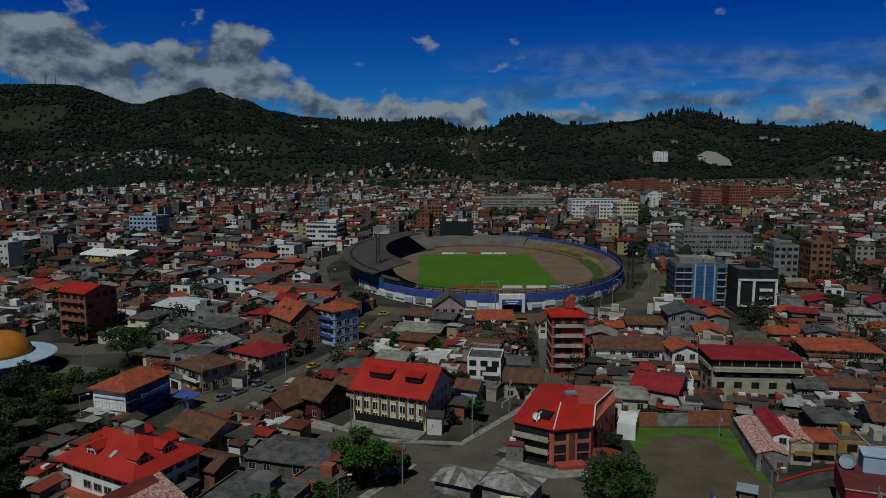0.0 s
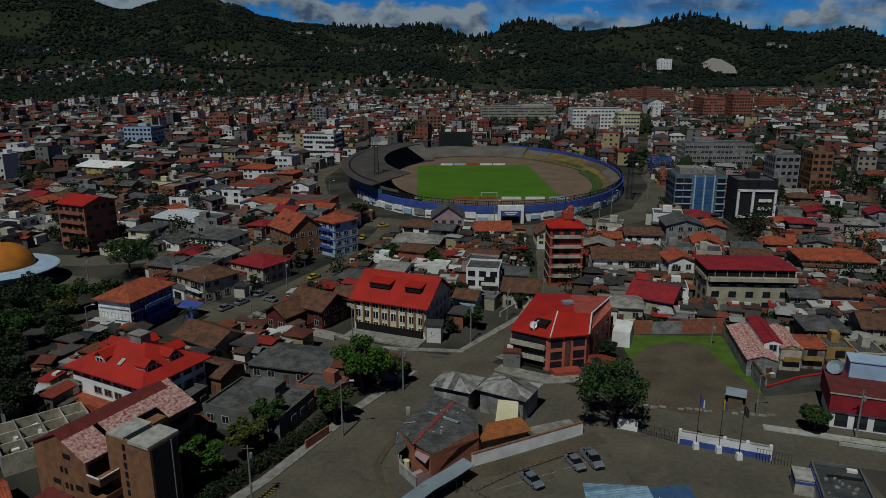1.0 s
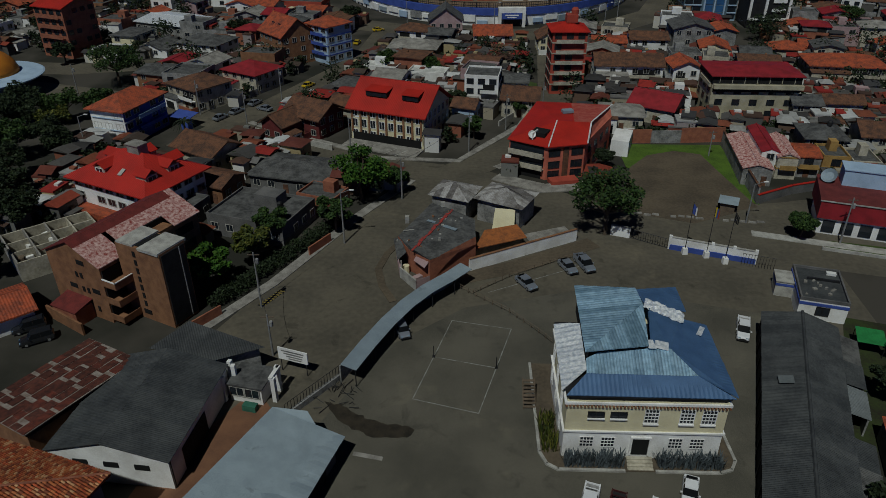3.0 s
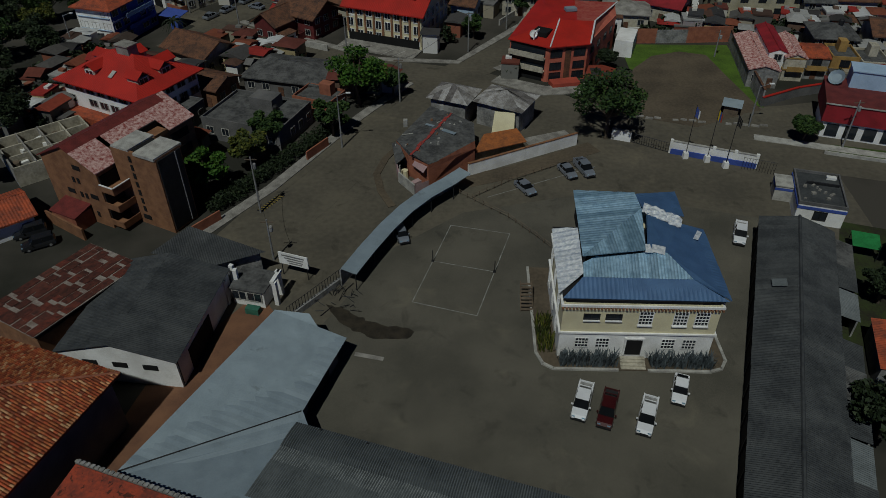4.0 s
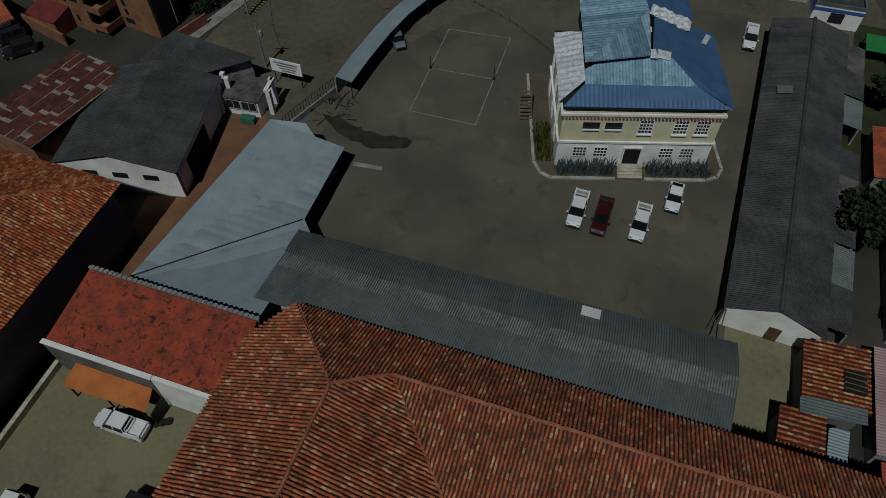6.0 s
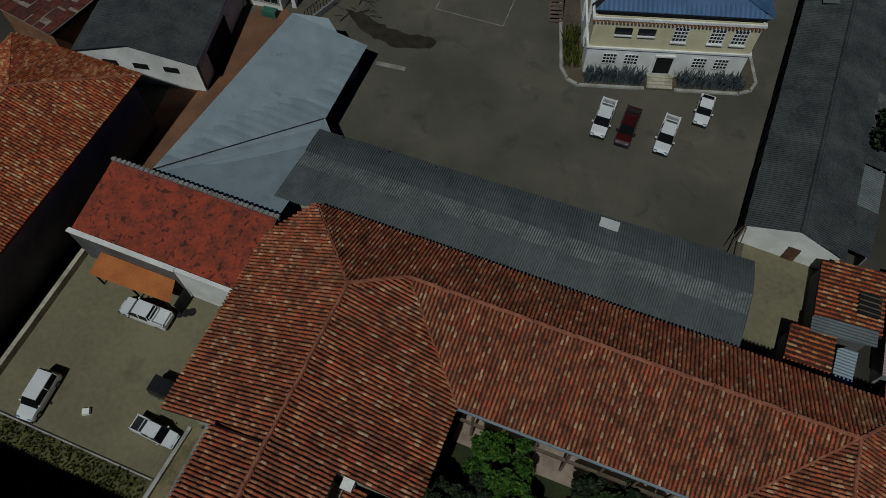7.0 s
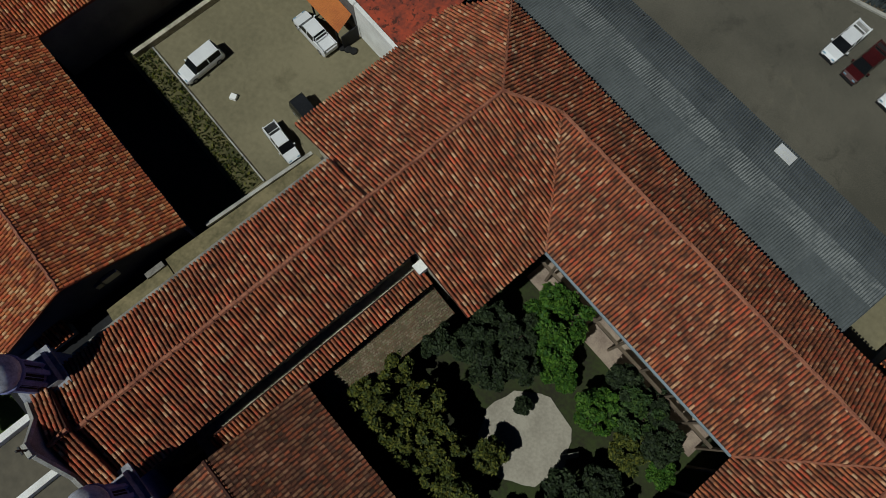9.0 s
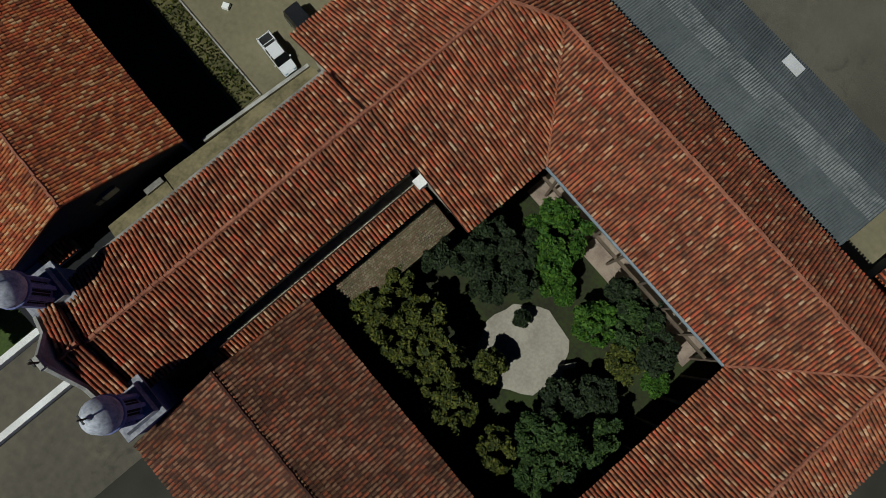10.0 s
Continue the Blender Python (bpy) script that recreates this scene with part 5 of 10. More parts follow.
explicit("industrial_shed", -98.1, 268.2, 21.4, 17.1, -25, 4.0, "gable", M_GREY, M_GALV_NEW, "low workshop with bright white sheet roof", rise=1.2, sheet=0.9)
explicit("row_house", 65.9, 139.8, 5.8, 18.6, -9.5, 3.8, "gabley", M_GREY, M_PALE_RUST, "narrow row house with faded peeling red roof", rise=0.9, over=0.2, group="row houses", sides="f")
explicit("row_house", 69.8, 142.8, 3.6, 15.0, -9.5, 5.4, "gabley", M_WHITE, M_CRIMSON, "narrow white row house with red roof", rise=0.7, over=0.1, group="row houses", sides="f")
explicit("row_house", 72.6, 139.6, 4.0, 12.0, -9.5, 4.9, "gabley", M_BEIGE, M_PALE_RUST, "row house with peeling pale red roof and ochre balcony", rise=0.9, over=0.2, group="row houses", balcony=True, band=M_OCHRE, sides="f", win=WIN_DARK)
explicit("row_house", 77.0, 138.2, 4.8, 7.5, -9.5, 4.6, "gable", M_GREY, M_ORANGE_ROOF, "row house with orange-red roof and ochre balcony", rise=0.7, over=0.2, group="row houses", balcony=True, band=M_OCHRE, sides="f", win=WIN_DARK)
explicit("row_house", 82.0, 136.8, 5.2, 7.0, -9.5, 4.6, "flat", M_OCHRE, M_GREY_ROOF, "ochre row house with dark flat roof", group="row houses", balcony=True, sides="f", win=WIN_DARK)
explicit("row_house", 87.4, 135.2, 5.4, 7.5, -9.5, 4.2, "flat", M_BEIGE, M_GREY_ROOF, "pale row house with dark flat roof", group="row houses", balcony=True, sides="f", win=WIN_DARK)
explicit("row_house", 84.6, 147.4, 8.4, 9.0, -9.5, 5.2, "hip", M_GREY, M_GREY_ROOF, "grey row house with dark pitched roof", rise=1.4, group="row houses", tank=True, sides="f")
explicit("row_house", 96.9, 147.3, 8.3, 8.3, -10, 5.4, "gable", M_BEIGE, M_BROWN_ROOF, "beige row house with brown roof", group="row houses", sides="f")
explicit("grey_roof_house", -29.4, 133.0, 15.8, 11.0, -16, 3.6, "hip", M_SHADE_WALL, M_GREY_ROOF, "low house with weathered grey fibre-cement roof", rise=1.6, sheet=0.4)
explicit("grey_flat_house", -32.6, 114.4, 15.5, 11.6, -20, 3.7, "flat", M_SHADE_WALL, M_GREY_ROOF, "unfinished grey concrete house with flat roof", tank=True)
explicit("grey_flat_house", -49.5, 116.4, 9.5, 9.6, -20, 3.4, "flat", M_SHADE_WALL, M_GREY_ROOF, "grey concrete house with cluttered flat roof", tank=True)
explicit("brown_roof_house", -50.5, 143.6, 12.0, 8.4, -34, 4.2, "gable", M_BEIGE, M_BROWN_ROOF, "old house with brown clay roof", rise=2.4, over=0.9)
explicit("mid_house", -64.0, 184.0, 12.0, 11.4, -38, 6.0, "hip", M_BEIGE, M_BROWN_ROOF, "beige house with brown hip roof", rise=2.2, wing=M_WHITE)
explicit("red_roof_house", -53.4, 199.0, 13.0, 10.8, -32, 5.4, "hip", M_BEIGE, M_CRIMSON, "beige house with dark red roof", rise=2.0, wing=M_WHITE)
explicit("small_house", 21, 176, 9, 9, -12, 4.6, "gable", M_BEIGE, M_BROWN_ROOF, "small house with brown tiled roof", rise=2.2)
explicit("flat_white_house", -17.0, 207.8, 10.1, 6.0, -15, 3.2, "flat", M_WHITE, M_PALE_ROOF, "low white house with pale flat roof")
explicit("flat_white_house", -3.3, 202.2, 11.0, 6.6, -15, 3.2, "flat", M_WHITE, M_PALE_ROOF, "low white house with pale flat roof")
explicit("brick_bungalow_house", -8.0, 230.8, 15.4, 11.0, -10, 3.8, "hip", M_BRICK_BR, M_CONC, "brick bungalow with pale hip roof", rise=1.8)
explicit("small_house", 6.6, 169.4, 5.6, 5.6, -20, 4.4, "gable", M_LTBLUE, M_BROWN_ROOF, "small pale blue house with brown roof", rise=1.6)
explicit("grey_roof_house", -24.1, 190.5, 9.0, 9.0, -24, 3.6, "hip", M_GREY, M_GREY_ROOF, "low house with weathered grey roof", rise=1.4)
explicit("white_house", 55.9, 235.8, 10.5, 7.3, -5, 3.6, "gable", M_WHITE, M_ORANGE_ROOF, "white house with orange tiled roof", rise=1.4)
explicit("orange_roof_house", 109.6, 224.5, 9.3, 7.7, -8, 4.2, "hip", M_BEIGE, M_ORANGE_ROOF, "house with orange tiled hip roof", rise=1.8)
explicit("grey_house", 90.5, 169.1, 6.5, 7.5, -8, 5.1, "gable", M_GREY, M_GREY_ROOF, "small dark grey pitched house", rise=1.4)
explicit("row_cottage_house", 100.3, 171.4, 10.6, 6.2, -8, 4.4, "gable", M_WHITE, M_BROWN_ROOF, "white cottage with brown tiled roof", rise=1.4)
explicit("brown_house", 67.9, 233.2, 11.6, 9.2, -5, 5.4, "gable", M_WHITE, M_BROWN_ROOF, "white house with wide brown roof", rise=1.6)
explicit("grey_house", 74.6, 215.4, 9.0, 7.2, -5, 5.0, "flat", M_GREY, M_GREY_ROOF, "grey flat-roofed town house")
explicit("grey_house", 20.5, 190.5, 7.5, 6.5, -10, 4.4, "gable", M_WHITE, M_GREY_ROOF, "low white house with dark grey roof", rise=1.4)
explicit("grey_flat_house", -44.2, 127.6, 7.5, 7.0, -24, 3.8, "gable", M_BRICK_BR, M_BROWN_ROOF, "small brick house with brown roof", rise=1.4)
explicit("grey_flat_house", -22.5, 121.8, 8.0, 6.0, -24, 3.2, "flat", M_BRICK, M_GREY_ROOF, "low brick outbuilding with flat roof")
explicit("warehouse_building", -184.2, 393.0, 31.5, 22.1, -20, 6.0, "gable", M_YELLOW, M_WHITE, "yellow warehouse with pale roof", rise=2)
explicit("white_house", -100.8, 384.3, 17.0, 13.6, -10, 5.8, "hip", M_WHITE, M_ORANGE_ROOF, "white house with orange roof", rise=2)
explicit("low_building", -88.6, 341.2, 27.4, 10.9, -10, 4.0, "flat", M_RED_WALL, M_GREY_ROOF, "low red building with flat roof")
explicit("low_building", -60.7, 302.5, 28.7, 11.5, -10, 4.0, "flat", M_RED_WALL, M_GREY_ROOF, "low red building with flat roof")
explicit("white_house", -96.4, 420.5, 19.3, 13.5, -10, 7.0, "flat", M_WHITE, M_GREY_ROOF, "white flat-roofed two-storey house", win=WIN_WIDE)
explicit("shop_building", 125.0, 403.0, 11.2, 8.9, 0, 7.9, "flat", M_BLUE_WALL, M_GREY_ROOF, "bright blue flat-roofed shop building")
bh = bpy.data.objects["blue_house"]
part("front_cladding", Shape().box(0, -7.45, 0, 9.2, 0.1, 8.2), M_WHITE, bh, "white painted front wall")
for k in (1, 2):
    part("side_balcony", Shape().box(5.2, 1.0, k * 2.75 - 0.1, 1.2, 9.6, 0.16).box(5.75, 1.0, k * 2.75 + 0.1, 0.08, 9.6, 0.75), M_BLUE_WALL if k == 1 else M_LTBLUE, bh, "blue balcony along the side wall")
    part("front_sill", Shape().box(0, -7.6, k * 2.75 + 0.75, 8.4, 0.3, 0.14), M_LTBLUE, bh, "pale blue window ledge")
# mid-distance tall blocks
explicit("office_building", 121.4, 272.4, 14.8, 13.3, -5, 17.0, "flat", M_IRON, M_GREY_ROOF, "black office cube with white window frame", win=WIN_DARK, chance=0.3)
explicit("apartment_building", 160.0, 330.0, 11.0, 13.7, -5, 19.0, "flat", M_GREY, M_GREY_ROOF, "grey apartment tower with dark windows", win=WIN_DARK)
explicit("apartment_building", 174.0, 326.0, 9.0, 13.7, -5, 21.0, "flat", M_BRICK_BR, M_GREY_ROOF, "brown apartment tower with dark windows", win=WIN_DARK)
explicit("office_building", 158.5, 411.0, 38.1, 19.0, -3, 15.5, "flat", M_GREY, M_GREY_ROOF, "wide grey office building with window bands", win=WIN_WIDE, gap=2.2, band=M_CONC)
explicit("apartment_building", -77.8, 465.6, 20.4, 18.4, -10, 15.5, "flat", M_WHITE, M_GREY_ROOF, "white apartment block with dark window bands", win=WIN_DARK, gap=2.0, band=M_WHITE)
explicit("office_building", 76.0, 716.7, 73.6, 22.1, 0, 17.0, "flat", M_BEIGE, M_GREY_ROOF, "long office building with window bands", win=WIN_WIDE, gap=2.3, sides="f", band=M_CONC)
explicit("hospital_building", 140.8, 649.5, 47.3, 23.7, 0, 19.1, "flat", M_WHITE, M_GREY_ROOF, "large white building with many windows", win=WIN_WIDE, gap=3.0, sides="fl")
explicit("apartment_building", 156.8, 603.7, 18.0, 14.4, 0, 19.4, "flat", M_CREAM, M_GREY_ROOF, "cream apartment block with dark glass", win=WIN_DARK, gap=2.4)
explicit("apartment_building", -216.7, 517.5, 21.5, 17.2, -10, 15.8, "flat", M_LTBLUE, M_GREY_ROOF, "light blue apartment block with windows", win=WIN_DARK)
explicit("brick_block", -195.3, 629.6, 19.4, 15.5, 0, 14.9, "flat", M_BRICK, M_GREY_ROOF, "red brick apartment block with windows", win=WIN_DARK)
explicit("brick_block", 280, 750, 22, 30, 0, 24.0, "flat", M_BRICK, M_GREY_ROOF, "large brick apartment block", win=WIN_DARK, sides="fl")
explicit("brick_block", 308, 745, 20, 26, 0, 28.0, "flat", M_BRICK, M_GREY_ROOF, "large brick apartment tower", win=WIN_DARK, sides="fl")
for k in range(4):
    explicit("brick_block", 262 + k * 24, 1065 + (k % 2) * 8, 20, 30, 0, 17 + (k % 3) * 3, "flat", M_BRICK, M_GREY_ROOF, "red brick apartment block with windows", win=WIN_DARK, sides="f", group="brick blocks")
explicit("apartment_building", -120, 700, 16, 14, 0, 17.0, "flat", M_GREY, M_GREY_ROOF, "grey apartment block with windows", win=WIN_DARK, sides="f")
explicit("apartment_building", -10, 600, 18, 14, 0, 17.0, "flat", M_BRICK_BR, M_GREY_ROOF, "brown apartment block with windows", win=WIN_DARK, sides="f")
explicit("apartment_building", 410, 880, 40, 20, 0, 17.0, "flat", M_BRICK, M_GREY_ROOF, "red brick apartment block with windows", win=WIN_DARK, sides="f")
explicit("church_building", 255, 862, 20, 24, 0, 13.0, "gabley", M_WHITE, M_GREY_ROOF, "white far church with tower", rise=5, sides="f")

flats = next(o for o in bpy.data.objects if o.name.startswith("apartment_building") and abs(o.matrix_basis[0][3] - 78.4) < 0.1)
# proud black bands paint the recess shade at the glazing and under the balcony
part("glass_band", Shape().box(0, 0, 9.2, 21.4, 12.6, 1.8), M_DARK, flats, "dark recessed top-floor glazing")
part("balcony_band", Shape().box(0.4, -6.6, 8.0, 21.6, 1.3, 1.0).box(-10.9, -1.0, 8.0, 0.5, 9.0, 1.0), M_DRAB, flats, "long cream balcony")
part("shade_band", Shape().box(0.2, -6.2, 7.1, 21.3, 0.3, 0.85), M_DARK, flats, "black strip painting the shade under the balcony")
for x_ in (-9, -6, -3, 0, 3, 6, 9):
    part("mullion", Shape().box(x_, -6.35, 9.2, 0.16, 0.1, 1.8), M_DRAB, flats)
M_SLATE = pmat("slate_blue_cladding", (0.13, 0.19, 0.23), (0.07, 0.11, 0.14), 0.3, 0.5)
glass = explicit("office_tower", 104.6, 287.0, 20.0, 15.0, -5, 17.0, "flat", M_SLATE, M_GREY_ROOF, "slate-blue glass office block with bright blue glass bays", win=WIN_DARK, chance=0.0)
PANE_BLUE = Shape().box(0, 0, 0, 2.7, 0.12, 2.35).mesh("glass_panel", M_BLUEGLASS)
PANE_DARK = Shape().box(0, 0, 0, 2.9, 0.12, 1.7).mesh("glass_panel", M_GLASS)
for k in range(6):
    for x_, me_ in ((-8.2, PANE_DARK), (-5.0, PANE_DARK), (-0.6, PANE_BLUE), (3.4, PANE_BLUE), (8.1, PANE_DARK)):
        put("glass_panel", me_, glass, pose(x_, -7.55 - 0.5 * (me_ is PANE_BLUE), 0.6 + k * 2.75))
    for y_ in (-5.0, -1.2, 2.6, 6.0):
        put("glass_panel", PANE_DARK, glass, pose(-10.05, y_, 0.9 + k * 2.75, 0, 0, -90))
    part("floor_ledge", Shape().box(-6.6, -7.75, 0.1 + k * 2.75, 6.6, 0.5, 0.35).box(8.1, -7.75, 0.1 + k * 2.75, 3.4, 0.5, 0.35), M_LTBLUE, glass, "pale blue floor ledge")
for x_ in (-2.4, 1.4, 5.2):
    part("fin", Shape().box(x_, -7.9, 0, 0.5, 0.9, 17.4), M_LTBLUE, glass, "pale blue facade fin")
part("bay_back", Shape().box(1.4, -7.75, 0, 7.4, 0.5, 17.0), M_SLATE, glass)
part("roof_plant", Shape().box(-3.0, 1.0, 17.0, 9.0, 8.0, 2.6).box(5.0, 2.0, 17.0, 5.0, 6.0, 1.6), M_CONC, glass, "pale rooftop plant rooms")


# ---------------------------------------------------------------- stadium
SX, SY, RX, RY = 22.0, 378.0, 71.0, 106.0


def oval(k, a, z):
    return (RX * k * math.cos(a), RY * k * math.sin(a), z)


def oval_band(a0, a1, n, k0, z0, k1, z1, k2, z2, k3, z3):
    """A closed band swept along the oval, with the four corners (k, z) of its section."""
    s = Shape()
    sec = ((k0, z0), (k1, z1), (k2, z2), (k3, z3))
    v, f = [], []
    for i in range(n + 1):
        a = radians(a0 + (a1 - a0) * i / n)
        v += [oval(k, a, z) for k, z in sec]
    for i in range(n):
        for j in range(4):
            f.append((4 * i + j, 4 * i + (j + 1) % 4, 4 * i + 4 + (j + 1) % 4, 4 * i + 4 + j))
    f += [(3, 2, 1, 0), tuple(4 * n + j for j in range(4))]
    return s.add(v, f)


stadium = thing("stadium", pose(SX, SY, 0), "oval stadium with blue and white outer wall and a roofed stand", "stadium")
M_TRACK = pmat("earth_track", (0.19, 0.135, 0.09), (0.13, 0.09, 0.06), 0.1, 0.95)
M_BANK = pmat("terrace_bank", (0.19, 0.135, 0.05), (0.07, 0.06, 0.055), 0.07, 0.95, fine=0.4)
M_TERRACE_Y = pmat("dry_grass_terrace", (0.22, 0.165, 0.04), (0.12, 0.085, 0.03), 0.1, 0.95, fine=0.6)
M_STAND = pmat("stand_roof_sheet", (0.085, 0.075, 0.065), (0.045, 0.04, 0.036), 0.12, 0.9, fine=1.5)
M_TEAL = pmat("teal_panel", (0.03, 0.16, 0.18), (0.02, 0.10, 0.12), 0.2, 0.7)
M_SEAT = pmat("concrete_terrace", (0.15, 0.135, 0.12), (0.09, 0.08, 0.07), 0.1, 0.95)
part("track", Shape().prism([oval(0.93, 2 * math.pi * i / 64, 0)[:2] for i in range(64)], -0.1, 0.10), M_TRACK, stadium, "brown earth running track")
part("pitch", Shape().box(-1.5, -4, 0.10, 67, 106, 0.06, 1.5), M_PITCH, stadium, "bright green turf")
part("outer_wall", oval_band(-150, 75, 90, 1.0, 0, 1.0, 3.9, 0.985, 3.9, 0.985, 0), M_WHITE, stadium, "white painted lower wall")
part("outer_wall", oval_band(-150, 75, 90, 1.004, 3.9, 1.004, 6.4, 0.985, 6.4, 0.985, 3.9), M_BLUE_WALL, stadium, "blue painted upper wall")
part("stand", oval_band(-125, 60, 80, 0.984, 0, 0.984, 4.6, 0.84, 0.9, 0.84, 0.1), M_BANK, stadium, "sloping terrace with earth and grass patches")
part("stand", oval_band(60, 120, 30, 0.97, 0, 0.97, 6.0, 0.84, 0.9, 0.84, 0.1), M_SEAT, stadium, "concrete back terrace")
part("stand", oval_band(120, 235, 40, 0.99, 0, 0.99, 9.5, 0.76, 1.0, 0.76, 0.1), M_SEAT, stadium, "concrete seating tiers")
part("stand_roof", oval_band(132, 226, 36, 1.05, 10.0, 1.05, 10.4, 0.74, 12.2, 0.74, 11.8), M_STAND, stadium, "dark grey stand roof")
part("stand_wall", oval_band(132, 225, 36, 1.0, 0, 1.0, 10.8, 0.985, 10.8, 0.985, 0), M_IRON, stadium, "dark outer wall of the roofed stand")
part("teal_band", oval_band(205, 228, 10, 1.004, 5.6, 1.004, 8.2, 1.0, 8.2, 1.0, 5.6), M_TEAL, stadium, "teal painted wall panel")
part("pale_panel", oval_band(196, 202, 4, 1.004, 3.0, 1.004, 8.6, 1.0, 8.6, 1.0, 3.0), M_KERB, stadium, "pale painted wall panel")
part("green_bank", oval_band(-52, 12, 24, 0.87, 0.1, 0.87, 1.9, 0.80, 0.5, 0.80, 0.1), M_GRASS, stadium, "green grass bank beside the track")
s = Shape()
for i in range(320):
    a = radians(-150 + 222 * i / 319)
    s.rod(oval(0.994, a, 6.2), oval(0.994, a, 8.3), 0.09, n=3)
part("fence_bar", s, M_IRON, stadium, "dark iron bars above the wall", kind="stuff")
for z in (7.1, 8.2):
    part("fence_rail", oval_band(-150, 72, 60, 0.996, z, 0.996, z + 0.14, 0.992, z + 0.14, 0.992, z), M_IRON, stadium)
for i in range(60):
    a = radians(-150 + 225 * i / 59)
    put("fence_post", Shape().box(0, 0, 0, 0.25, 0.25, 2.2).mesh("fence_post", M_IRON) if i == 0 else bpy.data.meshes["fence_post"], stadium, pose(*oval(0.99, a, 6.2)))
PANELS = (M_ZINC, M_WHITE, M_LTBLUE, M_WHITE, M_ZINC, M_WHITE, M_LTBLUE, M_GREY, M_WHITE, M_BLUE_WALL, M_ZINC, M_WHITE, M_LTBLUE, M_WHITE)
for i in range(34):
    a0 = -148 + i * 4.3
    if -94 < a0 < -83:
        continue
    lo = 0.5 + 0.5 * (i % 3)
    part("wall_panel", oval_band(a0, a0 + 3.2 + 0.6 * (i % 2), 4, 1.005, lo, 1.005, lo + 1.5 + 0.35 * (i % 4), 1.0, lo + 1.5 + 0.35 * (i % 4), 1.0, lo), PANELS[i % len(PANELS)], stadium, "painted advertising panel with unreadable writing")
for i, (a0, a1, k0, k1, colr) in enumerate(((-40, -22, 0.975, 0.90, M_SOIL), (-20, 2, 0.965, 0.91, M_SEAT), (4, 20, 0.975, 0.92, M_SOIL), (24, 44, 0.97, 0.88, M_TERRACE_Y), (-12, 16, 0.90, 0.86, M_TERRACE_Y), (46, 58, 0.965, 0.90, M_SEAT), (18, 36, 0.89, 0.855, M_GRASS))):
    z0, z1 = 4.62 - (0.984 - k0) * 25.7, 4.62 - (0.984 - k1) * 25.7
    part("terrace_step", oval_band(a0, a1, 16, k0, z0 - 0.6, k0, z0 + 0.18, k1, z1 + 0.18, k1, z1 - 0.6), colr, stadium, "worn terrace steps with earth and dry grass")
gate = part("gate", Shape().box(9.5, -107.2, 0, 1.2, 2.5, 6.6).box(0.5, -107.2, 0, 1.2, 2.5, 6.6).box(5, -107.2, 5.2, 10.2, 2.6, 1.8), M_WHITE, stadium, "white entrance gate")
part("gate_sign", Shape().box(5, -108.6, 3.0, 7.4, 0.2, 2.2), M_BLUE_WALL, gate, "blue sign board")
part("gate_lettering", Shape().box(5, -108.75, 4.2, 5.0, 0.06, 0.45).box(5, -108.75, 3.5, 3.6, 0.06, 0.3), M_WHITE, gate)
part("gate_door", Shape().box(5, -106.6, 0, 6.6, 0.3, 3.0), M_IRON, gate)
part("goal", Shape().rod((-3.7, -55, 0.15), (-3.7, -55, 2.6), 0.1).rod((3.7, -55, 0.15), (3.7, -55, 2.6), 0.1).rod((-3.7, -55, 2.6), (3.7, -55, 2.6), 0.1), M_WHITE, stadium)
for i, colr in enumerate((M_WHITE, M_LTBLUE, M_RED_WALL, M_WHITE, M_WHITE)):
    part("pitch_board", Shape().box(-19 + i * 8, 50.5, 0.1, 7.4, 0.3, 1.1), colr, stadium)
    part("pitch_board", Shape().box(-12 + i * 11, -59, 0.1, 9, 0.3, 1.2), (M_RED_WALL, M_ORANGE_ROOF, M_WHITE, M_WHITE, M_LTBLUE)[i], stadium)


def mast(x, y, h):
    t = thing("floodlight_mast", pose(x, y, 0), "tall steel lattice floodlight mast", "mast", "floodlight masts")
    s = Shape()
    for a, b in ((-1, -1), (1, -1), (1, 1), (-1, 1)):
        s.rod((a * 1.3, b * 1.3, 0), (a * 0.5, b * 0.5, h), 0.16, 0.1, 4)
    for k in range(10):
        z0, z1 = h * k / 10, h * (k + 1) / 10
        r0, r1 = 1.3 - 0.8 * k / 10, 1.3 - 0.8 * (k + 1) / 10
        for a, b, c, e in ((-1, -1, 1, -1), (1, -1, 1, 1), (1, 1, -1, 1), (-1, 1, -1, -1)):
            s.rod((a * r0, b * r0, z0), (c * r1, e * r1, z1), 0.07, 0.07, 3)
    part("lattice", s, M_IRON, t)
    part("lamp_frame", Shape().box(0, 0, h, 4.5, 0.4, 2.5), M_POLE, t)


for x, y in ((-30, 322), (86, 318), (93, 432), (-44, 440)):
    mast(x, y, 26)
board = thing("scoreboard", pose(9.3, 480, 0, 0, 0, -3), "large black scoreboard on legs behind the stand", "scoreboard")
part("panel", Shape().box(0, 0, 5, 23, 1.2, 10.5), M_IRON, board)
part("top_sign", Shape().box(-5, 0, 15.5, 4, 0.6, 1.6), M_WHITE, board, "white sign block on top")
part("top_sign", Shape().box(4, 0, 15.5, 6, 0.6, 1.6), M_WHITE, board, "white sign block on top")
part("screen", Shape().box(0, -0.65, 6.4, 19, 0.1, 7.6), M_GLASS, board)
for x in (-8, 0, 8):
    part("leg", Shape().box(x, 0, 0, 0.6, 0.6, 6), M_IRON, board)


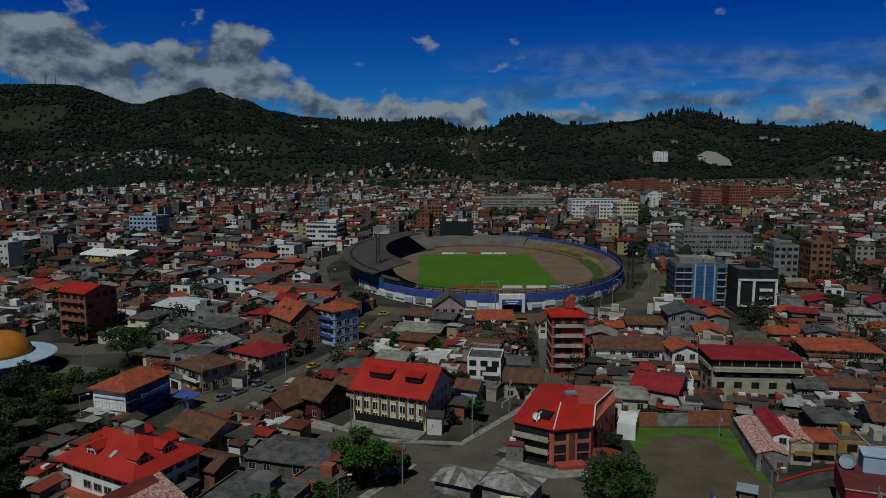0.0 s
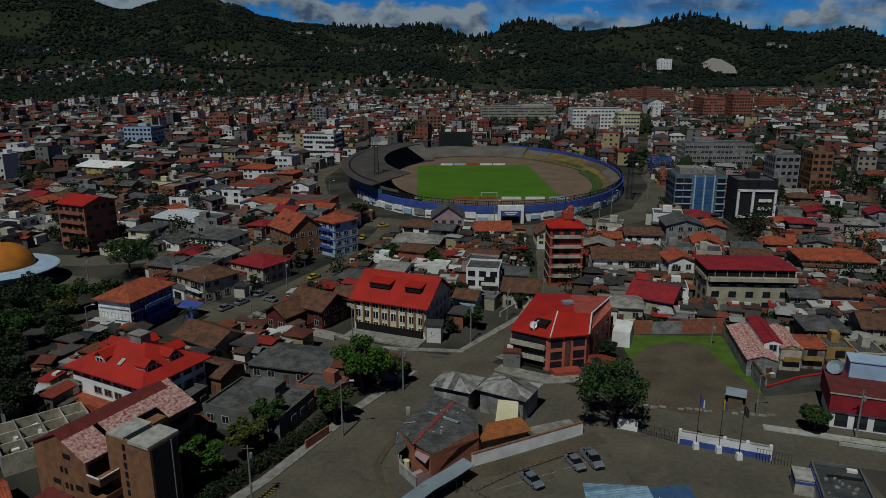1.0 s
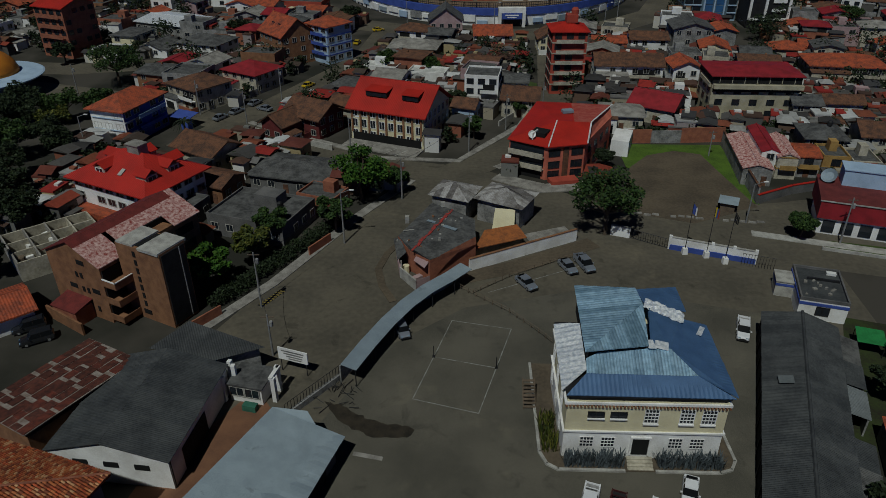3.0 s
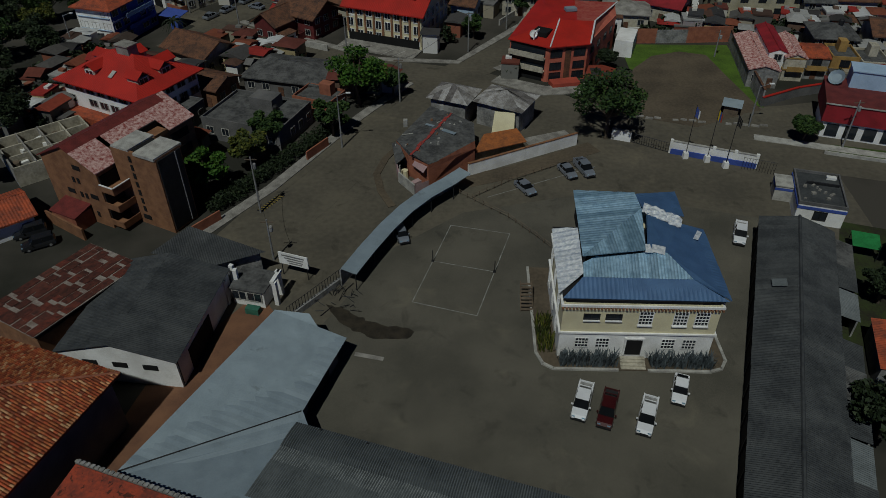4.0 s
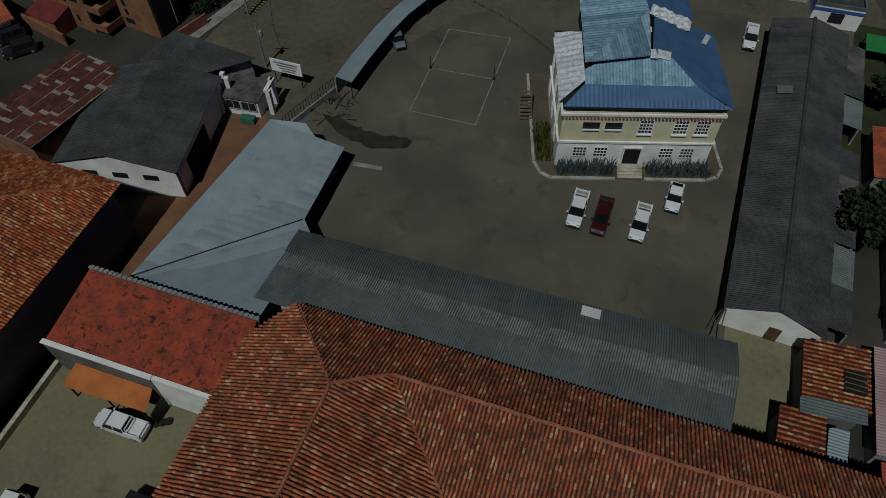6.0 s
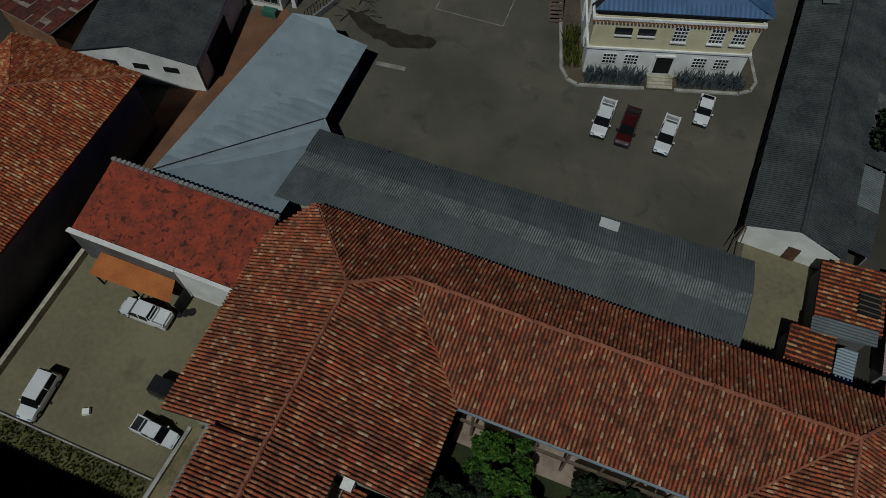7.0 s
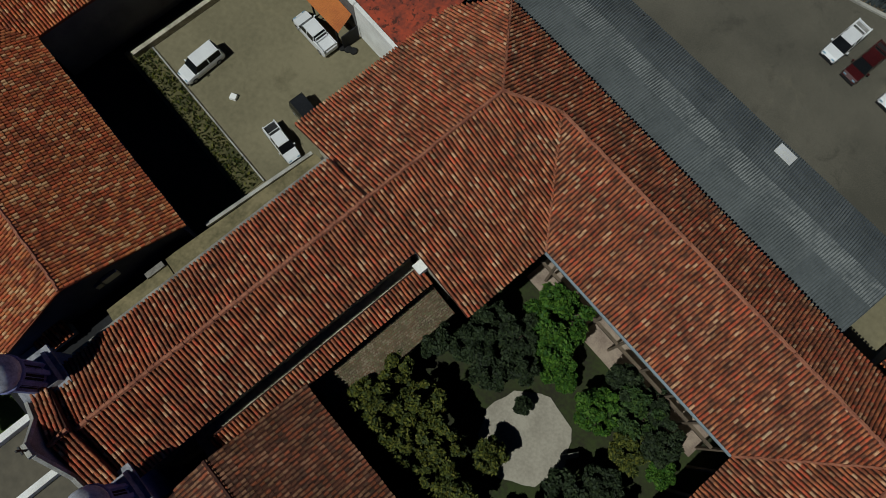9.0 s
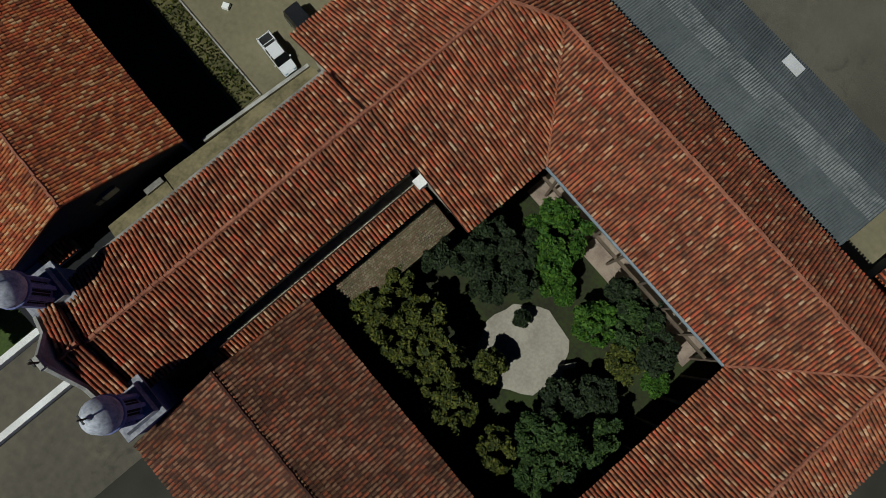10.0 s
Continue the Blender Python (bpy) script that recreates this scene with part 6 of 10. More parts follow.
# ---------------------------------------------------------------- plants
def leaf_cloud(rng, blobs, count, size):
    """Small leaf blades in clumps; blobs: centre and radius."""
    v, f = [], []
    tot = sum(b[1] ** 2 for b in blobs)
    for c, r in blobs:
        for _ in range(int(count * r * r / tot)):
            q = Vector((rng.gauss(0, 1), rng.gauss(0, 1), rng.gauss(0, 1))).normalized() * r * (rng.random() ** 0.4)
            q.z *= 0.75
            p = Vector(c) + q
            a = Vector((rng.uniform(-1, 1), rng.uniform(-1, 1), rng.uniform(-0.5, 0.5))).normalized()
            b = a.cross(Vector((rng.uniform(-1, 1), rng.uniform(-1, 1), rng.uniform(-1, 1)))).normalized()
            s = size * rng.uniform(0.6, 1.4)
            n = len(v)
            v += [p - a * s, p + b * s * 0.55, p + a * s, p - b * s * 0.55]
            f.append((n, n + 1, n + 2, n + 3))
    return v, f


def tree_meshes(seed, h, spread, count, leaf, mat, clumps=14, bare=0.35, tight=1.0):
    rng = random.Random(seed)
    wood = Shape()
    top = h * bare
    wood.rod((0, 0, -0.1), (0.05 * h * rng.uniform(-1, 1), 0.05 * h * rng.uniform(-1, 1), top), h * 0.03 + 0.05, h * 0.022 + 0.03, 7)
    blobs = []
    for i in range(clumps):
        a = 2 * math.pi * (i + rng.uniform(-0.4, 0.4)) / clumps * 2.4
        r = spread * math.sqrt(rng.random()) * 0.85
        z = top + (h - top) * (0.25 + 0.65 * rng.random() * (1 - 0.5 * r / spread))
        c = Vector((r * math.cos(a), r * math.sin(a), z))
        blobs.append((c, spread * rng.uniform(0.24, 0.46) * tight))
        wood.rod((0, 0, top * 0.95), c * 0.5 + Vector((0, 0, top * 0.45)), h * 0.012 + 0.03, h * 0.008 + 0.02, 5)
        wood.rod(c * 0.5 + Vector((0, 0, top * 0.45)), c, h * 0.008 + 0.02, 0.02, 4)
    v, f = leaf_cloud(rng, blobs, count, leaf)
    crown = Shape().add(v, f)
    return wood.mesh("trunk", M_BARK), crown.mesh("crown", mat)


TREE_KINDS = {}


def tree(x, y, h, kind="green", scale=1.0, spread=None, m=None, label="", group="", seed=0):
    key = (kind, round(h), round(spread or h * 0.42, 1), seed)
    if key not in TREE_KINDS:
        mat = M_LEAF[("green", "bright", "olive", "dark").index(kind)]
        near = m is not None
        TREE_KINDS[key] = tree_meshes(seed + int(h * 10), h, spread or h * 0.42, 7000 if near else 4400, 0.18 if near else 0.30, mat, 34 if near else 24, tight=0.62 if near else 0.8)
    tr, cr = TREE_KINDS[key]
    t = thing("tree", (m or Matrix()) @ pose(x, y, 0, 0, 0, (x * 37 + y * 13) % 360), label or {"green": "leafy green tree with uneven crown", "bright": "bright green tree with leafy crown", "olive": "olive-green tree with feathery crown", "dark": "dark evergreen tree with dense crown"}[kind], "tree", group)
    put("trunk", tr, t)
    put("crown", cr, t)
    return t


# cloister garden
plate("garden_circle", [(5.3 + 3.9 * math.cos(a * math.pi / 12) * (1 + 0.05 * math.sin(a * 2.1)), 4.6 + 3.9 * math.sin(a * math.pi / 12) * (1 + 0.05 * math.cos(a * 1.7))) for a in range(24)], 0.06, M_SAND, "pale sandy circle in the garden", "path", CM)
for k, (u, v, h, kind, sp) in enumerate(((-0.6, 13.0, 7.0, "bright", 2.7), (0.9, 11.8, 5.4, "bright", 2.3), (2.4, 10.3, 4.0, "bright", 1.7), (4.0, 10.3, 2.6, "bright", 1.0),
                                         (-5.0, -3.3, 7.4, "olive", 2.3), (-2.4, -0.6, 7.2, "olive", 2.3), (-1.5, -4.4, 7.2, "olive", 2.1), (1.2, -1.5, 7.0, "olive", 2.0), (4.7, -3.6, 7.4, "olive", 2.3), (4.3, 1.3, 4.6, "olive", 1.5), (2.4, -4.4, 6.4, "olive", 1.8), (-5.9, -0.2, 6.0, "olive", 1.7),
                                         (7.2, 10.2, 5.6, "bright", 2.0), (7.2, 13.4, 5.6, "dark", 1.7), (9.2, 12.4, 5.6, "green", 2.2), (11.4, 10.2, 4.6, "olive", 1.8), (12.2, 12.4, 5.4, "dark", 2.0), (14.4, 11.0, 3.2, "bright", 1.2), (10.0, 14.2, 5.0, "dark", 1.4),
                                         (12.6, 1.4, 7.0, "green", 2.5), (11.0, 0.4, 6.6, "green", 2.1), (9.4, -2.8, 6.4, "olive", 1.9), (14.8, 4.2, 6.2, "green", 2.2), (10.2, 3.6, 5.6, "dark", 2.1), (11.8, 6.4, 5.2, "dark", 1.8), (13.2, -1.6, 5.6, "green", 1.8),
                                         (-3.6, 6.0, 6.8, "dark", 2.0), (-5.6, 4.0, 6.0, "dark", 1.7), (-1.4, 9.4, 6.0, "dark", 2.0), (-0.6, 5.4, 5.6, "dark", 1.6), (0.6, 7.8, 5.4, "dark", 1.6), (-4.6, 9.0, 5.4, "dark", 1.5), (3.2, 6.1, 2.4, "dark", 0.75))):
    tree(u, v, h, kind, spread=sp, m=CM, group="cloister trees", seed=k)
single("garden_bench", Shape().box(0, 0, 0.35, 1.6, 0.45, 0.08).box(-0.6, 0, 0, 0.1, 0.4, 0.36).box(0.6, 0, 0, 0.1, 0.4, 0.36).box(0, 0.2, 0.6, 1.6, 0.06, 0.35), M_CONC, CM @ pose(8.8, 6.4, 0.06, 0, 0, 60), "grey stone bench in the garden", "bench")
# street and park trees
for k, (x, y, h, kind, sp) in enumerate(((29.6, 110.5, 12.6, "green", 6.8), (-15.4, 124.5, 12.0, "bright", 5.6), (-19, 112, 7, "green", 3.4), (-9, 128, 6, "green", 2.6), (-93, 201, 12, "green", 7.5), (-37, 94, 8, "bright", 4.0),
                                         (-31, 101, 7.5, "olive", 3.6), (-30, 108, 7, "green", 3.2), (-106, 152, 11, "dark", 6), (-95, 146, 10, "green", 5), (-90, 158, 9, "olive", 4), (-104, 170, 10, "dark", 6),
                                         (-84, 146, 8, "dark", 4), (-90, 134, 9, "dark", 5), (-100, 160, 11, "dark", 6), (-94, 170, 9, "green", 5), (-98, 128, 9, "dark", 5), (-112, 160, 11, "dark", 6.5), (-116, 150, 11, "dark", 6), (-88, 150, 9, "dark", 4.5), (-102, 142, 10, "dark", 5.5), (-86, 172, 8, "green", 4), (-112, 140, 10, "dark", 6), (-33, 270, 9, "dark", 4), (64, 109, 5, "green", 2.6), (4, 176, 6, "dark", 3),
                                         (-16, 212, 7, "green", 4), (-3, 208, 6, "green", 3.5), (8, 157, 6, "green", 2.4), (35.0, 139.5, 5, "dark", 2.2), (20, 172, 5, "green", 2.2), (46, 46, 8, "dark", 4.0), (61, 66, 6, "green", 3.5),
                                         (-150, 330, 9, "dark", 5), (-70, 252, 8, "dark", 4), (-118, 222, 8, "dark", 3.4), (150, 265, 9, "green", 5), (205, 330, 10, "green", 6), (215, 310, 10, "dark", 6))):
    tree(x, y, h, kind, spread=sp, group="street trees", seed=100 + k % 5)


# ---------------------------------------------------------------- the town beyond
ROADS = [((-60, 36), (-36, 66)), ((-36, 66), (3, 137)), ((3, 137), (32, 190)), ((32, 190), (40, 262)), ((3, 137), (-53, 168)), ((-53, 168), (-160, 214)), ((-160, 214), (-260, 236)),
         ((-60, 152), (-43.6, 184.5)), ((-43.6, 184.5), (-20, 262)), ((3, 132), (66, 102)), ((66, 102), (260, 60)), ((-200, 228), (-112, 217)), ((-112, 217), (-92, 221)), ((-92, 221), (-66, 236))]


def off_road(x, y, gap):
    p = Vector((x, y))
    for a, b in ROADS:
        a, b = Vector(a), Vector(b)
        k = min(1, max(0, (p - a).dot(b - a) / (b - a).length_squared))
        if (p - a.lerp(b, k)).length < gap:
            return False
    return True


def free(x, y, r):
    if ((x - SX) / (RX + 18 + r)) ** 2 + ((y - SY) / (RY + 18 + r)) ** 2 < 1:
        return False
    if not off_road(x, y, 4.8 + r * 0.75):
        return False
    u, v = x * 0.9426 - y * 0.3338, x * 0.3338 + y * 0.9426
    if -70 < u < 34 + r and v < 102 + r and y < 112 + r:
        return False
    if 34 < x < 66 and 112 < y < 158:        # playing field
        return False
    if x < -78 - r and 120 < y < 212 and x > -150:      # park
        return False
    return all((x - a) ** 2 + (y - b) ** 2 > (r + c * 0.85) ** 2 for a, b, c in HOUSES)


rng = random.Random(11)
WALLS_NEAR = [M_WHITE, M_WHITE, M_WHITE, M_BEIGE, M_GREY, M_BRICK, M_CREAM, M_PINK, M_BRICK_BR, M_BEIGE, M_GREY]
ROOFS_NEAR = [M_ORANGE_ROOF, M_BROWN_ROOF, M_GREY_ROOF, M_BROWN_ROOF, M_GREY_ROOF, M_CRIMSON, M_CONC, M_BROWN_ROOF, M_GREY_ROOF]
NAME_W = {M_WHITE: "white", M_BEIGE: "beige", M_GREY: "grey", M_BRICK: "brick", M_CREAM: "cream", M_PINK: "pink", M_BRICK_BR: "brown brick"}
NAME_R = {M_ORANGE_ROOF: "orange tiled", M_BROWN_ROOF: "brown tiled", M_GREY_ROOF: "grey sheet", M_RED_ROOF: "red painted", M_CRIMSON: "dark red", M_CONC: "pale sheet"}
places = []
c18, s18 = math.cos(radians(-16)), math.sin(radians(-16))
i = 0
for iv in range(4, 150):
    for iu in range(-110, 110):
        u, v = iu * 11.0 + rng.uniform(-1.5, 1.5), iv * 10.6 + rng.uniform(-1.2, 1.2)
        if iv % 5 == 0 or iu % 9 == 0:          # streets
            continue
        x, y = u * c18 - v * s18, u * s18 + v * c18
        r = math.hypot(x, y)
        a = math.degrees(math.atan2(x, y))
        if r > 1750 or abs(a) > 37 or y < 60:
            continue
        edge = 1230 + 450 * step(8, 30, a) + 90 * math.sin(a * 0.5)
        if r > edge or rng.random() < 0.05 + 0.3 * step(14, 28, a) * (noise.noise(Vector((x / 80, y / 80, 4.4))) > -0.05):
            continue
        w, d = rng.uniform(8.0, 11.2), rng.uniform(7.2, 10.2)
        if r < 190 and x < 92:          # the houses near by are built one by one
            continue
        if free(x, y, 0.5 * max(w, d)):
            places.append((r, x, y, w, d))
places.sort()
near_houses, far_houses = places[:180], places[180:]
for r, x, y, w, d in near_houses:
    wm, rm = rng.choice(WALLS_NEAR), rng.choice(ROOFS_NEAR)
    kind = rng.choice(["gable", "gabley", "hip", "flat", "gable", "flat"])
    if kind == "flat" and rm in (M_ORANGE_ROOF, M_CRIMSON, M_BROWN_ROOF):
        rm = M_GREY_ROOF
    h = rng.choice([3.0, 3.2, 5.2, 5.6, 5.8, 6.0])
    house("town_house", x, y, w, d, -16 + rng.choice([0, 0, 90]) + rng.uniform(-4, 4), h, kind, wm, rm, f"{NAME_W[wm]} town house with {NAME_R[rm]} {'flat roof' if kind == 'flat' else 'pitched roof'}", rise=rng.uniform(0.9, 1.9), win=rng.choice([WIN_SMALL, WIN_WIDE, WIN_DARK]), sides="flr", chance=0.6, gap=3.7, group="town houses", tank=kind == "flat" and rng.random() < 0.3, wing=rng.choice(WALLS_NEAR))


def joined_town(houses):
    wall, roof, glassy = Shape(), Shape(), Shape()
    for r, x, y, w, d in houses:
        rot = -16 + rng.choice([0, 90]) + rng.uniform(-8, 8)
        h = rng.choice([3.0, 3.2, 5.6, 5.8, 6.2, 8.4]) if rng.random() < 0.97 else rng.uniform(11, 16)
        small = w < 5.1
        if small:
            h = rng.uniform(2.2, 4.6)
        zb = land(x, y)
        c, s = math.cos(radians(rot)), math.sin(radians(rot))

        def at(px, py, pz):
            return (x + px * c - py * s, y + px * s + py * c, zb + pz)

        wall.box(x, y, zb - 1, w, d, h + 1, rot)
        a, b = w / 2 + 0.5, d / 2 + 0.5
        kind = rng.random()
        rise = rng.uniform(0.4, 0.9) if small else rng.uniform(1.0, 2.2)
        if kind < 0.42 and h < 10:
            roof.add([at(-a, -b, h), at(a, -b, h), at(a, b, h), at(-a, b, h), at(-a, 0, h + rise), at(a, 0, h + rise)], ((0, 1, 5, 4), (2, 3, 4, 5), (3, 0, 4), (1, 2, 5), (3, 2, 1, 0)))
        elif kind < 0.66 and h < 10:
            roof.add([at(-a, -b, h), at(a, -b, h), at(a, b, h), at(-a, b, h), at(-a * 0.35, 0, h + rise), at(a * 0.35, 0, h + rise)], ((0, 1, 5, 4), (2, 3, 4, 5), (3, 0, 4), (1, 2, 5), (3, 2, 1, 0)))
        else:
            roof.box(x, y, zb + h, w + 0.2, d + 0.2, 0.35, rot)
            wall.box(*at(w * 0.2, d * 0.15, h)[:2], zb + h, w * 0.3, d * 0.35, 0.8 if small else 2.2, rot)
        if small:
            continue
        fl = max(1, round(h / 3))
        for k in range(fl):
            for j in range(3):
                if rng.random() < 0.75:
                    px, _ = -w / 2 + w * (j + 0.5) / 3, 0
                    p = at(px, -d / 2 - 0.03, k * h / fl + 1.1)
                    glassy.box(p[0], p[1], p[2], 1.4, 0.1, 1.2, rot)
            p = at(-w / 2 - 0.03, 0, k * h / fl + 1.1)
            glassy.box(p[0], p[1], p[2], 0.1, 1.5, 1.2, rot)
    t = thing("distant_town", Matrix(), "dense low town of brick and render houses with red and grey roofs", "town", kind="stuff")
    part("wall", wall, M_CITY_WALL, t, kind="stuff")
    part("roof", roof, M_CITY_ROOF, t, kind="stuff")
    part("window", glassy, M_GLASS, t, kind="stuff")


hill_houses = []
for _ in range(5200):
    a, r = rng.uniform(-36, 36), rng.uniform(1150, 2500)
    x, y = r * math.sin(radians(a)), r * math.cos(radians(a))
    z = land(x, y)
    dens = noise.noise(Vector((x / 260, y / 260, 7.7)))
    if z > 2 and dens > 0.10 + 0.20 * (a > 6) - 0.16 * (-31 < a < -21) + 0.003 * z and z < 105:
        hill_houses.append((r, x, y, rng.uniform(7, 12), rng.uniform(6, 10)))
bushes, annexes = [], []                                 # lean-tos, sheds and wash-houses squeezed between the houses
for r, x, y, w, d in places:
    for _ in range(3 if r < 420 else 1):
        a, k = rng.uniform(0, 6.28), rng.uniform(5.0, 7.5)
        if r < 900 and off_road(x + k * math.cos(a), y + k * math.sin(a), 6.5):
            annexes.append((r, x + k * math.cos(a), y + k * math.sin(a), rng.uniform(2.2, 5.0), rng.uniform(2.0, 4.5)))
for _ in range(7500):                        # back buildings and gardens between the nearer houses
    a, r = rng.uniform(-36, 36), rng.uniform(112, 250)
    x, y = r * math.sin(radians(a)), r * math.cos(radians(a))
    if free(x, y, 2.6) and off_road(x, y, 8.5) and (y > 128 or x < -38):
        if rng.random() < 0.42:
            annexes.append((r, x, y, rng.uniform(2.4, 5.0), rng.uniform(2.2, 5.0)))
        elif rng.random() < 0.65:
            bushes.append((x, y, -0.2, rng.uniform(1.0, 2.2), rng.uniform(2.2, 5.0)))
joined_town(far_houses + hill_houses + annexes)


def tufts(spots):
    """Rounded, uneven far tree crowns."""
    v, f = [], []
    for x, y, z, r, h in spots:
        n = len(v)
        k = 5
        v.append((x + rng.uniform(-.3, .3) * r, y, z + h))
        for zz, rr in ((0.72, 0.62), (0.38, 1.0), (0.08, 0.7)):
            o = rng.uniform(0, 6)
            for i in range(k):
                q = rr * r * rng.uniform(0.7, 1.25)
                v.append((x + q * math.cos(o + i * 2 * math.pi / k), y + q * math.sin(o + i * 2 * math.pi / k), z + h * zz * rng.uniform(0.85, 1.15)))
        for i in range(k):
            j = (i + 1) % k
            f.append((n, n + 1 + i, n + 1 + j))
            for lv in (0, 1):
                f.append((n + 1 + lv * k + i, n + 1 + (lv + 1) * k + i, n + 1 + (lv + 1) * k + j, n + 1 + lv * k + j))
    return Shape().add(v, f)


spots = []
for _ in range(50000):
    a, r = rng.uniform(-37, 37), rng.uniform(1100, 3050)
    x, y = r * math.sin(radians(a)), r * math.cos(radians(a))
    z = land(x, y)
    dens = noise.noise(Vector((x / 300, y / 300, 1.3)))
    if z > 1.5 and (dens > -0.24 or rng.random() < 0.16):
        h = rng.uniform(6, 11)
        spots.append((x, y, z - 1, h * rng.uniform(0.45, 0.75), h))
for _ in range(500):                      # tall eucalyptus on the crest
    a = rng.uniform(-9, 11) if rng.random() < 0.75 else rng.uniform(12, 33)
    r = rng.uniform(2600, 2980) if a < 3 else rng.uniform(2450, 2700)
    x, y = r * math.sin(radians(a)), r * math.cos(radians(a))
    if noise.noise(Vector((a / 1.7, 2.2, 0))) > -0.1:
        h = rng.uniform(14, 30)
        spots.append((x, y, land(x, y) - 1, h * 0.24, h))
woods = spots


def on_hill(a, e):
    """Where the line of sight at azimuth a and elevation e meets the hillside."""
    r = 1300.0
    while r < 3000:
        x, y = r * math.sin(radians(a)), r * math.cos(radians(a))
        if land(x, y) > 62 + r * math.tan(radians(e)):
            break
        r += 10
    return x, y, land(x, y)


x, y, z = on_hill(17.0, -0.75)
house("hill_house", x, y, 34, 26, -10, 24, "flat", M_WHITE, M_GREY_ROOF, "tall white building on the wooded hillside", z=z, sides="f", gap=6.0)
for a, e in ((24.2, 0.9), (25.0, 0.8), (17.9, 0.7), (4.2, 0.5), (5.6, 0.45), (6.4, 0.2), (-11.0, 1.9), (-10.2, 1.95)):
    x, y, z = on_hill(a, e)
    house("hill_house", x, y, 22, 14, rng.uniform(-20, 20), 7, "gable", M_BEIGE, M_GREY_ROOF, "pale house high on the wooded hillside", z=z, rise=3, sides="", group="hill houses")
x, y, z = on_hill(20.6, -0.9)
single("quarry_face", Shape().add([(-62, -10, -4), (55, -12, -4), (48, 22, 12), (16, 40, 30), (-8, 46, 34), (-40, 26, 16), (0, 4, 10)], ((0, 1, 6), (1, 2, 6), (2, 3, 6), (3, 4, 6), (4, 5, 6), (5, 0, 6))), M_CONC, pose(x, y, z, 0, 0, -20), "pale grey quarry face on the hillside", "quarry", kind="structure")
single("hill_woods", tufts(woods), M_HILL_LEAF, None, "dark green woods covering the far hills", "woods", kind="stuff")
spots = []
for _ in range(14000):
    a, r = rng.uniform(-36, 36), math.sqrt(rng.uniform(170 ** 2, 1500 ** 2))
    x, y = r * math.sin(radians(a)), r * math.cos(radians(a))
    if (noise.noise(Vector((x / 60, y / 60, 4.4))) > 0.0 and free(x, y, 2.0)) if r < 330 else noise.noise(Vector((x / 80, y / 80, 4.4))) > 0.02 - 0.36 * step(12, 24, a):
        if ((x - SX) / (RX + 16)) ** 2 + ((y - SY) / (RY + 16)) ** 2 > 1:
            h = rng.uniform(5, 11)
            spots.append((x, y, land(x, y) - 0.5, h * rng.uniform(0.3, 0.5), h))
near_spots = [q for q in spots if math.hypot(q[0], q[1]) < 420] + bushes
single("town_trees", tufts([q for q in spots if math.hypot(q[0], q[1]) >= 420]), M_FAR_LEAF, None, "scattered dark green town trees", "trees", kind="stuff")
leaves_v, leaves_f = [], []
for x, y, z, r, h in near_spots:
    blobs = [(Vector((x + rng.uniform(-0.6, 0.6) * r, y + rng.uniform(-0.6, 0.6) * r, z + h * rng.uniform(0.3, 0.85))), r * rng.uniform(0.45, 0.75)) for _ in range(6)]
    v, f = leaf_cloud(rng, blobs, 150 if h < 5.1 else 240, 0.42)
    n = len(leaves_v)
    leaves_v += v
    leaves_f += [tuple(i + n for i in q) for q in f]
single("garden_trees", Shape().add(leaves_v, leaves_f), M_LEAF[3], None, "dark green garden trees and shrubs between the houses", "trees", kind="stuff")


# ---------------------------------------------------------------- house with the blue roof
villa = thing("yard_house", pose(22.6, 57.6, 0, 0, 0, -2.3), "two-storey white and cream house with patched blue and silver sheet roof", "house")
part("plinth", Shape().prism([(-11.3, 0.6), (-10.6, -1.2), (-9.4, -2.0), (8.8, -2.0), (10.2, -1.5), (11.0, -0.2), (10.6, 16.5), (-11.3, 16.5)], -0.1, 0.14), M_SOIL, villa, "planting strip round the house")
sh = Shape()
edge = [(-11.3, 16.5), (-11.3, 0.6), (-10.6, -1.2), (-9.4, -2.0), (-1.9, -2.0)]
for p, q in list(zip(edge, edge[1:])) + [((1.6, -2.0), (8.8, -2.0)), ((8.8, -2.0), (10.2, -1.5)), ((10.2, -1.5), (11.0, -0.2)), ((11.0, -0.2), (10.6, 12))]:
    mx, my = (p[0] + q[0]) / 2, (p[1] + q[1]) / 2
    sh.box(mx, my, 0, math.hypot(q[0] - p[0], q[1] - p[1]) + 0.1, 0.35, 0.26, math.degrees(math.atan2(q[1] - p[1], q[0] - p[0])))
part("kerb", sh, M_KERB, villa, "pale painted kerb")
part("ground_floor_wall", Shape().box(0, 6.55, 0, 17.7, 13.1, 4.2), M_WHITE, villa, "white plastered ground floor")
part("upper_floor_wall", Shape().box(0, 6.5, 4.2, 17.6, 13.0, 4.5), M_CREAM, villa, "cream plastered upper floor")
part("string_course", Shape().box(0, 6.5, 4.1, 18.1, 13.4, 0.22), M_WHITE, villa)
part("cornice", Shape().box(0, 6.5, 8.25, 18.2, 13.4, 0.3), M_WHITE, villa)
sh = Shape()
for i in range(46):
    sh.box(-8.9 + i * 0.395, -0.2, 8.0, 0.2, 0.3, 0.25)
part("dentils", sh, M_BRICK_BR, villa, kind="stuff")
GRID_TALL = window_mesh(1.5, 1.9, M_WHITE, 4, rows=4, f=0.065)
GRID_LOW = window_mesh(1.5, 1.4, M_WHITE, 4, rows=3, f=0.065)
SLIT = window_mesh(1.7, 0.75, M_IRON, 2)
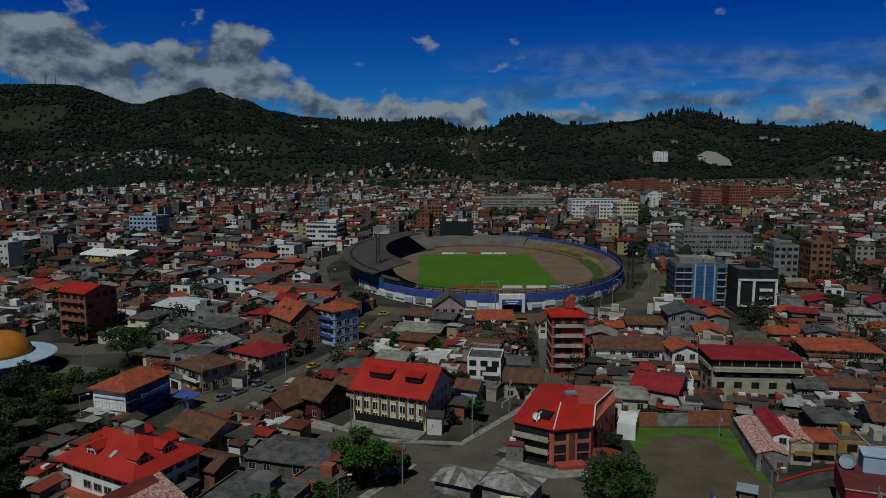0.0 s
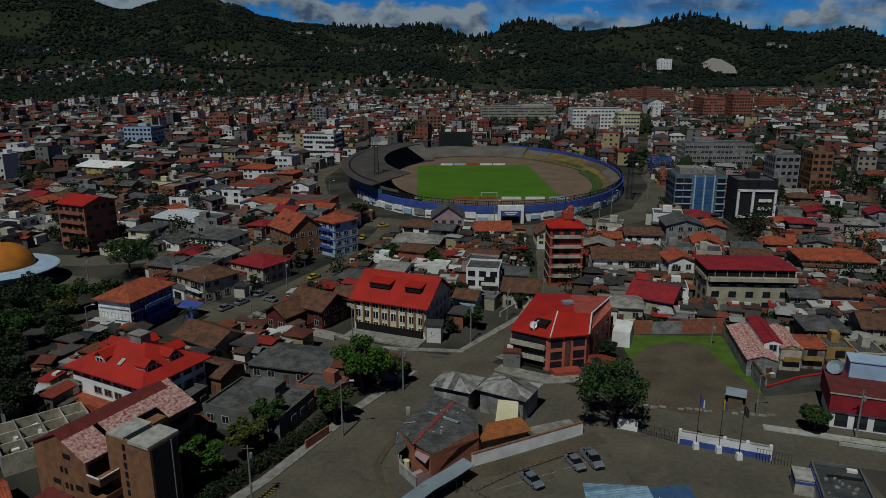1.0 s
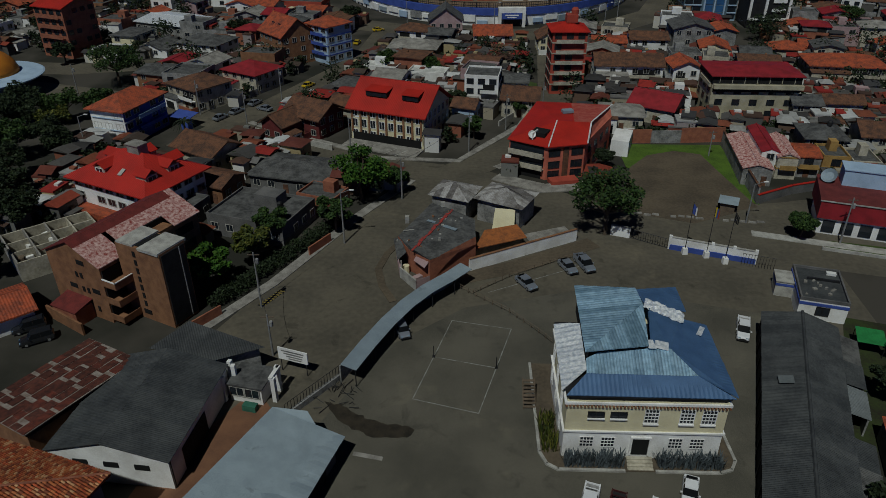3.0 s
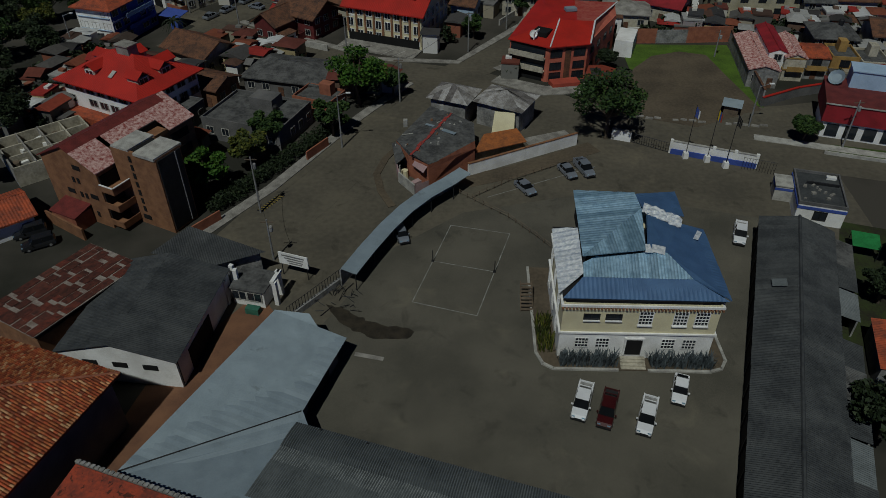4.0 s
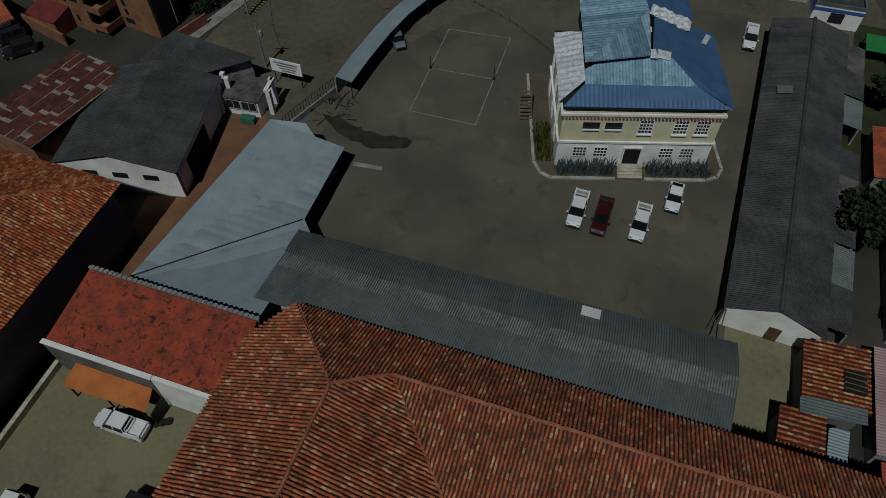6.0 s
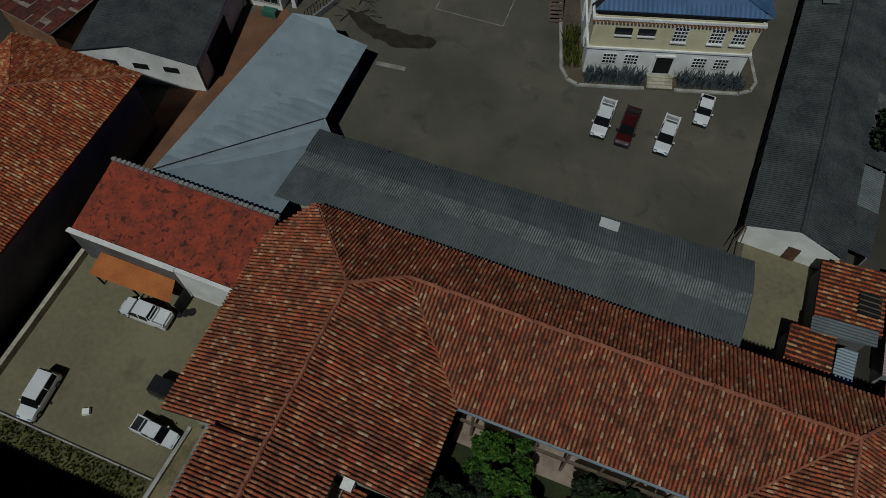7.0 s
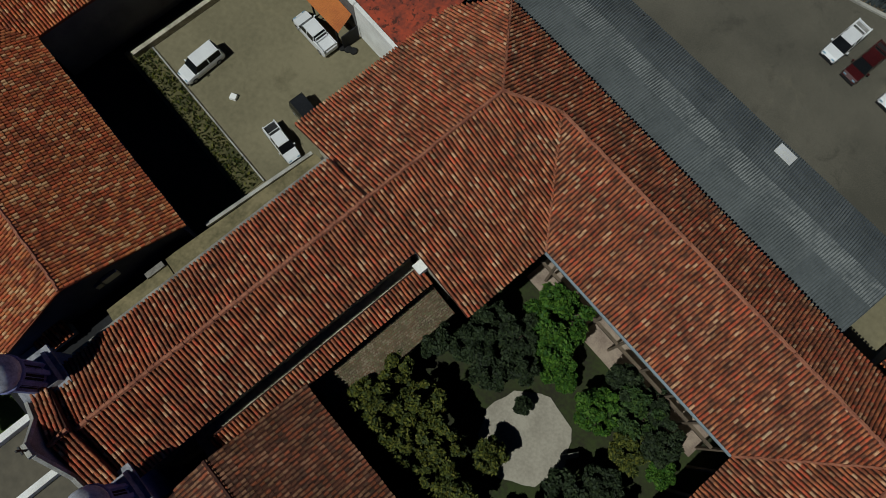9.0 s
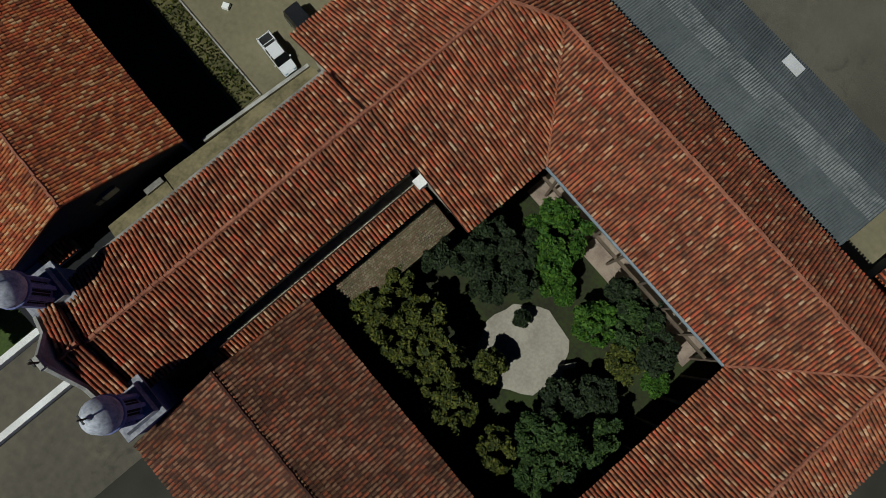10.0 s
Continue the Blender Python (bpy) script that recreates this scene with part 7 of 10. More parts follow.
for x in (-5.5, -3.0):
    put("window", SLIT, villa, pose(x, -0.02, 6.35))
    part("window_sill", Shape().box(x, -0.15, 6.15, 1.9, 0.3, 0.12), M_WHITE, villa)
for x in (0.6, 4.5, 6.9):
    put("window", GRID_TALL, villa, pose(x, -0.02, 5.7))
    part("window_sill", Shape().box(x, -0.15, 5.5, 1.7, 0.3, 0.14), M_WHITE, villa)
for x in (-6.2, -3.8, 3.8, 6.2):
    put("window", GRID_LOW, villa, pose(x, -0.02, 1.9))
for y in (3, 7, 11):
    put("window", GRID_TALL, villa, pose(-8.9, y, 5.3, 0, 0, -90))
    put("window", GRID_LOW, villa, pose(-8.9, y, 1.9, 0, 0, -90))
part("doorway", Shape().box(-0.1, -0.03, 0.75, 1.9, 0.1, 2.5), M_DARK, villa, "open dark doorway")
part("door_frame", Shape().box(-1.15, -0.1, 0.75, 0.2, 0.3, 2.6).box(0.95, -0.1, 0.75, 0.2, 0.3, 2.6).box(-0.1, -0.1, 3.3, 2.3, 0.3, 0.18), M_WHITE, villa)
for i in range(4):
    part("stair_step", Shape().box(-0.1, -0.55 - 0.38 * i, 0, 2.9, 0.4, 0.74 - 0.17 * i), M_BEIGE, villa)
# roof: blue lower slopes, silver patches, raised silver roof
part("eave", Shape().box(0, 6.75, 9.1, 17.9, 13.5, 0.24), M_IRON, villa, "dark timber eave")
# added black filler: its colour is the shade under the eave
part("attic_wall", Shape().box(0, 6.6, 8.5, 17.2, 13.0, 0.62), M_DARK, villa, "black block painting the shade under the eave")
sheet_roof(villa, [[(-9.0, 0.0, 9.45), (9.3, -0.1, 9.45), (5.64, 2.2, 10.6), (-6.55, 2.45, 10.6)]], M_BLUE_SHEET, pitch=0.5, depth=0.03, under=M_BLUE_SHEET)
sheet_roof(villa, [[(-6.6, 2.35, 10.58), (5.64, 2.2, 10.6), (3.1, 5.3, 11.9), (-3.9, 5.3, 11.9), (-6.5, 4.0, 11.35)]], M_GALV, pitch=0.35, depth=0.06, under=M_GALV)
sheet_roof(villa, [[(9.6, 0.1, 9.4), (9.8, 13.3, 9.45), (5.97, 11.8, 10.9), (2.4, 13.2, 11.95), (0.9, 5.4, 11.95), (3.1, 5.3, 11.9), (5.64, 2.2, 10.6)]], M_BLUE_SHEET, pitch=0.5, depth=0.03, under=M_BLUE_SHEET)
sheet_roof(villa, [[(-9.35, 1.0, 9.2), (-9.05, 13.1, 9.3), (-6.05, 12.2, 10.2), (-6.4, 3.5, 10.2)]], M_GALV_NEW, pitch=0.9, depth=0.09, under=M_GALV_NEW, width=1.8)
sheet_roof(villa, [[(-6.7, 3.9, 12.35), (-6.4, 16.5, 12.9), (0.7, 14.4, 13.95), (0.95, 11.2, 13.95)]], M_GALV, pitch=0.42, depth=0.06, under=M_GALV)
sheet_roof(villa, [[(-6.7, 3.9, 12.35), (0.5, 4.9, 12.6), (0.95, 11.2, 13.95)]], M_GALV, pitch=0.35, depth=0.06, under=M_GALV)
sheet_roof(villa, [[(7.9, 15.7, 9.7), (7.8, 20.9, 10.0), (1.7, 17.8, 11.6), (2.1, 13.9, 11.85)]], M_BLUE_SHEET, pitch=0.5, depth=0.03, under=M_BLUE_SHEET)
# added black prism, painted as the shade below the raised sheets
part("clerestory", Shape().prism([(-6.2, 4.6), (0.2, 5.2), (0.6, 13.9), (-6.0, 15.8)], 9.3, 12.3), M_DARK, villa, "black block painting the shade below the raised roof")
part("rear_wall", Shape().box(3.4, 16.0, 0, 8.0, 6.4, 9.3), M_CREAM, villa)
v_, f_ = [], []                                 # one long crumpled sheet
for i in range(15):
    for j in range(6):
        v_.append((-2.5 + i * 0.36, -1.15 + j * 0.46, 0.10 * math.sin(i * 2.3 + j * 0.9) + 0.08 * math.sin(j * 3.1 + i)))
for i in range(14):
    f_ += [(i * 6 + j, i * 6 + 6 + j, i * 6 + 7 + j, i * 6 + 1 + j) for j in range(5)]
part("crumpled_sheet", Shape().add(v_, f_), M_GALV_NEW, villa, "crumpled bright silver roof sheet").matrix_basis = pose(4.3, 13.3, 11.55, 0, 13, -20)
for x, y, z, a, w_, l_ in ((0.9, 5.6, 12.25, 5, 0.9, 1.5), (2.2, 5.7, 12.05, -14, 1.5, 1.4), (8.4, 11.1, 10.12, 62, 2.2, 0.6)):
    q = part("loose_sheet", Shape().slab([(-w_ / 2, -l_ / 2, 0), (w_ / 2, -l_ / 2, 0.05), (w_ / 2, l_ / 2, 0.12), (-w_ / 2, l_ / 2, 0.02)], 0.05), M_GALV_NEW, villa, "loose bent silver roof sheet")
    q.matrix_basis = pose(x, y, z, 0, 8, a)
rng5 = random.Random(5)


def blades(box, count, h, mat, parent, name, label):
    """Upright strappy leaves in a bed."""
    x0, x1, y0, y1 = box
    v, f = [], []
    for _ in range(count):
        x, y = rng5.uniform(x0, x1), rng5.uniform(y0, y1)
        a, hh, w = rng5.uniform(0, 6.28), h * rng5.uniform(0.6, 1.15), 0.07
        lean = rng5.uniform(0.1, 0.5) * hh
        dx, dy = math.cos(a), math.sin(a)
        n = len(v)
        v += [(x - dy * w, y + dx * w, 0.1), (x + dy * w, y - dx * w, 0.1), (x + dx * lean * 0.5 + dy * w, y + dy * lean * 0.5 - dx * w, hh * 0.7), (x + dx * lean * 0.5 - dy * w, y + dy * lean * 0.5 + dx * w, hh * 0.7), (x + dx * lean, y + dy * lean, hh)]
        f += [(n, n + 1, n + 2, n + 3), (n + 3, n + 2, n + 4)]
    return part(name, Shape().add(v, f), mat, parent, label, kind="stuff")


hedge = thing("agave_hedge", villa.matrix_basis.copy(), "dark blue-grey strappy plants along the house front", "hedge")
M_AGAVE = pmat("agave_leaf", (0.10, 0.12, 0.13), (0.04, 0.05, 0.055), 1.5, 0.7)
blades((-8.6, -2.0, -1.7, -0.3), 420, 1.9, M_AGAVE, hedge, "leaves", "blue-grey strappy leaves")
blades((1.8, 9.2, -1.7, -0.3), 460, 1.9, M_AGAVE, hedge, "leaves", "blue-grey strappy leaves")
blades((-11.0, -9.2, 0.5, 6.5), 260, 1.7, M_LEAF[2], hedge, "leaves", "yellow-green shrubs")
pergola = thing("side_stair", pose(11.0, 66.0, 0, 0, 0, -2.3), "dark wooden outside stair beside the house", "stair")
for i in range(8):
    part("stair_step", Shape().box(0, i * 0.42, 0.2 + 0.25 * i, 1.5, 0.36, 0.1), M_WOODP, pergola)
for x in (-0.75, 0.75):
    part("stringer", Shape().rod((x, -0.2, 0.05), (x, 3.2, 2.2), 0.08, 0.08, 4), M_WOODP, pergola)

# ---------------------------------------------------------------- yard fittings
court = [(1.6, 84.6), (10.2, 82.4), (4.6, 65.1), (-3.7, 67.8)]


def line_mark(p, q, w=0.12):
    a = math.degrees(math.atan2(q[1] - p[1], q[0] - p[0]))
    return Shape().box(0, 0, 0.03, math.hypot(q[0] - p[0], q[1] - p[1]), w, 0.012), pose((p[0] + q[0]) / 2, (p[1] + q[1]) / 2, 0, 0, 0, a)


lines = thing("court_lines", Matrix(), "worn white sports court lines on the asphalt", "marking", kind="structure")
mid1, mid2 = ((court[0][0] + court[3][0]) / 2, (court[0][1] + court[3][1]) / 2), ((court[1][0] + court[2][0]) / 2, (court[1][1] + court[2][1]) / 2)
for p, q in [*zip(court, court[1:] + court[:1]), (mid1, mid2), ((7.5, 92), (26, 101))]:
    s_, m_ = line_mark(p, q)
    ob = part("line", s_, M_LINE, lines)
    ob.matrix_basis = m_
for p in (mid1, mid2):
    single("net_post", Shape().rod((0, 0, 0), (0, 0, 1.9), 0.06).box(0, 0, 0, 0.4, 0.4, 0.1), M_IRON, pose(p[0], p[1], 0.03), "dark steel court net post", "post", "net posts")
rng_w = random.Random(21)
wet_edge = [Vector(q) for q in ((-14.8, 67.4), (-13.6, 65.2), (-12.1, 63.7), (-10.2, 62.2), (-8.3, 61.3), (-5.9, 60.9), (-4.0, 61.3), (-3.5, 62.2), (-4.2, 63.1), (-6.6, 63.3), (-9.3, 64.5), (-10.9, 65.2), (-12.3, 66.7), (-13.5, 67.0))]
wet_edge = [a_.lerp(b_, k) + Vector((rng_w.uniform(-0.22, 0.22), rng_w.uniform(-0.22, 0.22))) for a_, b_ in zip(wet_edge, wet_edge[1:] + wet_edge[:1]) for k in (0.0, 0.33, 0.67)]
wet = Shape().prism([tuple(q) for q in wet_edge], 0.0, 0.038)
single("wet_patch", wet, M_WET, None, "dark wet patch on the yard", "stain", kind="structure")
single("concrete_slab", Shape().box(0, 0, 0.03, 3.6, 0.6, 0.05), M_CONC, pose(-8.6, 58.2, 0, 0, 0, -14), "narrow pale concrete slab in the yard", "slab")

canopy = thing("walkway_canopy", Matrix(), "curved covered walkway with pale sheet roof along the wall", "canopy")
WAY = [(-12.0, 70.6), (-9.9, 75.5), (-7.5, 80.5), (-4.9, 85.0), (-2.0, 88.8), (1.4, 92.2), (4.0, 95.2)]
for (ax, ay), (bx, by) in zip(WAY, WAY[1:]):
    t = Vector((bx - ax, by - ay, 0)).normalized()
    n = Vector((-t.y, t.x, 0))
    A, B = Vector((ax, ay, 0)) - t * 0.05, Vector((bx, by, 0)) + t * 0.05
    part("roof_panel", Shape().slab([A - n * 1.15 + Vector((0, 0, 2.85)), B - n * 1.15 + Vector((0, 0, 2.85)), B + n * 1.15 + Vector((0, 0, 3.1)), A + n * 1.15 + Vector((0, 0, 3.1))], 0.1), M_ZINC, canopy)
    part("back_wall", Shape().prism([(A + n * 1.2).to_2d(), (B + n * 1.2).to_2d(), (B + n * 1.4).to_2d(), (A + n * 1.4).to_2d()], 0, 2.75), M_GREY, canopy)
    p = A - n * 1.0
    part("post", Shape().rod((p.x, p.y, 0), (p.x, p.y, 2.85), 0.07), M_IRON, canopy)


def wall_run(name, pts, h, thick, mat, label, cap=None):
    t = thing(name, Matrix(), label, "wall")
    for (ax, ay), (bx, by) in zip(pts, pts[1:]):
        a = math.degrees(math.atan2(by - ay, bx - ax))
        ln = math.hypot(bx - ax, by - ay)
        part("wall_section", Shape().box((ax + bx) / 2, (ay + by) / 2, -0.1, ln + thick * 0.4, thick, h + 0.1, a), mat, t)
        if cap:
            part("coping", Shape().box((ax + bx) / 2, (ay + by) / 2, h, ln + thick * 0.5, thick + 0.14, 0.12, a), cap, t)
    return t


wall_run("white_yard_wall", [(4.7, 98.4), (14.4, 103.4), (23.9, 108.3)], 2.3, 0.3, M_WHITE, "white painted yard wall with brick coping", M_BRICK_BR)
wall_run("white_gate_wall", [(30.6, 110.4), (33.6, 109.2)], 2.0, 0.4, M_WHITE, "short white gate wall", M_CONC)
bw = wall_run("blue_white_wall", [(39.7, 105.4), (52.5, 100.2)], 2.3, 0.3, M_WHITE, "white yard wall with blue base", M_KERB)
part("blue_base", Shape().box(46.1, 102.63, 0, 13.9, 0.4, 0.95, -22.1), M_BLUE_WALL, bw, "blue painted base")
for x, y in ((39.7, 105.4), (46.1, 102.8), (49.3, 101.5), (52.5, 100.2)):
    part("pillar", Shape().box(x, y, 0, 0.5, 0.5, 2.6, -22), M_WHITE, bw)
gatey = thing("yard_gate", Matrix(), "dark iron bar gate in the yard wall", "gate")
for i in range(16):
    k = i / 15
    part("gate_bar", Shape().rod((33.9 + 5.4 * k, 109.0 - 3.5 * k, 0.1), (33.9 + 5.4 * k, 109.0 - 3.5 * k, 1.8), 0.03, n=4), M_IRON, gatey)
part("gate_rail", Shape().rod((33.8, 109.1, 1.8), (39.5, 105.4, 1.8), 0.05, n=4), M_IRON, gatey)
part("gate_rail", Shape().rod((33.8, 109.1, 0.15), (39.5, 105.4, 0.15), 0.05, n=4), M_IRON, gatey)
screen = thing("iron_screen", Matrix(), "dark iron railing screen by the wall", "railing")
for i in range(12):
    part("bar", Shape().rod((50.2 + i * 0.42, 99.9 - i * 0.17, 0), (50.2 + i * 0.42, 99.9 - i * 0.17, 2.2), 0.03, n=4), M_IRON, screen)
part("rail", Shape().rod((50.1, 99.95, 2.2), (55, 98, 2.2), 0.04, n=4), M_IRON, screen)
M_FLAG_Y = pmat("flag_yellow", (0.75, 0.55, 0.03), (0.6, 0.42, 0.03), 2, 0.8)
for i, (x, y) in enumerate(((41.8, 103.6), (45.1, 102.4), (47.6, 100.4))):
    t = thing("flagpole", pose(x, y, 0), ("tall flagpole with limp blue flag", "tall flagpole with yellow, blue and red flag", "tall flagpole with dark limp flag")[i], "flagpole", "flagpoles")
    part("plinth", Shape().box(0, 0, 0, 0.9, 0.9, 1.1, tip=0.85), M_WHITE, t)
    part("pole", Shape().rod((0, 0, 1.0), (0, 0, 9.9), 0.07, 0.04), M_IRON, t)
    for k, mt in enumerate(((M_BLUE_WALL, M_BLUE_WALL, M_WHITE), (M_FLAG_Y, M_BLUE_WALL, M_RED_WALL), (M_IRON, M_IRON, M_IRON))[i]):
        part("flag_stripe", Shape().add([(0.05 + k * 0.26, 0, 9.6 - k * 0.35), (0.33 + k * 0.26, 0.12, 9.3 - k * 0.35), (0.3 + k * 0.26, 0.05, 7.6 - k * 0.2), (0.03 + k * 0.26, -0.06, 7.8 - k * 0.2)], ((0, 1, 2, 3),)), mt, t)

GM = pose(57.3, 88.6, 0, 0, 0, -17)
guard = thing("guard_building", GM, "white flat-roofed service building with dark band and cluttered roof", "building")
part("wall", Shape().box(0, 0, 0, 6.6, 9.5, 3.2), M_WHITE, guard)
part("band", Shape().box(0, 0, 2.5, 6.75, 9.65, 0.45), M_BLUE_WALL, guard, "dark blue painted band")
part("roof", Shape().box(0, 0, 3.2, 6.3, 9.2, 0.1), M_FIBRE_DK, guard)
part("parapet", Shape().box(0, -4.65, 3.2, 6.7, 0.25, 0.5).box(0, 4.65, 3.2, 6.7, 0.25, 0.5).box(-3.2, 0, 3.2, 0.25, 9.1, 0.5).box(3.2, 0, 3.2, 0.25, 9.1, 0.5), M_SHADE_WALL, guard)
part("annex", Shape().box(-4.6, 2.2, 0, 2.6, 3.4, 2.6).box(-4.6, 2.2, 2.6, 2.8, 3.6, 0.15), M_KERB, guard)
part("annex_band", Shape().box(-4.6, 2.2, 1.9, 2.7, 3.5, 0.4), M_BLUE_WALL, guard)
part("roof_tray", Shape().box(2.0, 3.6, 3.3, 1.4, 0.7, 0.4), M_WHITE, guard)
part("roof_beam", Shape().box(0.6, 1.4, 3.3, 4.6, 0.3, 0.35), M_IRON, guard)
for i in range(9):
    part("rubble", Shape().box(rng5.uniform(-2.4, 2.4), rng5.uniform(-3.5, 1), 3.3, rng5.uniform(0.3, 0.9), rng5.uniform(0.2, 0.6), rng5.uniform(0.1, 0.35), rng5.uniform(0, 90)), M_CONC, guard)
put("window", WIN_DARK, guard, pose(0, -4.77, 1.0))

hut = thing("gatehouse", pose(-24.2, 69.2, 0, 0, 0, -14), "small white gatehouse with glazed front", "gatehouse")
part("wall", Shape().box(0, 0, 0, 4.4, 3.8, 2.7), M_WHITE, hut)
part("roof", Shape().box(0, 0, 2.7, 5.0, 4.4, 0.18), M_GREY_ROOF, hut)
for x in (-1.2, 0.9):
    put("window", WIN_WIDE, hut, pose(x, -1.93, 1.0))
for x, y, h in ((-3.2, 0.6, 4.2), (-2.9, -2.2, 3.8), (3.0, 1.2, 4.0), (3.4, -0.8, 3.8)):
    part("pillar", Shape().box(x, y, 0, 0.55, 0.55, h), M_WHITE, hut)
part("lintel", Shape().box(3.2, 0.2, 3.6, 0.5, 2.6, 0.4), M_WHITE, hut)
part("green_box", Shape().box(1.0, -3.0, 0, 1.8, 0.9, 0.9), pmat("green_paint", (0.05, 0.16, 0.11), (0.03, 0.1, 0.07), 1, 0.6), hut)
sign = thing("billboard", pose(-19.6, 73.0, 0, 0, 0, -20), "white roadside sign board on steel legs", "sign")
part("panel", Shape().box(0, 0, 2.0, 4.4, 0.15, 1.9), M_WHITE, sign)
for i, z in enumerate((3.4, 3.0, 2.6, 2.25)):
    part("writing", Shape().box(0.1 * i, -0.09, z, 3.4 - 0.5 * i, 0.03, 0.18), M_GREY, sign, "unreadable grey lettering")
for x in (-1.9, 1.9):
    part("leg", Shape().rod((x, 0, 0), (x, 0, 3.8), 0.07), M_IRON, sign)
rail = thing("street_railing", Matrix(), "dark iron railing on a low wall along the street", "railing")
R0, R1 = (-19.2, 64.4), (-13.2, 72.0)
part("low_wall", Shape().box((R0[0] + R1[0]) / 2, (R0[1] + R1[1]) / 2, 0, 9.8, 0.4, 0.9, 51.7), M_GREY, rail)
for i in range(20):
    k = i / 19
    x, y = R0[0] + (R1[0] - R0[0]) * k, R0[1] + (R1[1] - R0[1]) * k
    part("bar", Shape().rod((x, y, 0.8), (x, y, 2.3), 0.04, n=4), M_IRON, rail)
part("top_rail", Shape().rod((*R0, 2.3), (*R1, 2.3), 0.05, n=4), M_IRON, rail)
junk = thing("scrap_heap", pose(-14.6, 68.6, 0.03), "tangle of dark scrap pipes and hoses", "scrap")
for i in range(26):
    a, b = rng5.uniform(0, 6.28), rng5.uniform(0.6, 2.2)
    x, y = rng5.uniform(-1.4, 3.4), rng5.uniform(-2.4, 2.0)
    part("pipe", Shape().rod((x, y, 0.06), (x + b * math.cos(a), y + b * math.sin(a), rng5.uniform(0.1, 0.7)), 0.05, n=4), M_IRON, junk)


def posts_and_wire(name, pts, h, label, gap=1.6, rails=(0.95,)):
    t = thing(name, Matrix(), label, "fence")
    for (ax, ay), (bx, by) in zip(pts, pts[1:]):
        n = max(1, round(math.hypot(bx - ax, by - ay) / gap))
        for i in range(n):
            x, y = ax + (bx - ax) * i / n, ay + (by - ay) * i / n
            part("post", Shape().rod((x, y, 0), (x + rng5.uniform(-.08, .08), y, h * rng5.uniform(0.9, 1.05)), 0.06, 0.05, 5), M_WOODP, t)
        for r in rails:
            part("rail", Shape().rod((ax, ay, h * r), (bx, by, h * r), 0.04, n=4), M_WOODP, t)


posts_and_wire("chain_fence", [(2.0, 94.0), (5.4, 90.8), (10.3, 86.3), (14.0, 81.4), (15.7, 78.8)], 1.0, "low dark post and rail fence across the yard", rails=(0.9, 0.5))
posts_and_wire("chain_fence", [(5.0, 91.6), (11.1, 96.3), (19.8, 101.2), (24, 103)], 0.9, "low dark post and rail fence by the cars", rails=(0.9, 0.5))
strip("verge", [(4, 96.5), (11.8, 99.3), (20.5, 103.9), (27, 107.5)], 3.6, 0.06, M_SOIL, "bare earth verge below the wall", "verge")

# ---------------------------------------------------------------- parking yard
bed = thing("planting_bed", CM, "narrow planting bed with low shrubs and pale edging", "bed")
part("soil", Shape().box(-36.8, 0.35, 0, 18.4, 2.1, 0.12), pmat("dry_bed_soil", (0.13, 0.115, 0.05), (0.06, 0.06, 0.026), 0.5, 0.95, fine=3), bed)
part("edging", Shape().box(-36.8, 1.5, 0, 18.6, 0.14, 0.2), M_KERB, bed)
blades((-45.8, -27.8, -0.6, 1.3), 900, 0.5, M_LEAF[2], bed, "leaves", "low yellow-green shrubs")
lw = thing("yard_low_wall", CM, "low pale wall along the parking yard", "wall")
part("wall_section", Shape().box(-45.9, 8.8, 0, 0.45, 18.4, 0.8), M_BEIGE, lw)
rubble = single("rubble_block", Shape().box(0, 0, 0, 0.7, 0.6, 0.35, tip=0.9), M_WHITE, CM @ pose(-36.2, 4.4, 0.03, 0, 0, 30), "white rubble block on the yard", "block")
for i in range(3):
    single("tyre", Shape().lathe([(0.2, 0), (0.36, 0.02), (0.38, 0.12), (0.36, 0.22), (0.2, 0.24)], 14), M_TYRE, CM @ pose(-33.6 + i * 0.5, 15.6 + 0.3 * i, 0.03), "old black tyre on the ground", "tyre", "old tyres")
ledge = thing("church_side_ledge", CM, "mossy brown lean-to ledge beside the church", "ledge")
M_LEDGE = pmat("mossy_earthen_ledge", (0.24, 0.20, 0.11), (0.12, 0.105, 0.055), 0.6, 0.95, fine=3, bump=0.4)
part("slab", Shape().slab([(-24.4, -14.9, 5.8), (-24.4, -9.0, 5.8), (-22.0, -9.0, 6.6), (-22.0, -14.9, 6.6)], 0.3), M_LEDGE, ledge)
part("slab", Shape().slab([(-24.9, -8.9, 5.7), (-24.2, 6.2, 5.7), (-22.0, 6.2, 6.6), (-22.0, -8.9, 6.6)], 0.3), M_LEDGE, ledge)
part("coping_block", Shape().box(-24.5, -10.0, 5.8, 0.5, 1.7, 0.35), M_CONC, ledge, "grey concrete block on the ledge")
part("coping_rail", Shape().slab([(-25.1, -4.6, 6.0), (-24.5, 6.0, 6.0), (-24.2, 6.0, 6.0), (-24.8, -4.6, 6.0)], 0.35), M_KERB, ledge, "pale weathered coping")
part("wall", Shape().box(-23, -4, 0, 1.8, 20, 5.4), M_BEIGE, ledge)

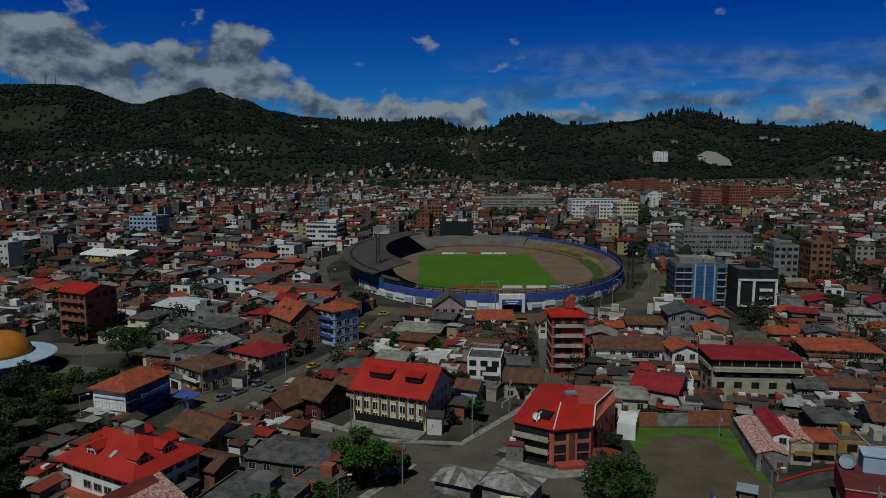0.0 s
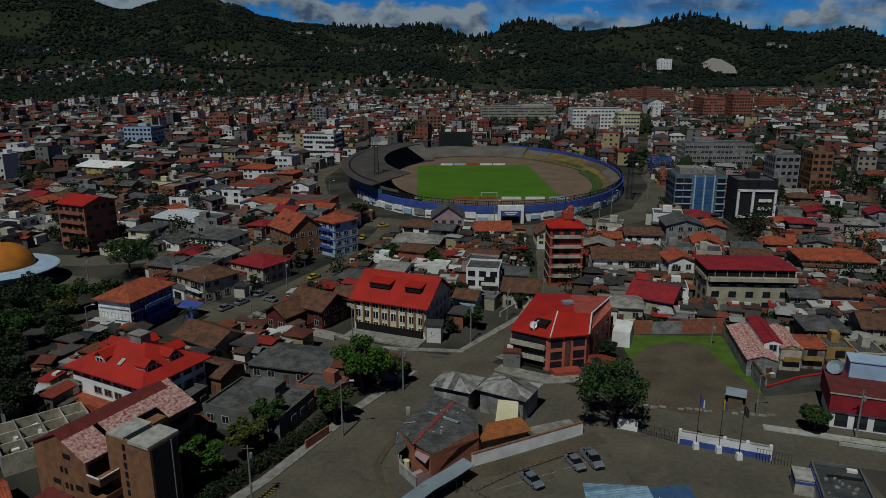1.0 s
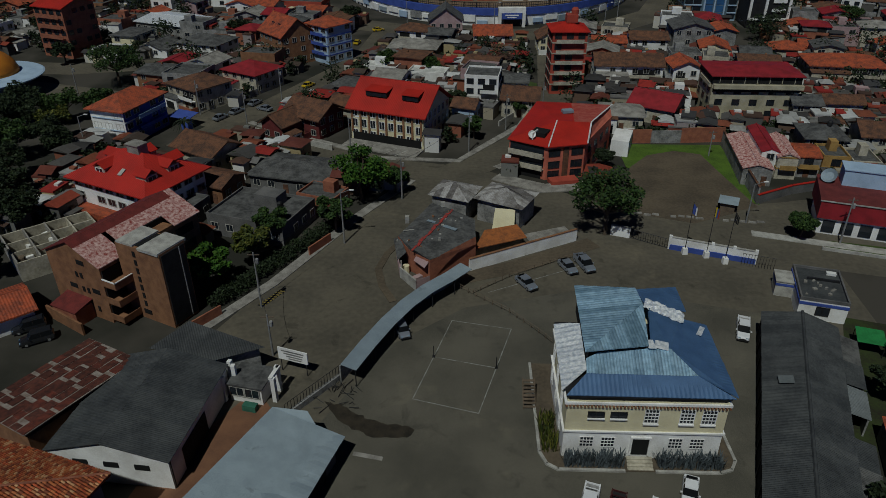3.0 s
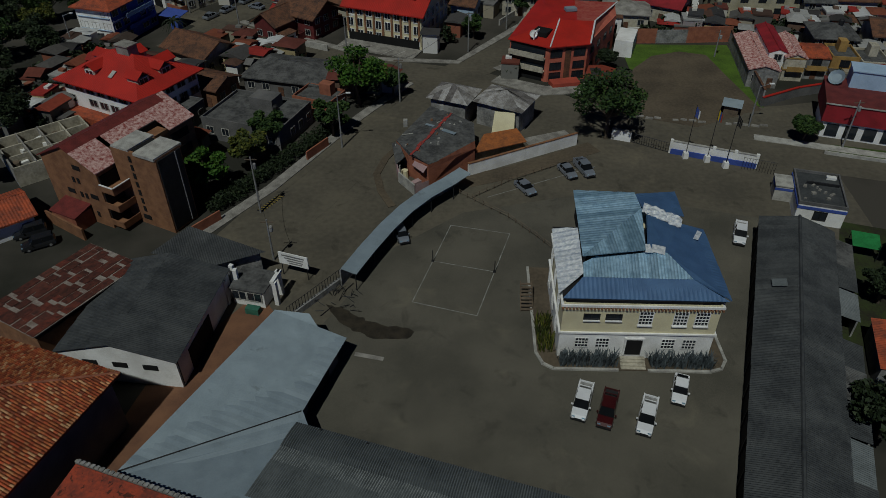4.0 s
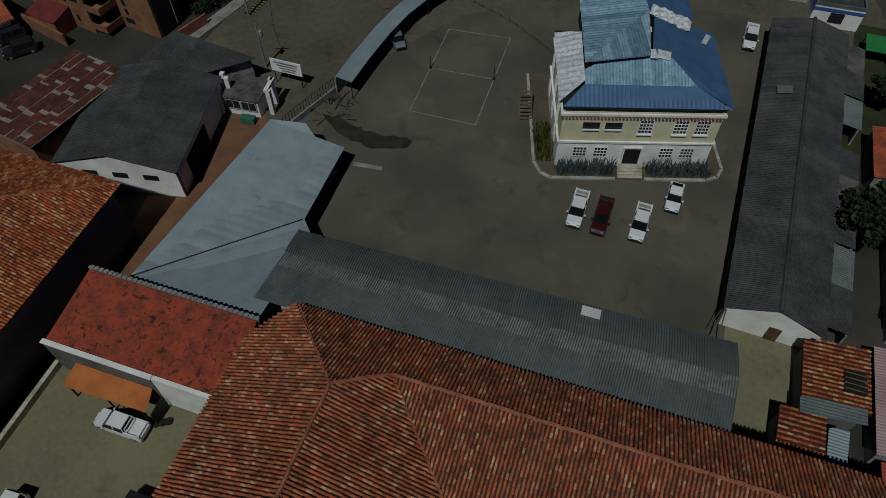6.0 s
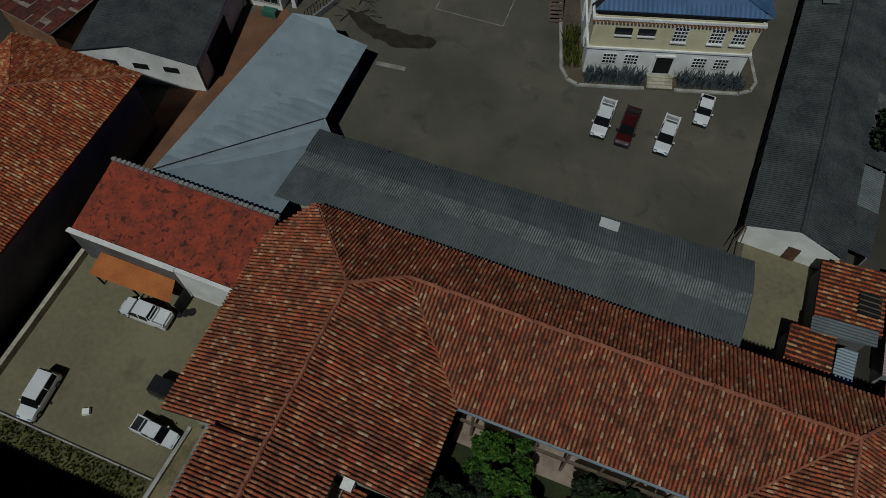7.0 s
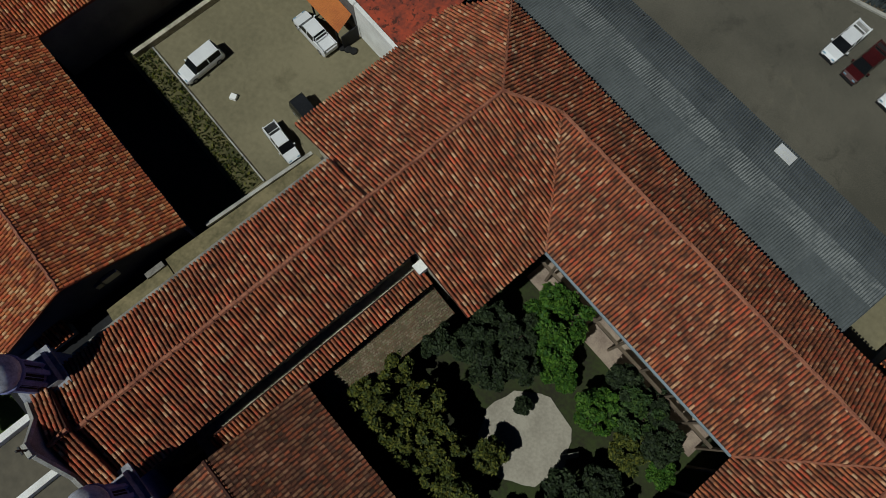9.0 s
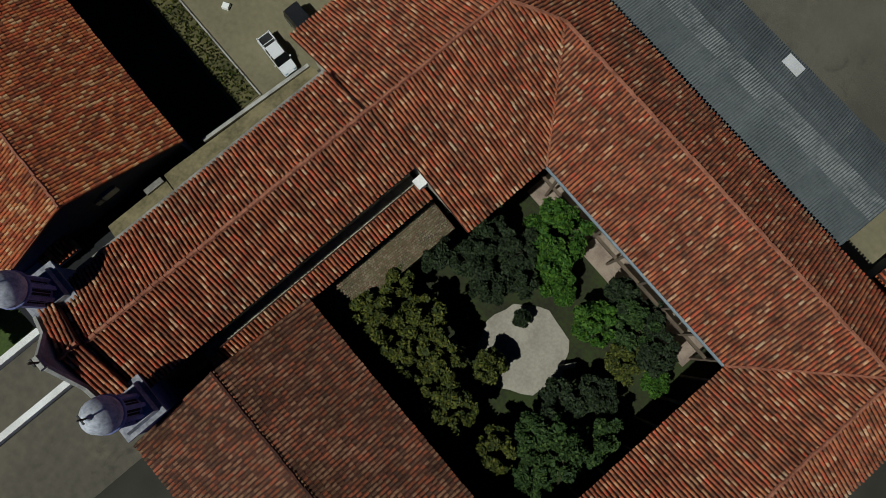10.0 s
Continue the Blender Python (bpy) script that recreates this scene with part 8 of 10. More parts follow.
porch = thing("side_porch", CM, "small tiled porch roof between the church and the long building", "porch")
tile_roof(porch, [[(-24.5, -19.8, 5.7), (-24.5, -18.0, 5.7), (-25.9, -18.0, 6.3), (-25.9, -19.8, 6.3)]], seed=91, mat=M_TILE_NEW, bed=M_TILE_BED_RED, thick=0.15)
tile_roof(porch, [[(-24.9, -20.8, 5.5), (-24.9, -19.9, 5.5), (-25.9, -19.9, 6.0), (-25.9, -20.8, 6.0)]], seed=93, mat=M_TILE_NEW, bed=M_TILE_BED_RED, thick=0.15)
part("slab", Shape().box(-25.2, -21.7, 5.5, 1.2, 1.5, 0.2), M_KERB, porch, "pale concrete slab")
part("wall", Shape().box(-25.3, -20.2, 0, 0.9, 4.4, 5.4), M_CONC, porch)

# ---------------------------------------------------------------- vehicles
def car_kind(name, paint, label, style, bed_mat=None):
    """A car pointing along +x, standing on z = 0."""
    t = thing(name, pose(0, 0, -400), label, "car" if style != "pickup" else "pickup truck")
    L, W = {"pickup": (5.2, 1.8), "sedan": (4.4, 1.72), "suv": (4.6, 1.82), "hatch": (3.8, 1.65)}[style]
    deck, top = {"pickup": (1.02, 1.75), "sedan": (0.92, 1.42), "suv": (1.02, 1.75), "hatch": (0.95, 1.5)}[style]
    a, h = L / 2, W / 2
    sec = [(-a, h * 0.88, 0.45, deck * 0.9), (-a + 0.15, h, 0.32, deck), (a - 1.35, h, 0.3, deck), (a - 0.35, h * 0.96, 0.32, deck * 0.86), (a, h * 0.8, 0.42, deck * 0.68)]
    v, f = [], []
    for x, w, z0, z1 in sec:
        v += [(x, -w, z0), (x, -w * 1.0, (z0 + z1) / 2), (x, -w * 0.93, z1), (x, w * 0.93, z1), (x, w, (z0 + z1) / 2), (x, w, z0)]
    for k in range(len(sec) - 1):
        f += [(6 * k + i, 6 * k + 6 + i, 6 * k + 6 + (i + 1) % 6, 6 * k + (i + 1) % 6) for i in range(6)]
    f += [(0, 1, 2, 3, 4, 5), tuple(6 * (len(sec) - 1) + i for i in (5, 4, 3, 2, 1, 0))]
    part("body", Shape().add(v, f), paint, t)
    c0, c1, r0, r1 = {"pickup": (-1.0, 1.4, -0.82, 0.68), "sedan": (-1.65, 1.0, -0.95, 0.3), "suv": (-2.15, 1.15, -1.95, 0.55), "hatch": (-1.75, 0.95, -1.45, 0.35)}[style]
    k = h * 0.92
    part("glass", Shape().add([(c0, -k, deck), (c1, -k, deck), (c1, k, deck), (c0, k, deck), (r0, -k * 0.84, top - 0.06), (r1, -k * 0.84, top - 0.06), (r1, k * 0.84, top - 0.06), (r0, k * 0.84, top - 0.06)],
                              ((4, 5, 6, 7), (0, 1, 5, 4), (1, 2, 6, 5), (2, 3, 7, 6), (3, 0, 4, 7))), M_CARGLASS, t)
    part("roof", Shape().box((r0 + r1) / 2, 0, top - 0.07, r1 - r0 + 0.1, k * 1.7, 0.09), paint, t)
    for y in (-1, 1):
        for x in ((r0 + c0) / 2 - 0.02, (c0 + c1) / 2 - 0.1):
            part("pillar", Shape().rod((x, y * k * 0.97, deck), (x, y * k * 0.85, top - 0.04), 0.06, 0.05, 4), paint, t)
        part("headlight", Shape().box(a - 0.16, y * h * 0.6, deck * 0.62, 0.2, 0.34, 0.16), M_GALV, t)
        part("mirror", Shape().box(c1 - 0.25, y * (h + 0.08), deck + 0.02, 0.14, 0.2, 0.16), paint, t)
    part("grille", Shape().box(a - 0.06, 0, deck * 0.5, 0.16, W * 0.5, 0.16), M_IRON, t)
    part("rear_window", Shape().box(c0 + 0.05, 0, deck + 0.1, 0.1, k * 1.5, top - deck - 0.25), M_CARGLASS, t)
    part("bumper", Shape().box(a - 0.02, 0, 0.34, 0.14, W * 0.9, 0.2), M_IRON, t)
    if style == "pickup":
        part("cargo_bed", Shape().box(-1.78, 0, deck + 0.005, 1.4, W * 0.76, 0.02), bed_mat or M_IRON, t, "open cargo bed")
        for y in (-1, 1):
            part("bed_side", Shape().box(-1.78, y * h * 0.86, deck, 1.6, 0.12, 0.22), paint, t)
        part("roll_bar", Shape().rod((-1.2, -h * 0.78, deck), (-1.2, -h * 0.7, top + 0.05), 0.05, n=5).rod((-1.2, -h * 0.7, top + 0.05), (-1.2, h * 0.7, top + 0.05), 0.05, n=5).rod((-1.2, h * 0.7, top + 0.05), (-1.2, h * 0.78, deck), 0.05, n=5), paint, t)
        part("tailgate", Shape().box(-a + 0.16, 0, deck, 0.1, W * 0.86, 0.22), paint, t)
    for x in (-a + 0.85, a - 0.85):
        for y in (-1, 1):
            wheel = put("wheel", WHEEL, t, pose(x, y * (h - 0.1), 0.34, 90, 0, 0))
            put("rim", RIM, wheel, pose(0, 0, 0))
    return t


WHEEL = Shape().lathe([(0.2, -0.11), (0.32, -0.11), (0.34, -0.06), (0.34, 0.06), (0.32, 0.11), (0.2, 0.11)], 14).mesh("wheel", M_TYRE)
RIM = Shape().lathe([(0.19, -0.13), (0.2, -0.1), (0.2, 0.1), (0.19, 0.13)], 10).mesh("rim", M_POLE)
FLEET = {
    "pw": ("pickup_truck", M_CARW, "white double-cab pickup truck parked on the yard", "pickup", ((15.6, 50.7, -110), (22.3, 48.6, -112), (43.5, 81.3, -111))),
    "pc": ("pickup_truck", M_CARW, "white double-cab pickup truck with covered bed", "pickup", ((-29.4, 25.7, 161),)),
    "pr": ("pickup_truck", M_CARR, "dark red pickup truck parked on the yard", "pickup", ((18.2, 49.6, -111),)),
    "pb": ("pickup_truck", M_CARW, "white pickup truck with dark bed beside the church", "pickup", ((-25.9, 14.55, -22),)),
    "pg": ("pickup_truck", M_CARS, "grey pickup truck parked near the yard wall", "pickup", ((23.9, 99.6, -73),)),
    "sw": ("sedan_car", M_CARW, "white saloon car parked by the house", "sedan", ((26.9, 52.3, -111), (96, 246, 20), (102, 252, 40))),
    "ss": ("sedan_car", M_CARS, "silver saloon car parked in the yard", "sedan", ((13.6, 93.9, -61), (21.0, 98.7, -70), (-28.0, 170.6, 150), (-36, 176, 148), (-55.8, 171.4, 62), (-52.8, 176.0, 62), (-49.5, 182.6, 62), (-19.8, 182.4, 60), (-46, 178, 152))),
    "hs": ("hatchback_car", M_CARS, "small silver hatchback under the canopy edge", "hatch", ((-5.6, 81.6, -73),)),
    "uw": ("suv_car", M_CARW, "white sport utility car in the parking yard", "suv", ((-37.1, 17.4, -106),)),
    "ub": ("suv_car", M_CARB, "black sport utility car parked by a wall", "suv", ((-57.5, 80.2, -150), (-60.0, 83.0, -150), (-24.9, 18.0, -20), (84, 262, 30))),
    "ty": ("taxi_car", M_CARY, "yellow taxi standing on the street", "sedan", ((-37.7, 198.1, 60), (-22.6, 264.7, 30), (-28.5, 246, 80))),
}
for nm, paint, lab, style, spots_ in FLEET.values():
    first = car_kind(nm, paint, lab, style, M_CARW if "covered" in lab else M_GREY if style == "pickup" and paint is M_CARW and "dark" not in lab else None)
    for i, (x, y, a) in enumerate(spots_):
        m = pose(x, y, 0.035 if y < 110 else 0.05, 0, 0, a) @ Matrix.Scale(0.84 if "dark bed" in lab else 1.0, 4)
        if i == 0:
            first.matrix_basis = m
        else:
            copy_thing(first, m)

# ---------------------------------------------------------------- street corner houses
corner = thing("corner_house", Matrix(), "low corner house with dark felt roof and brick walls", "house")
OUT = [(-7.2, 103.2), (-5.0, 98.4), (-1.8, 95.4), (5.8, 100.6), (6.0, 109.0), (-1.6, 115.6)]
part("wall", Shape().prism(OUT, -0.1, 3.9), M_BRICK, corner)
part("roof", Shape().add([(*p, 4.0) for p in OUT] + [(-4.4, 97.2, 4.9), (2.2, 111.0, 4.9)], ((0, 1, 6), (1, 2, 6), (2, 3, 7, 6), (3, 4, 7), (4, 5, 7), (5, 0, 6, 7))), M_GREY_ROOF, corner, "dark stained roof felt")
M_RED_FADED = pmat("faded_red_paint", (0.42, 0.045, 0.035), (0.16, 0.05, 0.045), 1.6, 0.85, fine=4)
strip_sh = Shape()
for k in range(10):
    strip_sh.box(-4.25 + 0.66 * k + 0.12 * math.sin(k * 2.3), 97.6 + 1.4 * k, 4.84 + 0.02 * (k % 2), 0.36 + 0.12 * (k * 7 % 3), 1.62, 0.12, -25.5 + 7 * math.sin(k * 1.7))
part("ridge_strip", strip_sh, M_RED_FADED, corner, "faded red painted ridge strip")
rng_k = random.Random(64)
for k in range(16):
    q = rng_k.random()
    part("roof_stone", Shape().box(-4.0 + 6.2 * q + rng_k.uniform(-2.6, 2.6), 98.4 + 12.0 * q + rng_k.uniform(-1.0, 1.0), 4.3, rng_k.uniform(0.25, 0.6), rng_k.uniform(0.2, 0.4), rng_k.uniform(0.3, 0.6), rng_k.uniform(0, 90), tip=0.8), M_KERB if k % 3 else M_BRICK_BR, corner, "loose stone on the roof felt")
part("roof_board", Shape().box(0.6, 108.6, 4.7, 2.6, 0.12, 0.12, 40).box(-5.4, 104.6, 4.3, 1.9, 0.12, 0.12, 15), M_KERB, corner, "pale loose board")
part("veranda_roof", Shape().slab([(-8.0, 103.8, 3.1), (-7.0, 97.0, 3.1), (-5.6, 98.2, 3.8), (-6.9, 103.2, 3.8)], 0.1), M_GREY_ROOF, corner, "dark lean-to veranda roof")
part("veranda_roof", Shape().slab([(-4.4, 97.0, 3.0), (-2.6, 94.6, 3.0), (-1.9, 95.6, 3.6), (-3.9, 97.6, 3.6)], 0.1), M_PINK, corner, "faded pink porch roof")
part("roof_panel", Shape().box(1.6, 104.8, 4.62, 2.6, 0.7, 0.1, -35).box(-1.6, 106.9, 4.75, 1.6, 0.5, 0.1, -30), M_ZINC, corner)
YARD = ((-7.6, 103.0), (-6.7, 96.6), (-4.0, 92.6), (-2.0, 94.0))
for (xa, ya), (xb, yb) in zip(YARD, YARD[1:]):
    sh = Shape().slab([(xa, ya, 1.9), (xb, yb, 1.9), (xb + 0.25, yb + 0.12, 1.9), (xa + 0.25, ya + 0.12, 1.9)], 1.95)
    part("yard_wall", sh, M_PINK if xa < -7 or xa > -5 else M_KERB, corner, "low faded pink yard wall")
part("porch_post", Shape().rod((-7.3, 102.6, 0), (-7.3, 102.6, 3.6), 0.12, 0.12, 6).rod((-6.4, 96.9, 0), (-6.4, 96.9, 3.0), 0.12, 0.12, 6), M_KERB, corner)
part("water_tank", Shape().rod((-5.7, 98.0, 0), (-5.7, 98.0, 1.4), 0.6, 0.55, 10), M_CREAM, corner, "pale water barrel in the yard")
part("yard_shelf", Shape().box(-3.9, 95.3, 0, 1.8, 0.9, 1.0, 40).box(-4.4, 94.4, 0, 0.8, 0.8, 0.7, 15), M_PINK, corner, "pink washing bench")
part("brick_gable", Shape().add([(-1.8, 93.9, 3.9), (5.9, 100.5, 3.9), (5.7, 100.7, 5.2), (0, 95.4, 4.9)], ((0, 1, 2, 3), (3, 2, 1, 0))), M_BRICK, corner)
for x, y in ((-5.8, 108), (0.4, 113.2)):
    part("chimney", Shape().box(x, y, 4, 0.7, 0.7, 1.3), M_KERB, corner)
M_KIOSK = pmat("dirty_pale_sheet", (1, 1, 1), (0.5, 0.47, 0.44), 0.9, 0.7, fine=3, piece=True, palette=((0.34, 0.33, 0.32), (0.22, 0.21, 0.20), (0.40, 0.39, 0.38), (0.16, 0.15, 0.145), (0.30, 0.29, 0.28)))
kiosk = thing("market_kiosk", Matrix(), "pair of kiosks with weathered grey pyramid roofs", "kiosk")
for cx, cy, w, d_, r in ((2.8, 119.4, 7.4, 6.6, -24), (12.2, 117.2, 9.0, 7.4, -30)):
    m = pose(cx, cy, 0, 0, 0, r)
    for pts in roof_hip(w, d_, 4.6, 1.6, 0.4, ridge=0.2):
        for sheet in corrugated_sheets(pts, 0.3, 0.05, 1.2):
            part("roof_sheet", sheet, M_KIOSK, kiosk).matrix_basis = m
    o = part("wall", Shape().box(0, 0, 0, w - 0.6, d_ - 0.6, 4.5), M_GREY, kiosk)
    o.matrix_basis = m
o = part("cream_panel", Shape().slab([(-2.0, -2.2, 0.6), (2.0, -2.2, 0.6), (1.8, 0, 4.2), (-1.8, 0, 4.2)], 0.2), M_CREAM, kiosk, "sloping cream panel")
o.matrix_basis = pose(11.6, 112.6, 0, 0, 0, -12)
lean = thing("lean_to_roof", Matrix(), "orange tiled lean-to behind the white wall", "roof")
part("roof", Shape().slab([(5.6, 101.4, 2.5), (14.8, 105.2, 2.5), (13.4, 108.6, 3.2), (7.6, 106.6, 3.2)], 0.15), pmat("worn_orange_tile", (0.36, 0.12, 0.035), (0.20, 0.075, 0.03), 0.8, 0.9, fine=3), lean)
part("wall", Shape().prism([(6.0, 102.4), (14.2, 105.8), (13.0, 108.2), (7.8, 106.4)], 0, 2.45), M_BEIGE, lean)
strip("yard_slab", [(15.5, 108.2), (23.5, 111.2)], 4.5, 0.2, M_CONC, "grey concrete forecourt slab", "slab")

# brick block with stair tower
BM = pose(-48.9, 95.6, 0, 0, 0, 62.6)
bb = thing("brick_apartment_building", BM, "brown brick apartment building with peeling red roof", "building")
HL, HW, ZE, ZR = 9.6, 5.6, 9.8, 12.5
part("wall", Shape().add([(-HL, -HW, 0), (-HL, HW, 0), (-HL, HW, ZE), (-HL, 0, ZR - 0.1), (-HL, -HW, ZE), (HL, -HW, 0), (HL, HW, 0), (HL, HW, ZE), (HL, 0, ZR - 0.1), (HL, -HW, ZE)],
                         ((4, 3, 2, 1, 0), (5, 6, 7, 8, 9), (0, 5, 9, 4), (2, 7, 6, 1))), M_BRICK_BR, bb)
M_DKRED = pmat("dark_red_sheet", (0.165, 0.030, 0.026), (0.095, 0.020, 0.018), 0.8, 0.75)


def fall(y):
    return ZR + 0.08 - (ZR - ZE) * abs(y) / HW


def pitch_part(name, x0, x1, y0, y1, mat, label="", lift=0.0):
    part(name, Shape().slab([(x0, y0, fall(y0) + lift), (x1, y0, fall(y0) + lift), (x1, y1, fall(y1) + lift), (x0, y1, fall(y1) + lift)], 0.14), mat, bb, label)


pitch_part("roof_slope", -HL - 0.3, HL + 0.3, HW + 0.5, 0.0, M_DKRED, "dark red roof sheets")
pitch_part("ridge_slope", -HL - 0.3, HL - 1.0, -1.5, 0.0, M_DKRED, "dark red roof sheets")
pitch_part("roof_patch", -HL - 0.3, -5.0, -HW - 0.4, -1.5, M_PALE_RUST, "peeling red and white roof sheets")
pitch_part("roof_patch", -4.2, 4.4, -3.5, -1.5, M_PALE_RUST, "peeling red and white roof sheets")
pitch_part("roof_patch", 4.4, HL + 0.3, -HW - 0.4, -1.5, M_PALE_RUST, "peeling red and white roof sheets")
pitch_part("end_slope", HL - 1.0, HL + 0.3, -1.5, 0.0, M_PALE_RUST, "peeling red and white roof sheets")
# black back wall: terrace shade painted in
part("terrace_wall", Shape().box(0.1, -3.6, 8.6, 8.4, 0.2, 2.2), M_DARK, bb, "black wall painting the shade of the roof terrace")
part("terrace_floor", Shape().box(-0.3, -4.6, 9.2, 9.2, 2.2, 0.65), M_BRICK_BR, bb)
HOLE = Shape().box(0, 0, 0, 1.5, 0.12, 0.75).mesh("window", M_DARK)
SLOT = Shape().box(0, 0, 0, 0.5, 0.12, 0.9).mesh("window", M_DARK)
for y, z, me in ((-1.7, 9.0, HOLE), (-1.2, 6.6, SLOT), (-0.2, 6.6, SLOT), (1.2, 4.4, HOLE), (-0.9, 4.2, SLOT), (-1.9, 4.2, SLOT), (-3.6, 4.6, HOLE), (1.6, 2.0, HOLE), (-0.6, 1.6, HOLE), (-3.2, 1.4, SLOT)):
    put("window", me, bb, pose(-HL - 0.02, y, z, 0, 0, -90))
# black panels on the brick paint the shade inside the balconies
for k, z in enumerate((1.0, 3.9, 6.8)):
    part("balcony_recess", Shape().box(-7.3, -HW - 0.05, z, 4.2, 0.3, 2.0), M_DARK, bb)
    part("balcony_slab", Shape().box(-8.0, -HW - 1.3, z - 0.35, 3.2, 2.6, 0.25).box(-8.0, -HW - 2.55, z - 0.2, 3.2, 0.14, 1.0).box(-HL, -HW - 1.3, z - 0.2, 0.14, 2.6, 1.0), M_BRICK_BR, bb)
part("balcony_rail", Shape().box(-8.0, -HW - 2.56, 7.6, 3.3, 0.2, 0.12).box(-HL, -HW - 1.3, 7.6, 0.2, 2.7, 0.12), M_WHITE, bb, "white balcony rail")
for z in (1.4, 4.4, 7.2):
    for x in (1.5, 6.5):
        part("window_band", Shape().box(x, -HW - 0.02, z, 3.6, 0.12, 1.4), M_DARK, bb)
part("porch", Shape().box(-HL - 1.6, 0.6, 0, 3.0, 5.0, 2.6), M_BRICK, bb, "low brick porch with dark red roof")
part("porch_roof", Shape().slab([(-HL - 3.3, -2.1, 2.6), (-HL, -2.1, 3.3), (-HL, 3.3, 3.3), (-HL - 3.3, 3.3, 2.6)], 0.12), M_DKRED, bb)
stair = thing("stair_tower", BM, "brown brick stair tower with flat pale top", "tower")
part("wall", Shape().box(-4.1, -10.4, 0, 4.7, 8.6, 12.4), M_BRICK_BR, stair)
part("dark_panel", Shape().box(-4.1, -14.75, 0.5, 4.2, 0.2, 11.6), M_IRON, stair, "dark glazed strip")
part("mullion", Shape().box(-3.0, -14.9, 0.5, 0.12, 0.12, 11.6), M_POLE, stair)
part("roof_cap", Shape().box(-4.0, -8.0, 12.4, 4.9, 3.3, 0.3), M_KERB, stair, "pale flat roof slab")
part("roof_cap", Shape().box(-4.0, -12.7, 12.2, 5.3, 3.9, 0.45), M_KERB, stair, "pale flat roof slab")
part("roof_gap", Shape().box(-4.0, -10.2, 12.4, 4.0, 1.0, 0.08), M_DARK, stair)
for i in range(8):
    put("window", SLOT if i else HOLE, stair, pose(-6.47, -9.6, 1.0 + i * 1.4, 0, 0, -90))
gw = thing("garden_wall", Matrix(), "brick garden wall with red gate at the street", "wall")
for (ax, ay), (bx, by) in (((-36.0, 82.5), (-33.0, 86.5)), ((-22.5, 103.5), (-19.5, 108.5))):
    part("wall_section", Shape().box((ax + bx) / 2, (ay + by) / 2, 0, math.hypot(bx - ax, by - ay), 0.25, 1.7, math.degrees(math.atan2(by - ay, bx - ax))), M_BRICK, gw)
ruin = thing("roofless_building", pose(-66, 105, 0, 0, 0, 40), "roofless grey concrete building with open rooms", "building")
for x in (-7, -3.5, 0, 3.5, 7):
    part("cross_wall", Shape().box(x, 0, 0, 0.25, 12, 3.6 - 0.25 * (x > 0)), M_BEIGE if x > 0 else M_CONC, ruin)
for y in (-6, -2, 2, 6):
    part("long_wall", Shape().box(0, y, 0, 14.2, 0.25, 3.4 + 0.1 * (y < 0)), M_BEIGE, ruin)
part("floor_slab", Shape().box(0, 0, 0, 14, 12, 1.6), M_SOIL, ruin)
for _ in range(22):
    part("rubble", Shape().box(rng5.uniform(-6.6, 6.6), rng5.uniform(-5.6, 5.6), 1.6, rng5.uniform(0.5, 1.8), rng5.uniform(0.3, 1.2), rng5.uniform(0.2, 1.2), rng5.uniform(0, 90)), M_WHITE if rng5.random() < 0.5 else M_WOODP, ruin)
explicit("tile_roof_house", -65.5, 84.5, 9, 8, 40, 2.8, "gable", M_WHITE, M_ORANGE_ROOF, "low white house with orange tile roof", rise=1.6)
rusty = thing("rusty_roof_shed", pose(-46.6, 66.0, 0, 0, 0, -31), "low shed with patchy rusted sheet roof", "shed")
part("wall", Shape().box(0, 0, 0, 9.6, 14.6, 4.2), M_BRICK_BR, rusty)
part("roof_deck", Shape().slab([(-5.1, -7.7, 4.33), (5.1, -7.7, 5.0), (5.1, 7.7, 5.02), (-5.1, 7.7, 4.35)], 0.1), pmat("weathered_grey_sheet", (0.30, 0.265, 0.235), (0.15, 0.11, 0.09), 1.1, 0.85), rusty, "weathered grey under-sheets")
for i in range(7):
    y0 = -7.65 - rng5.uniform(0, 0.6)
    while y0 < 7.3:
        run = rng5.uniform(0.8, 2.6)
        x0, hop = -5.05 + i * 1.45, rng5.uniform(0.03, 0.08)
        x1, y1 = min(5.08, x0 + rng5.uniform(1.2, 1.45)), min(7.65, y0 + run)
        ya = max(-7.65, y0)
        z0, z1 = 4.34 + (x0 + 5.1) * 0.0657 + hop, 4.34 + (x1 + 5.1) * 0.0657 + hop
        part("roof_sheet", Shape().slab([(x0, ya, z0), (x1, ya, z1), (x1, y1, z1), (x0, y1, z0)], 0.04), M_RUST, rusty)
        y0 = y1 + (rng5.uniform(0.25, 0.8) if rng5.random() < 0.4 else 0.03)

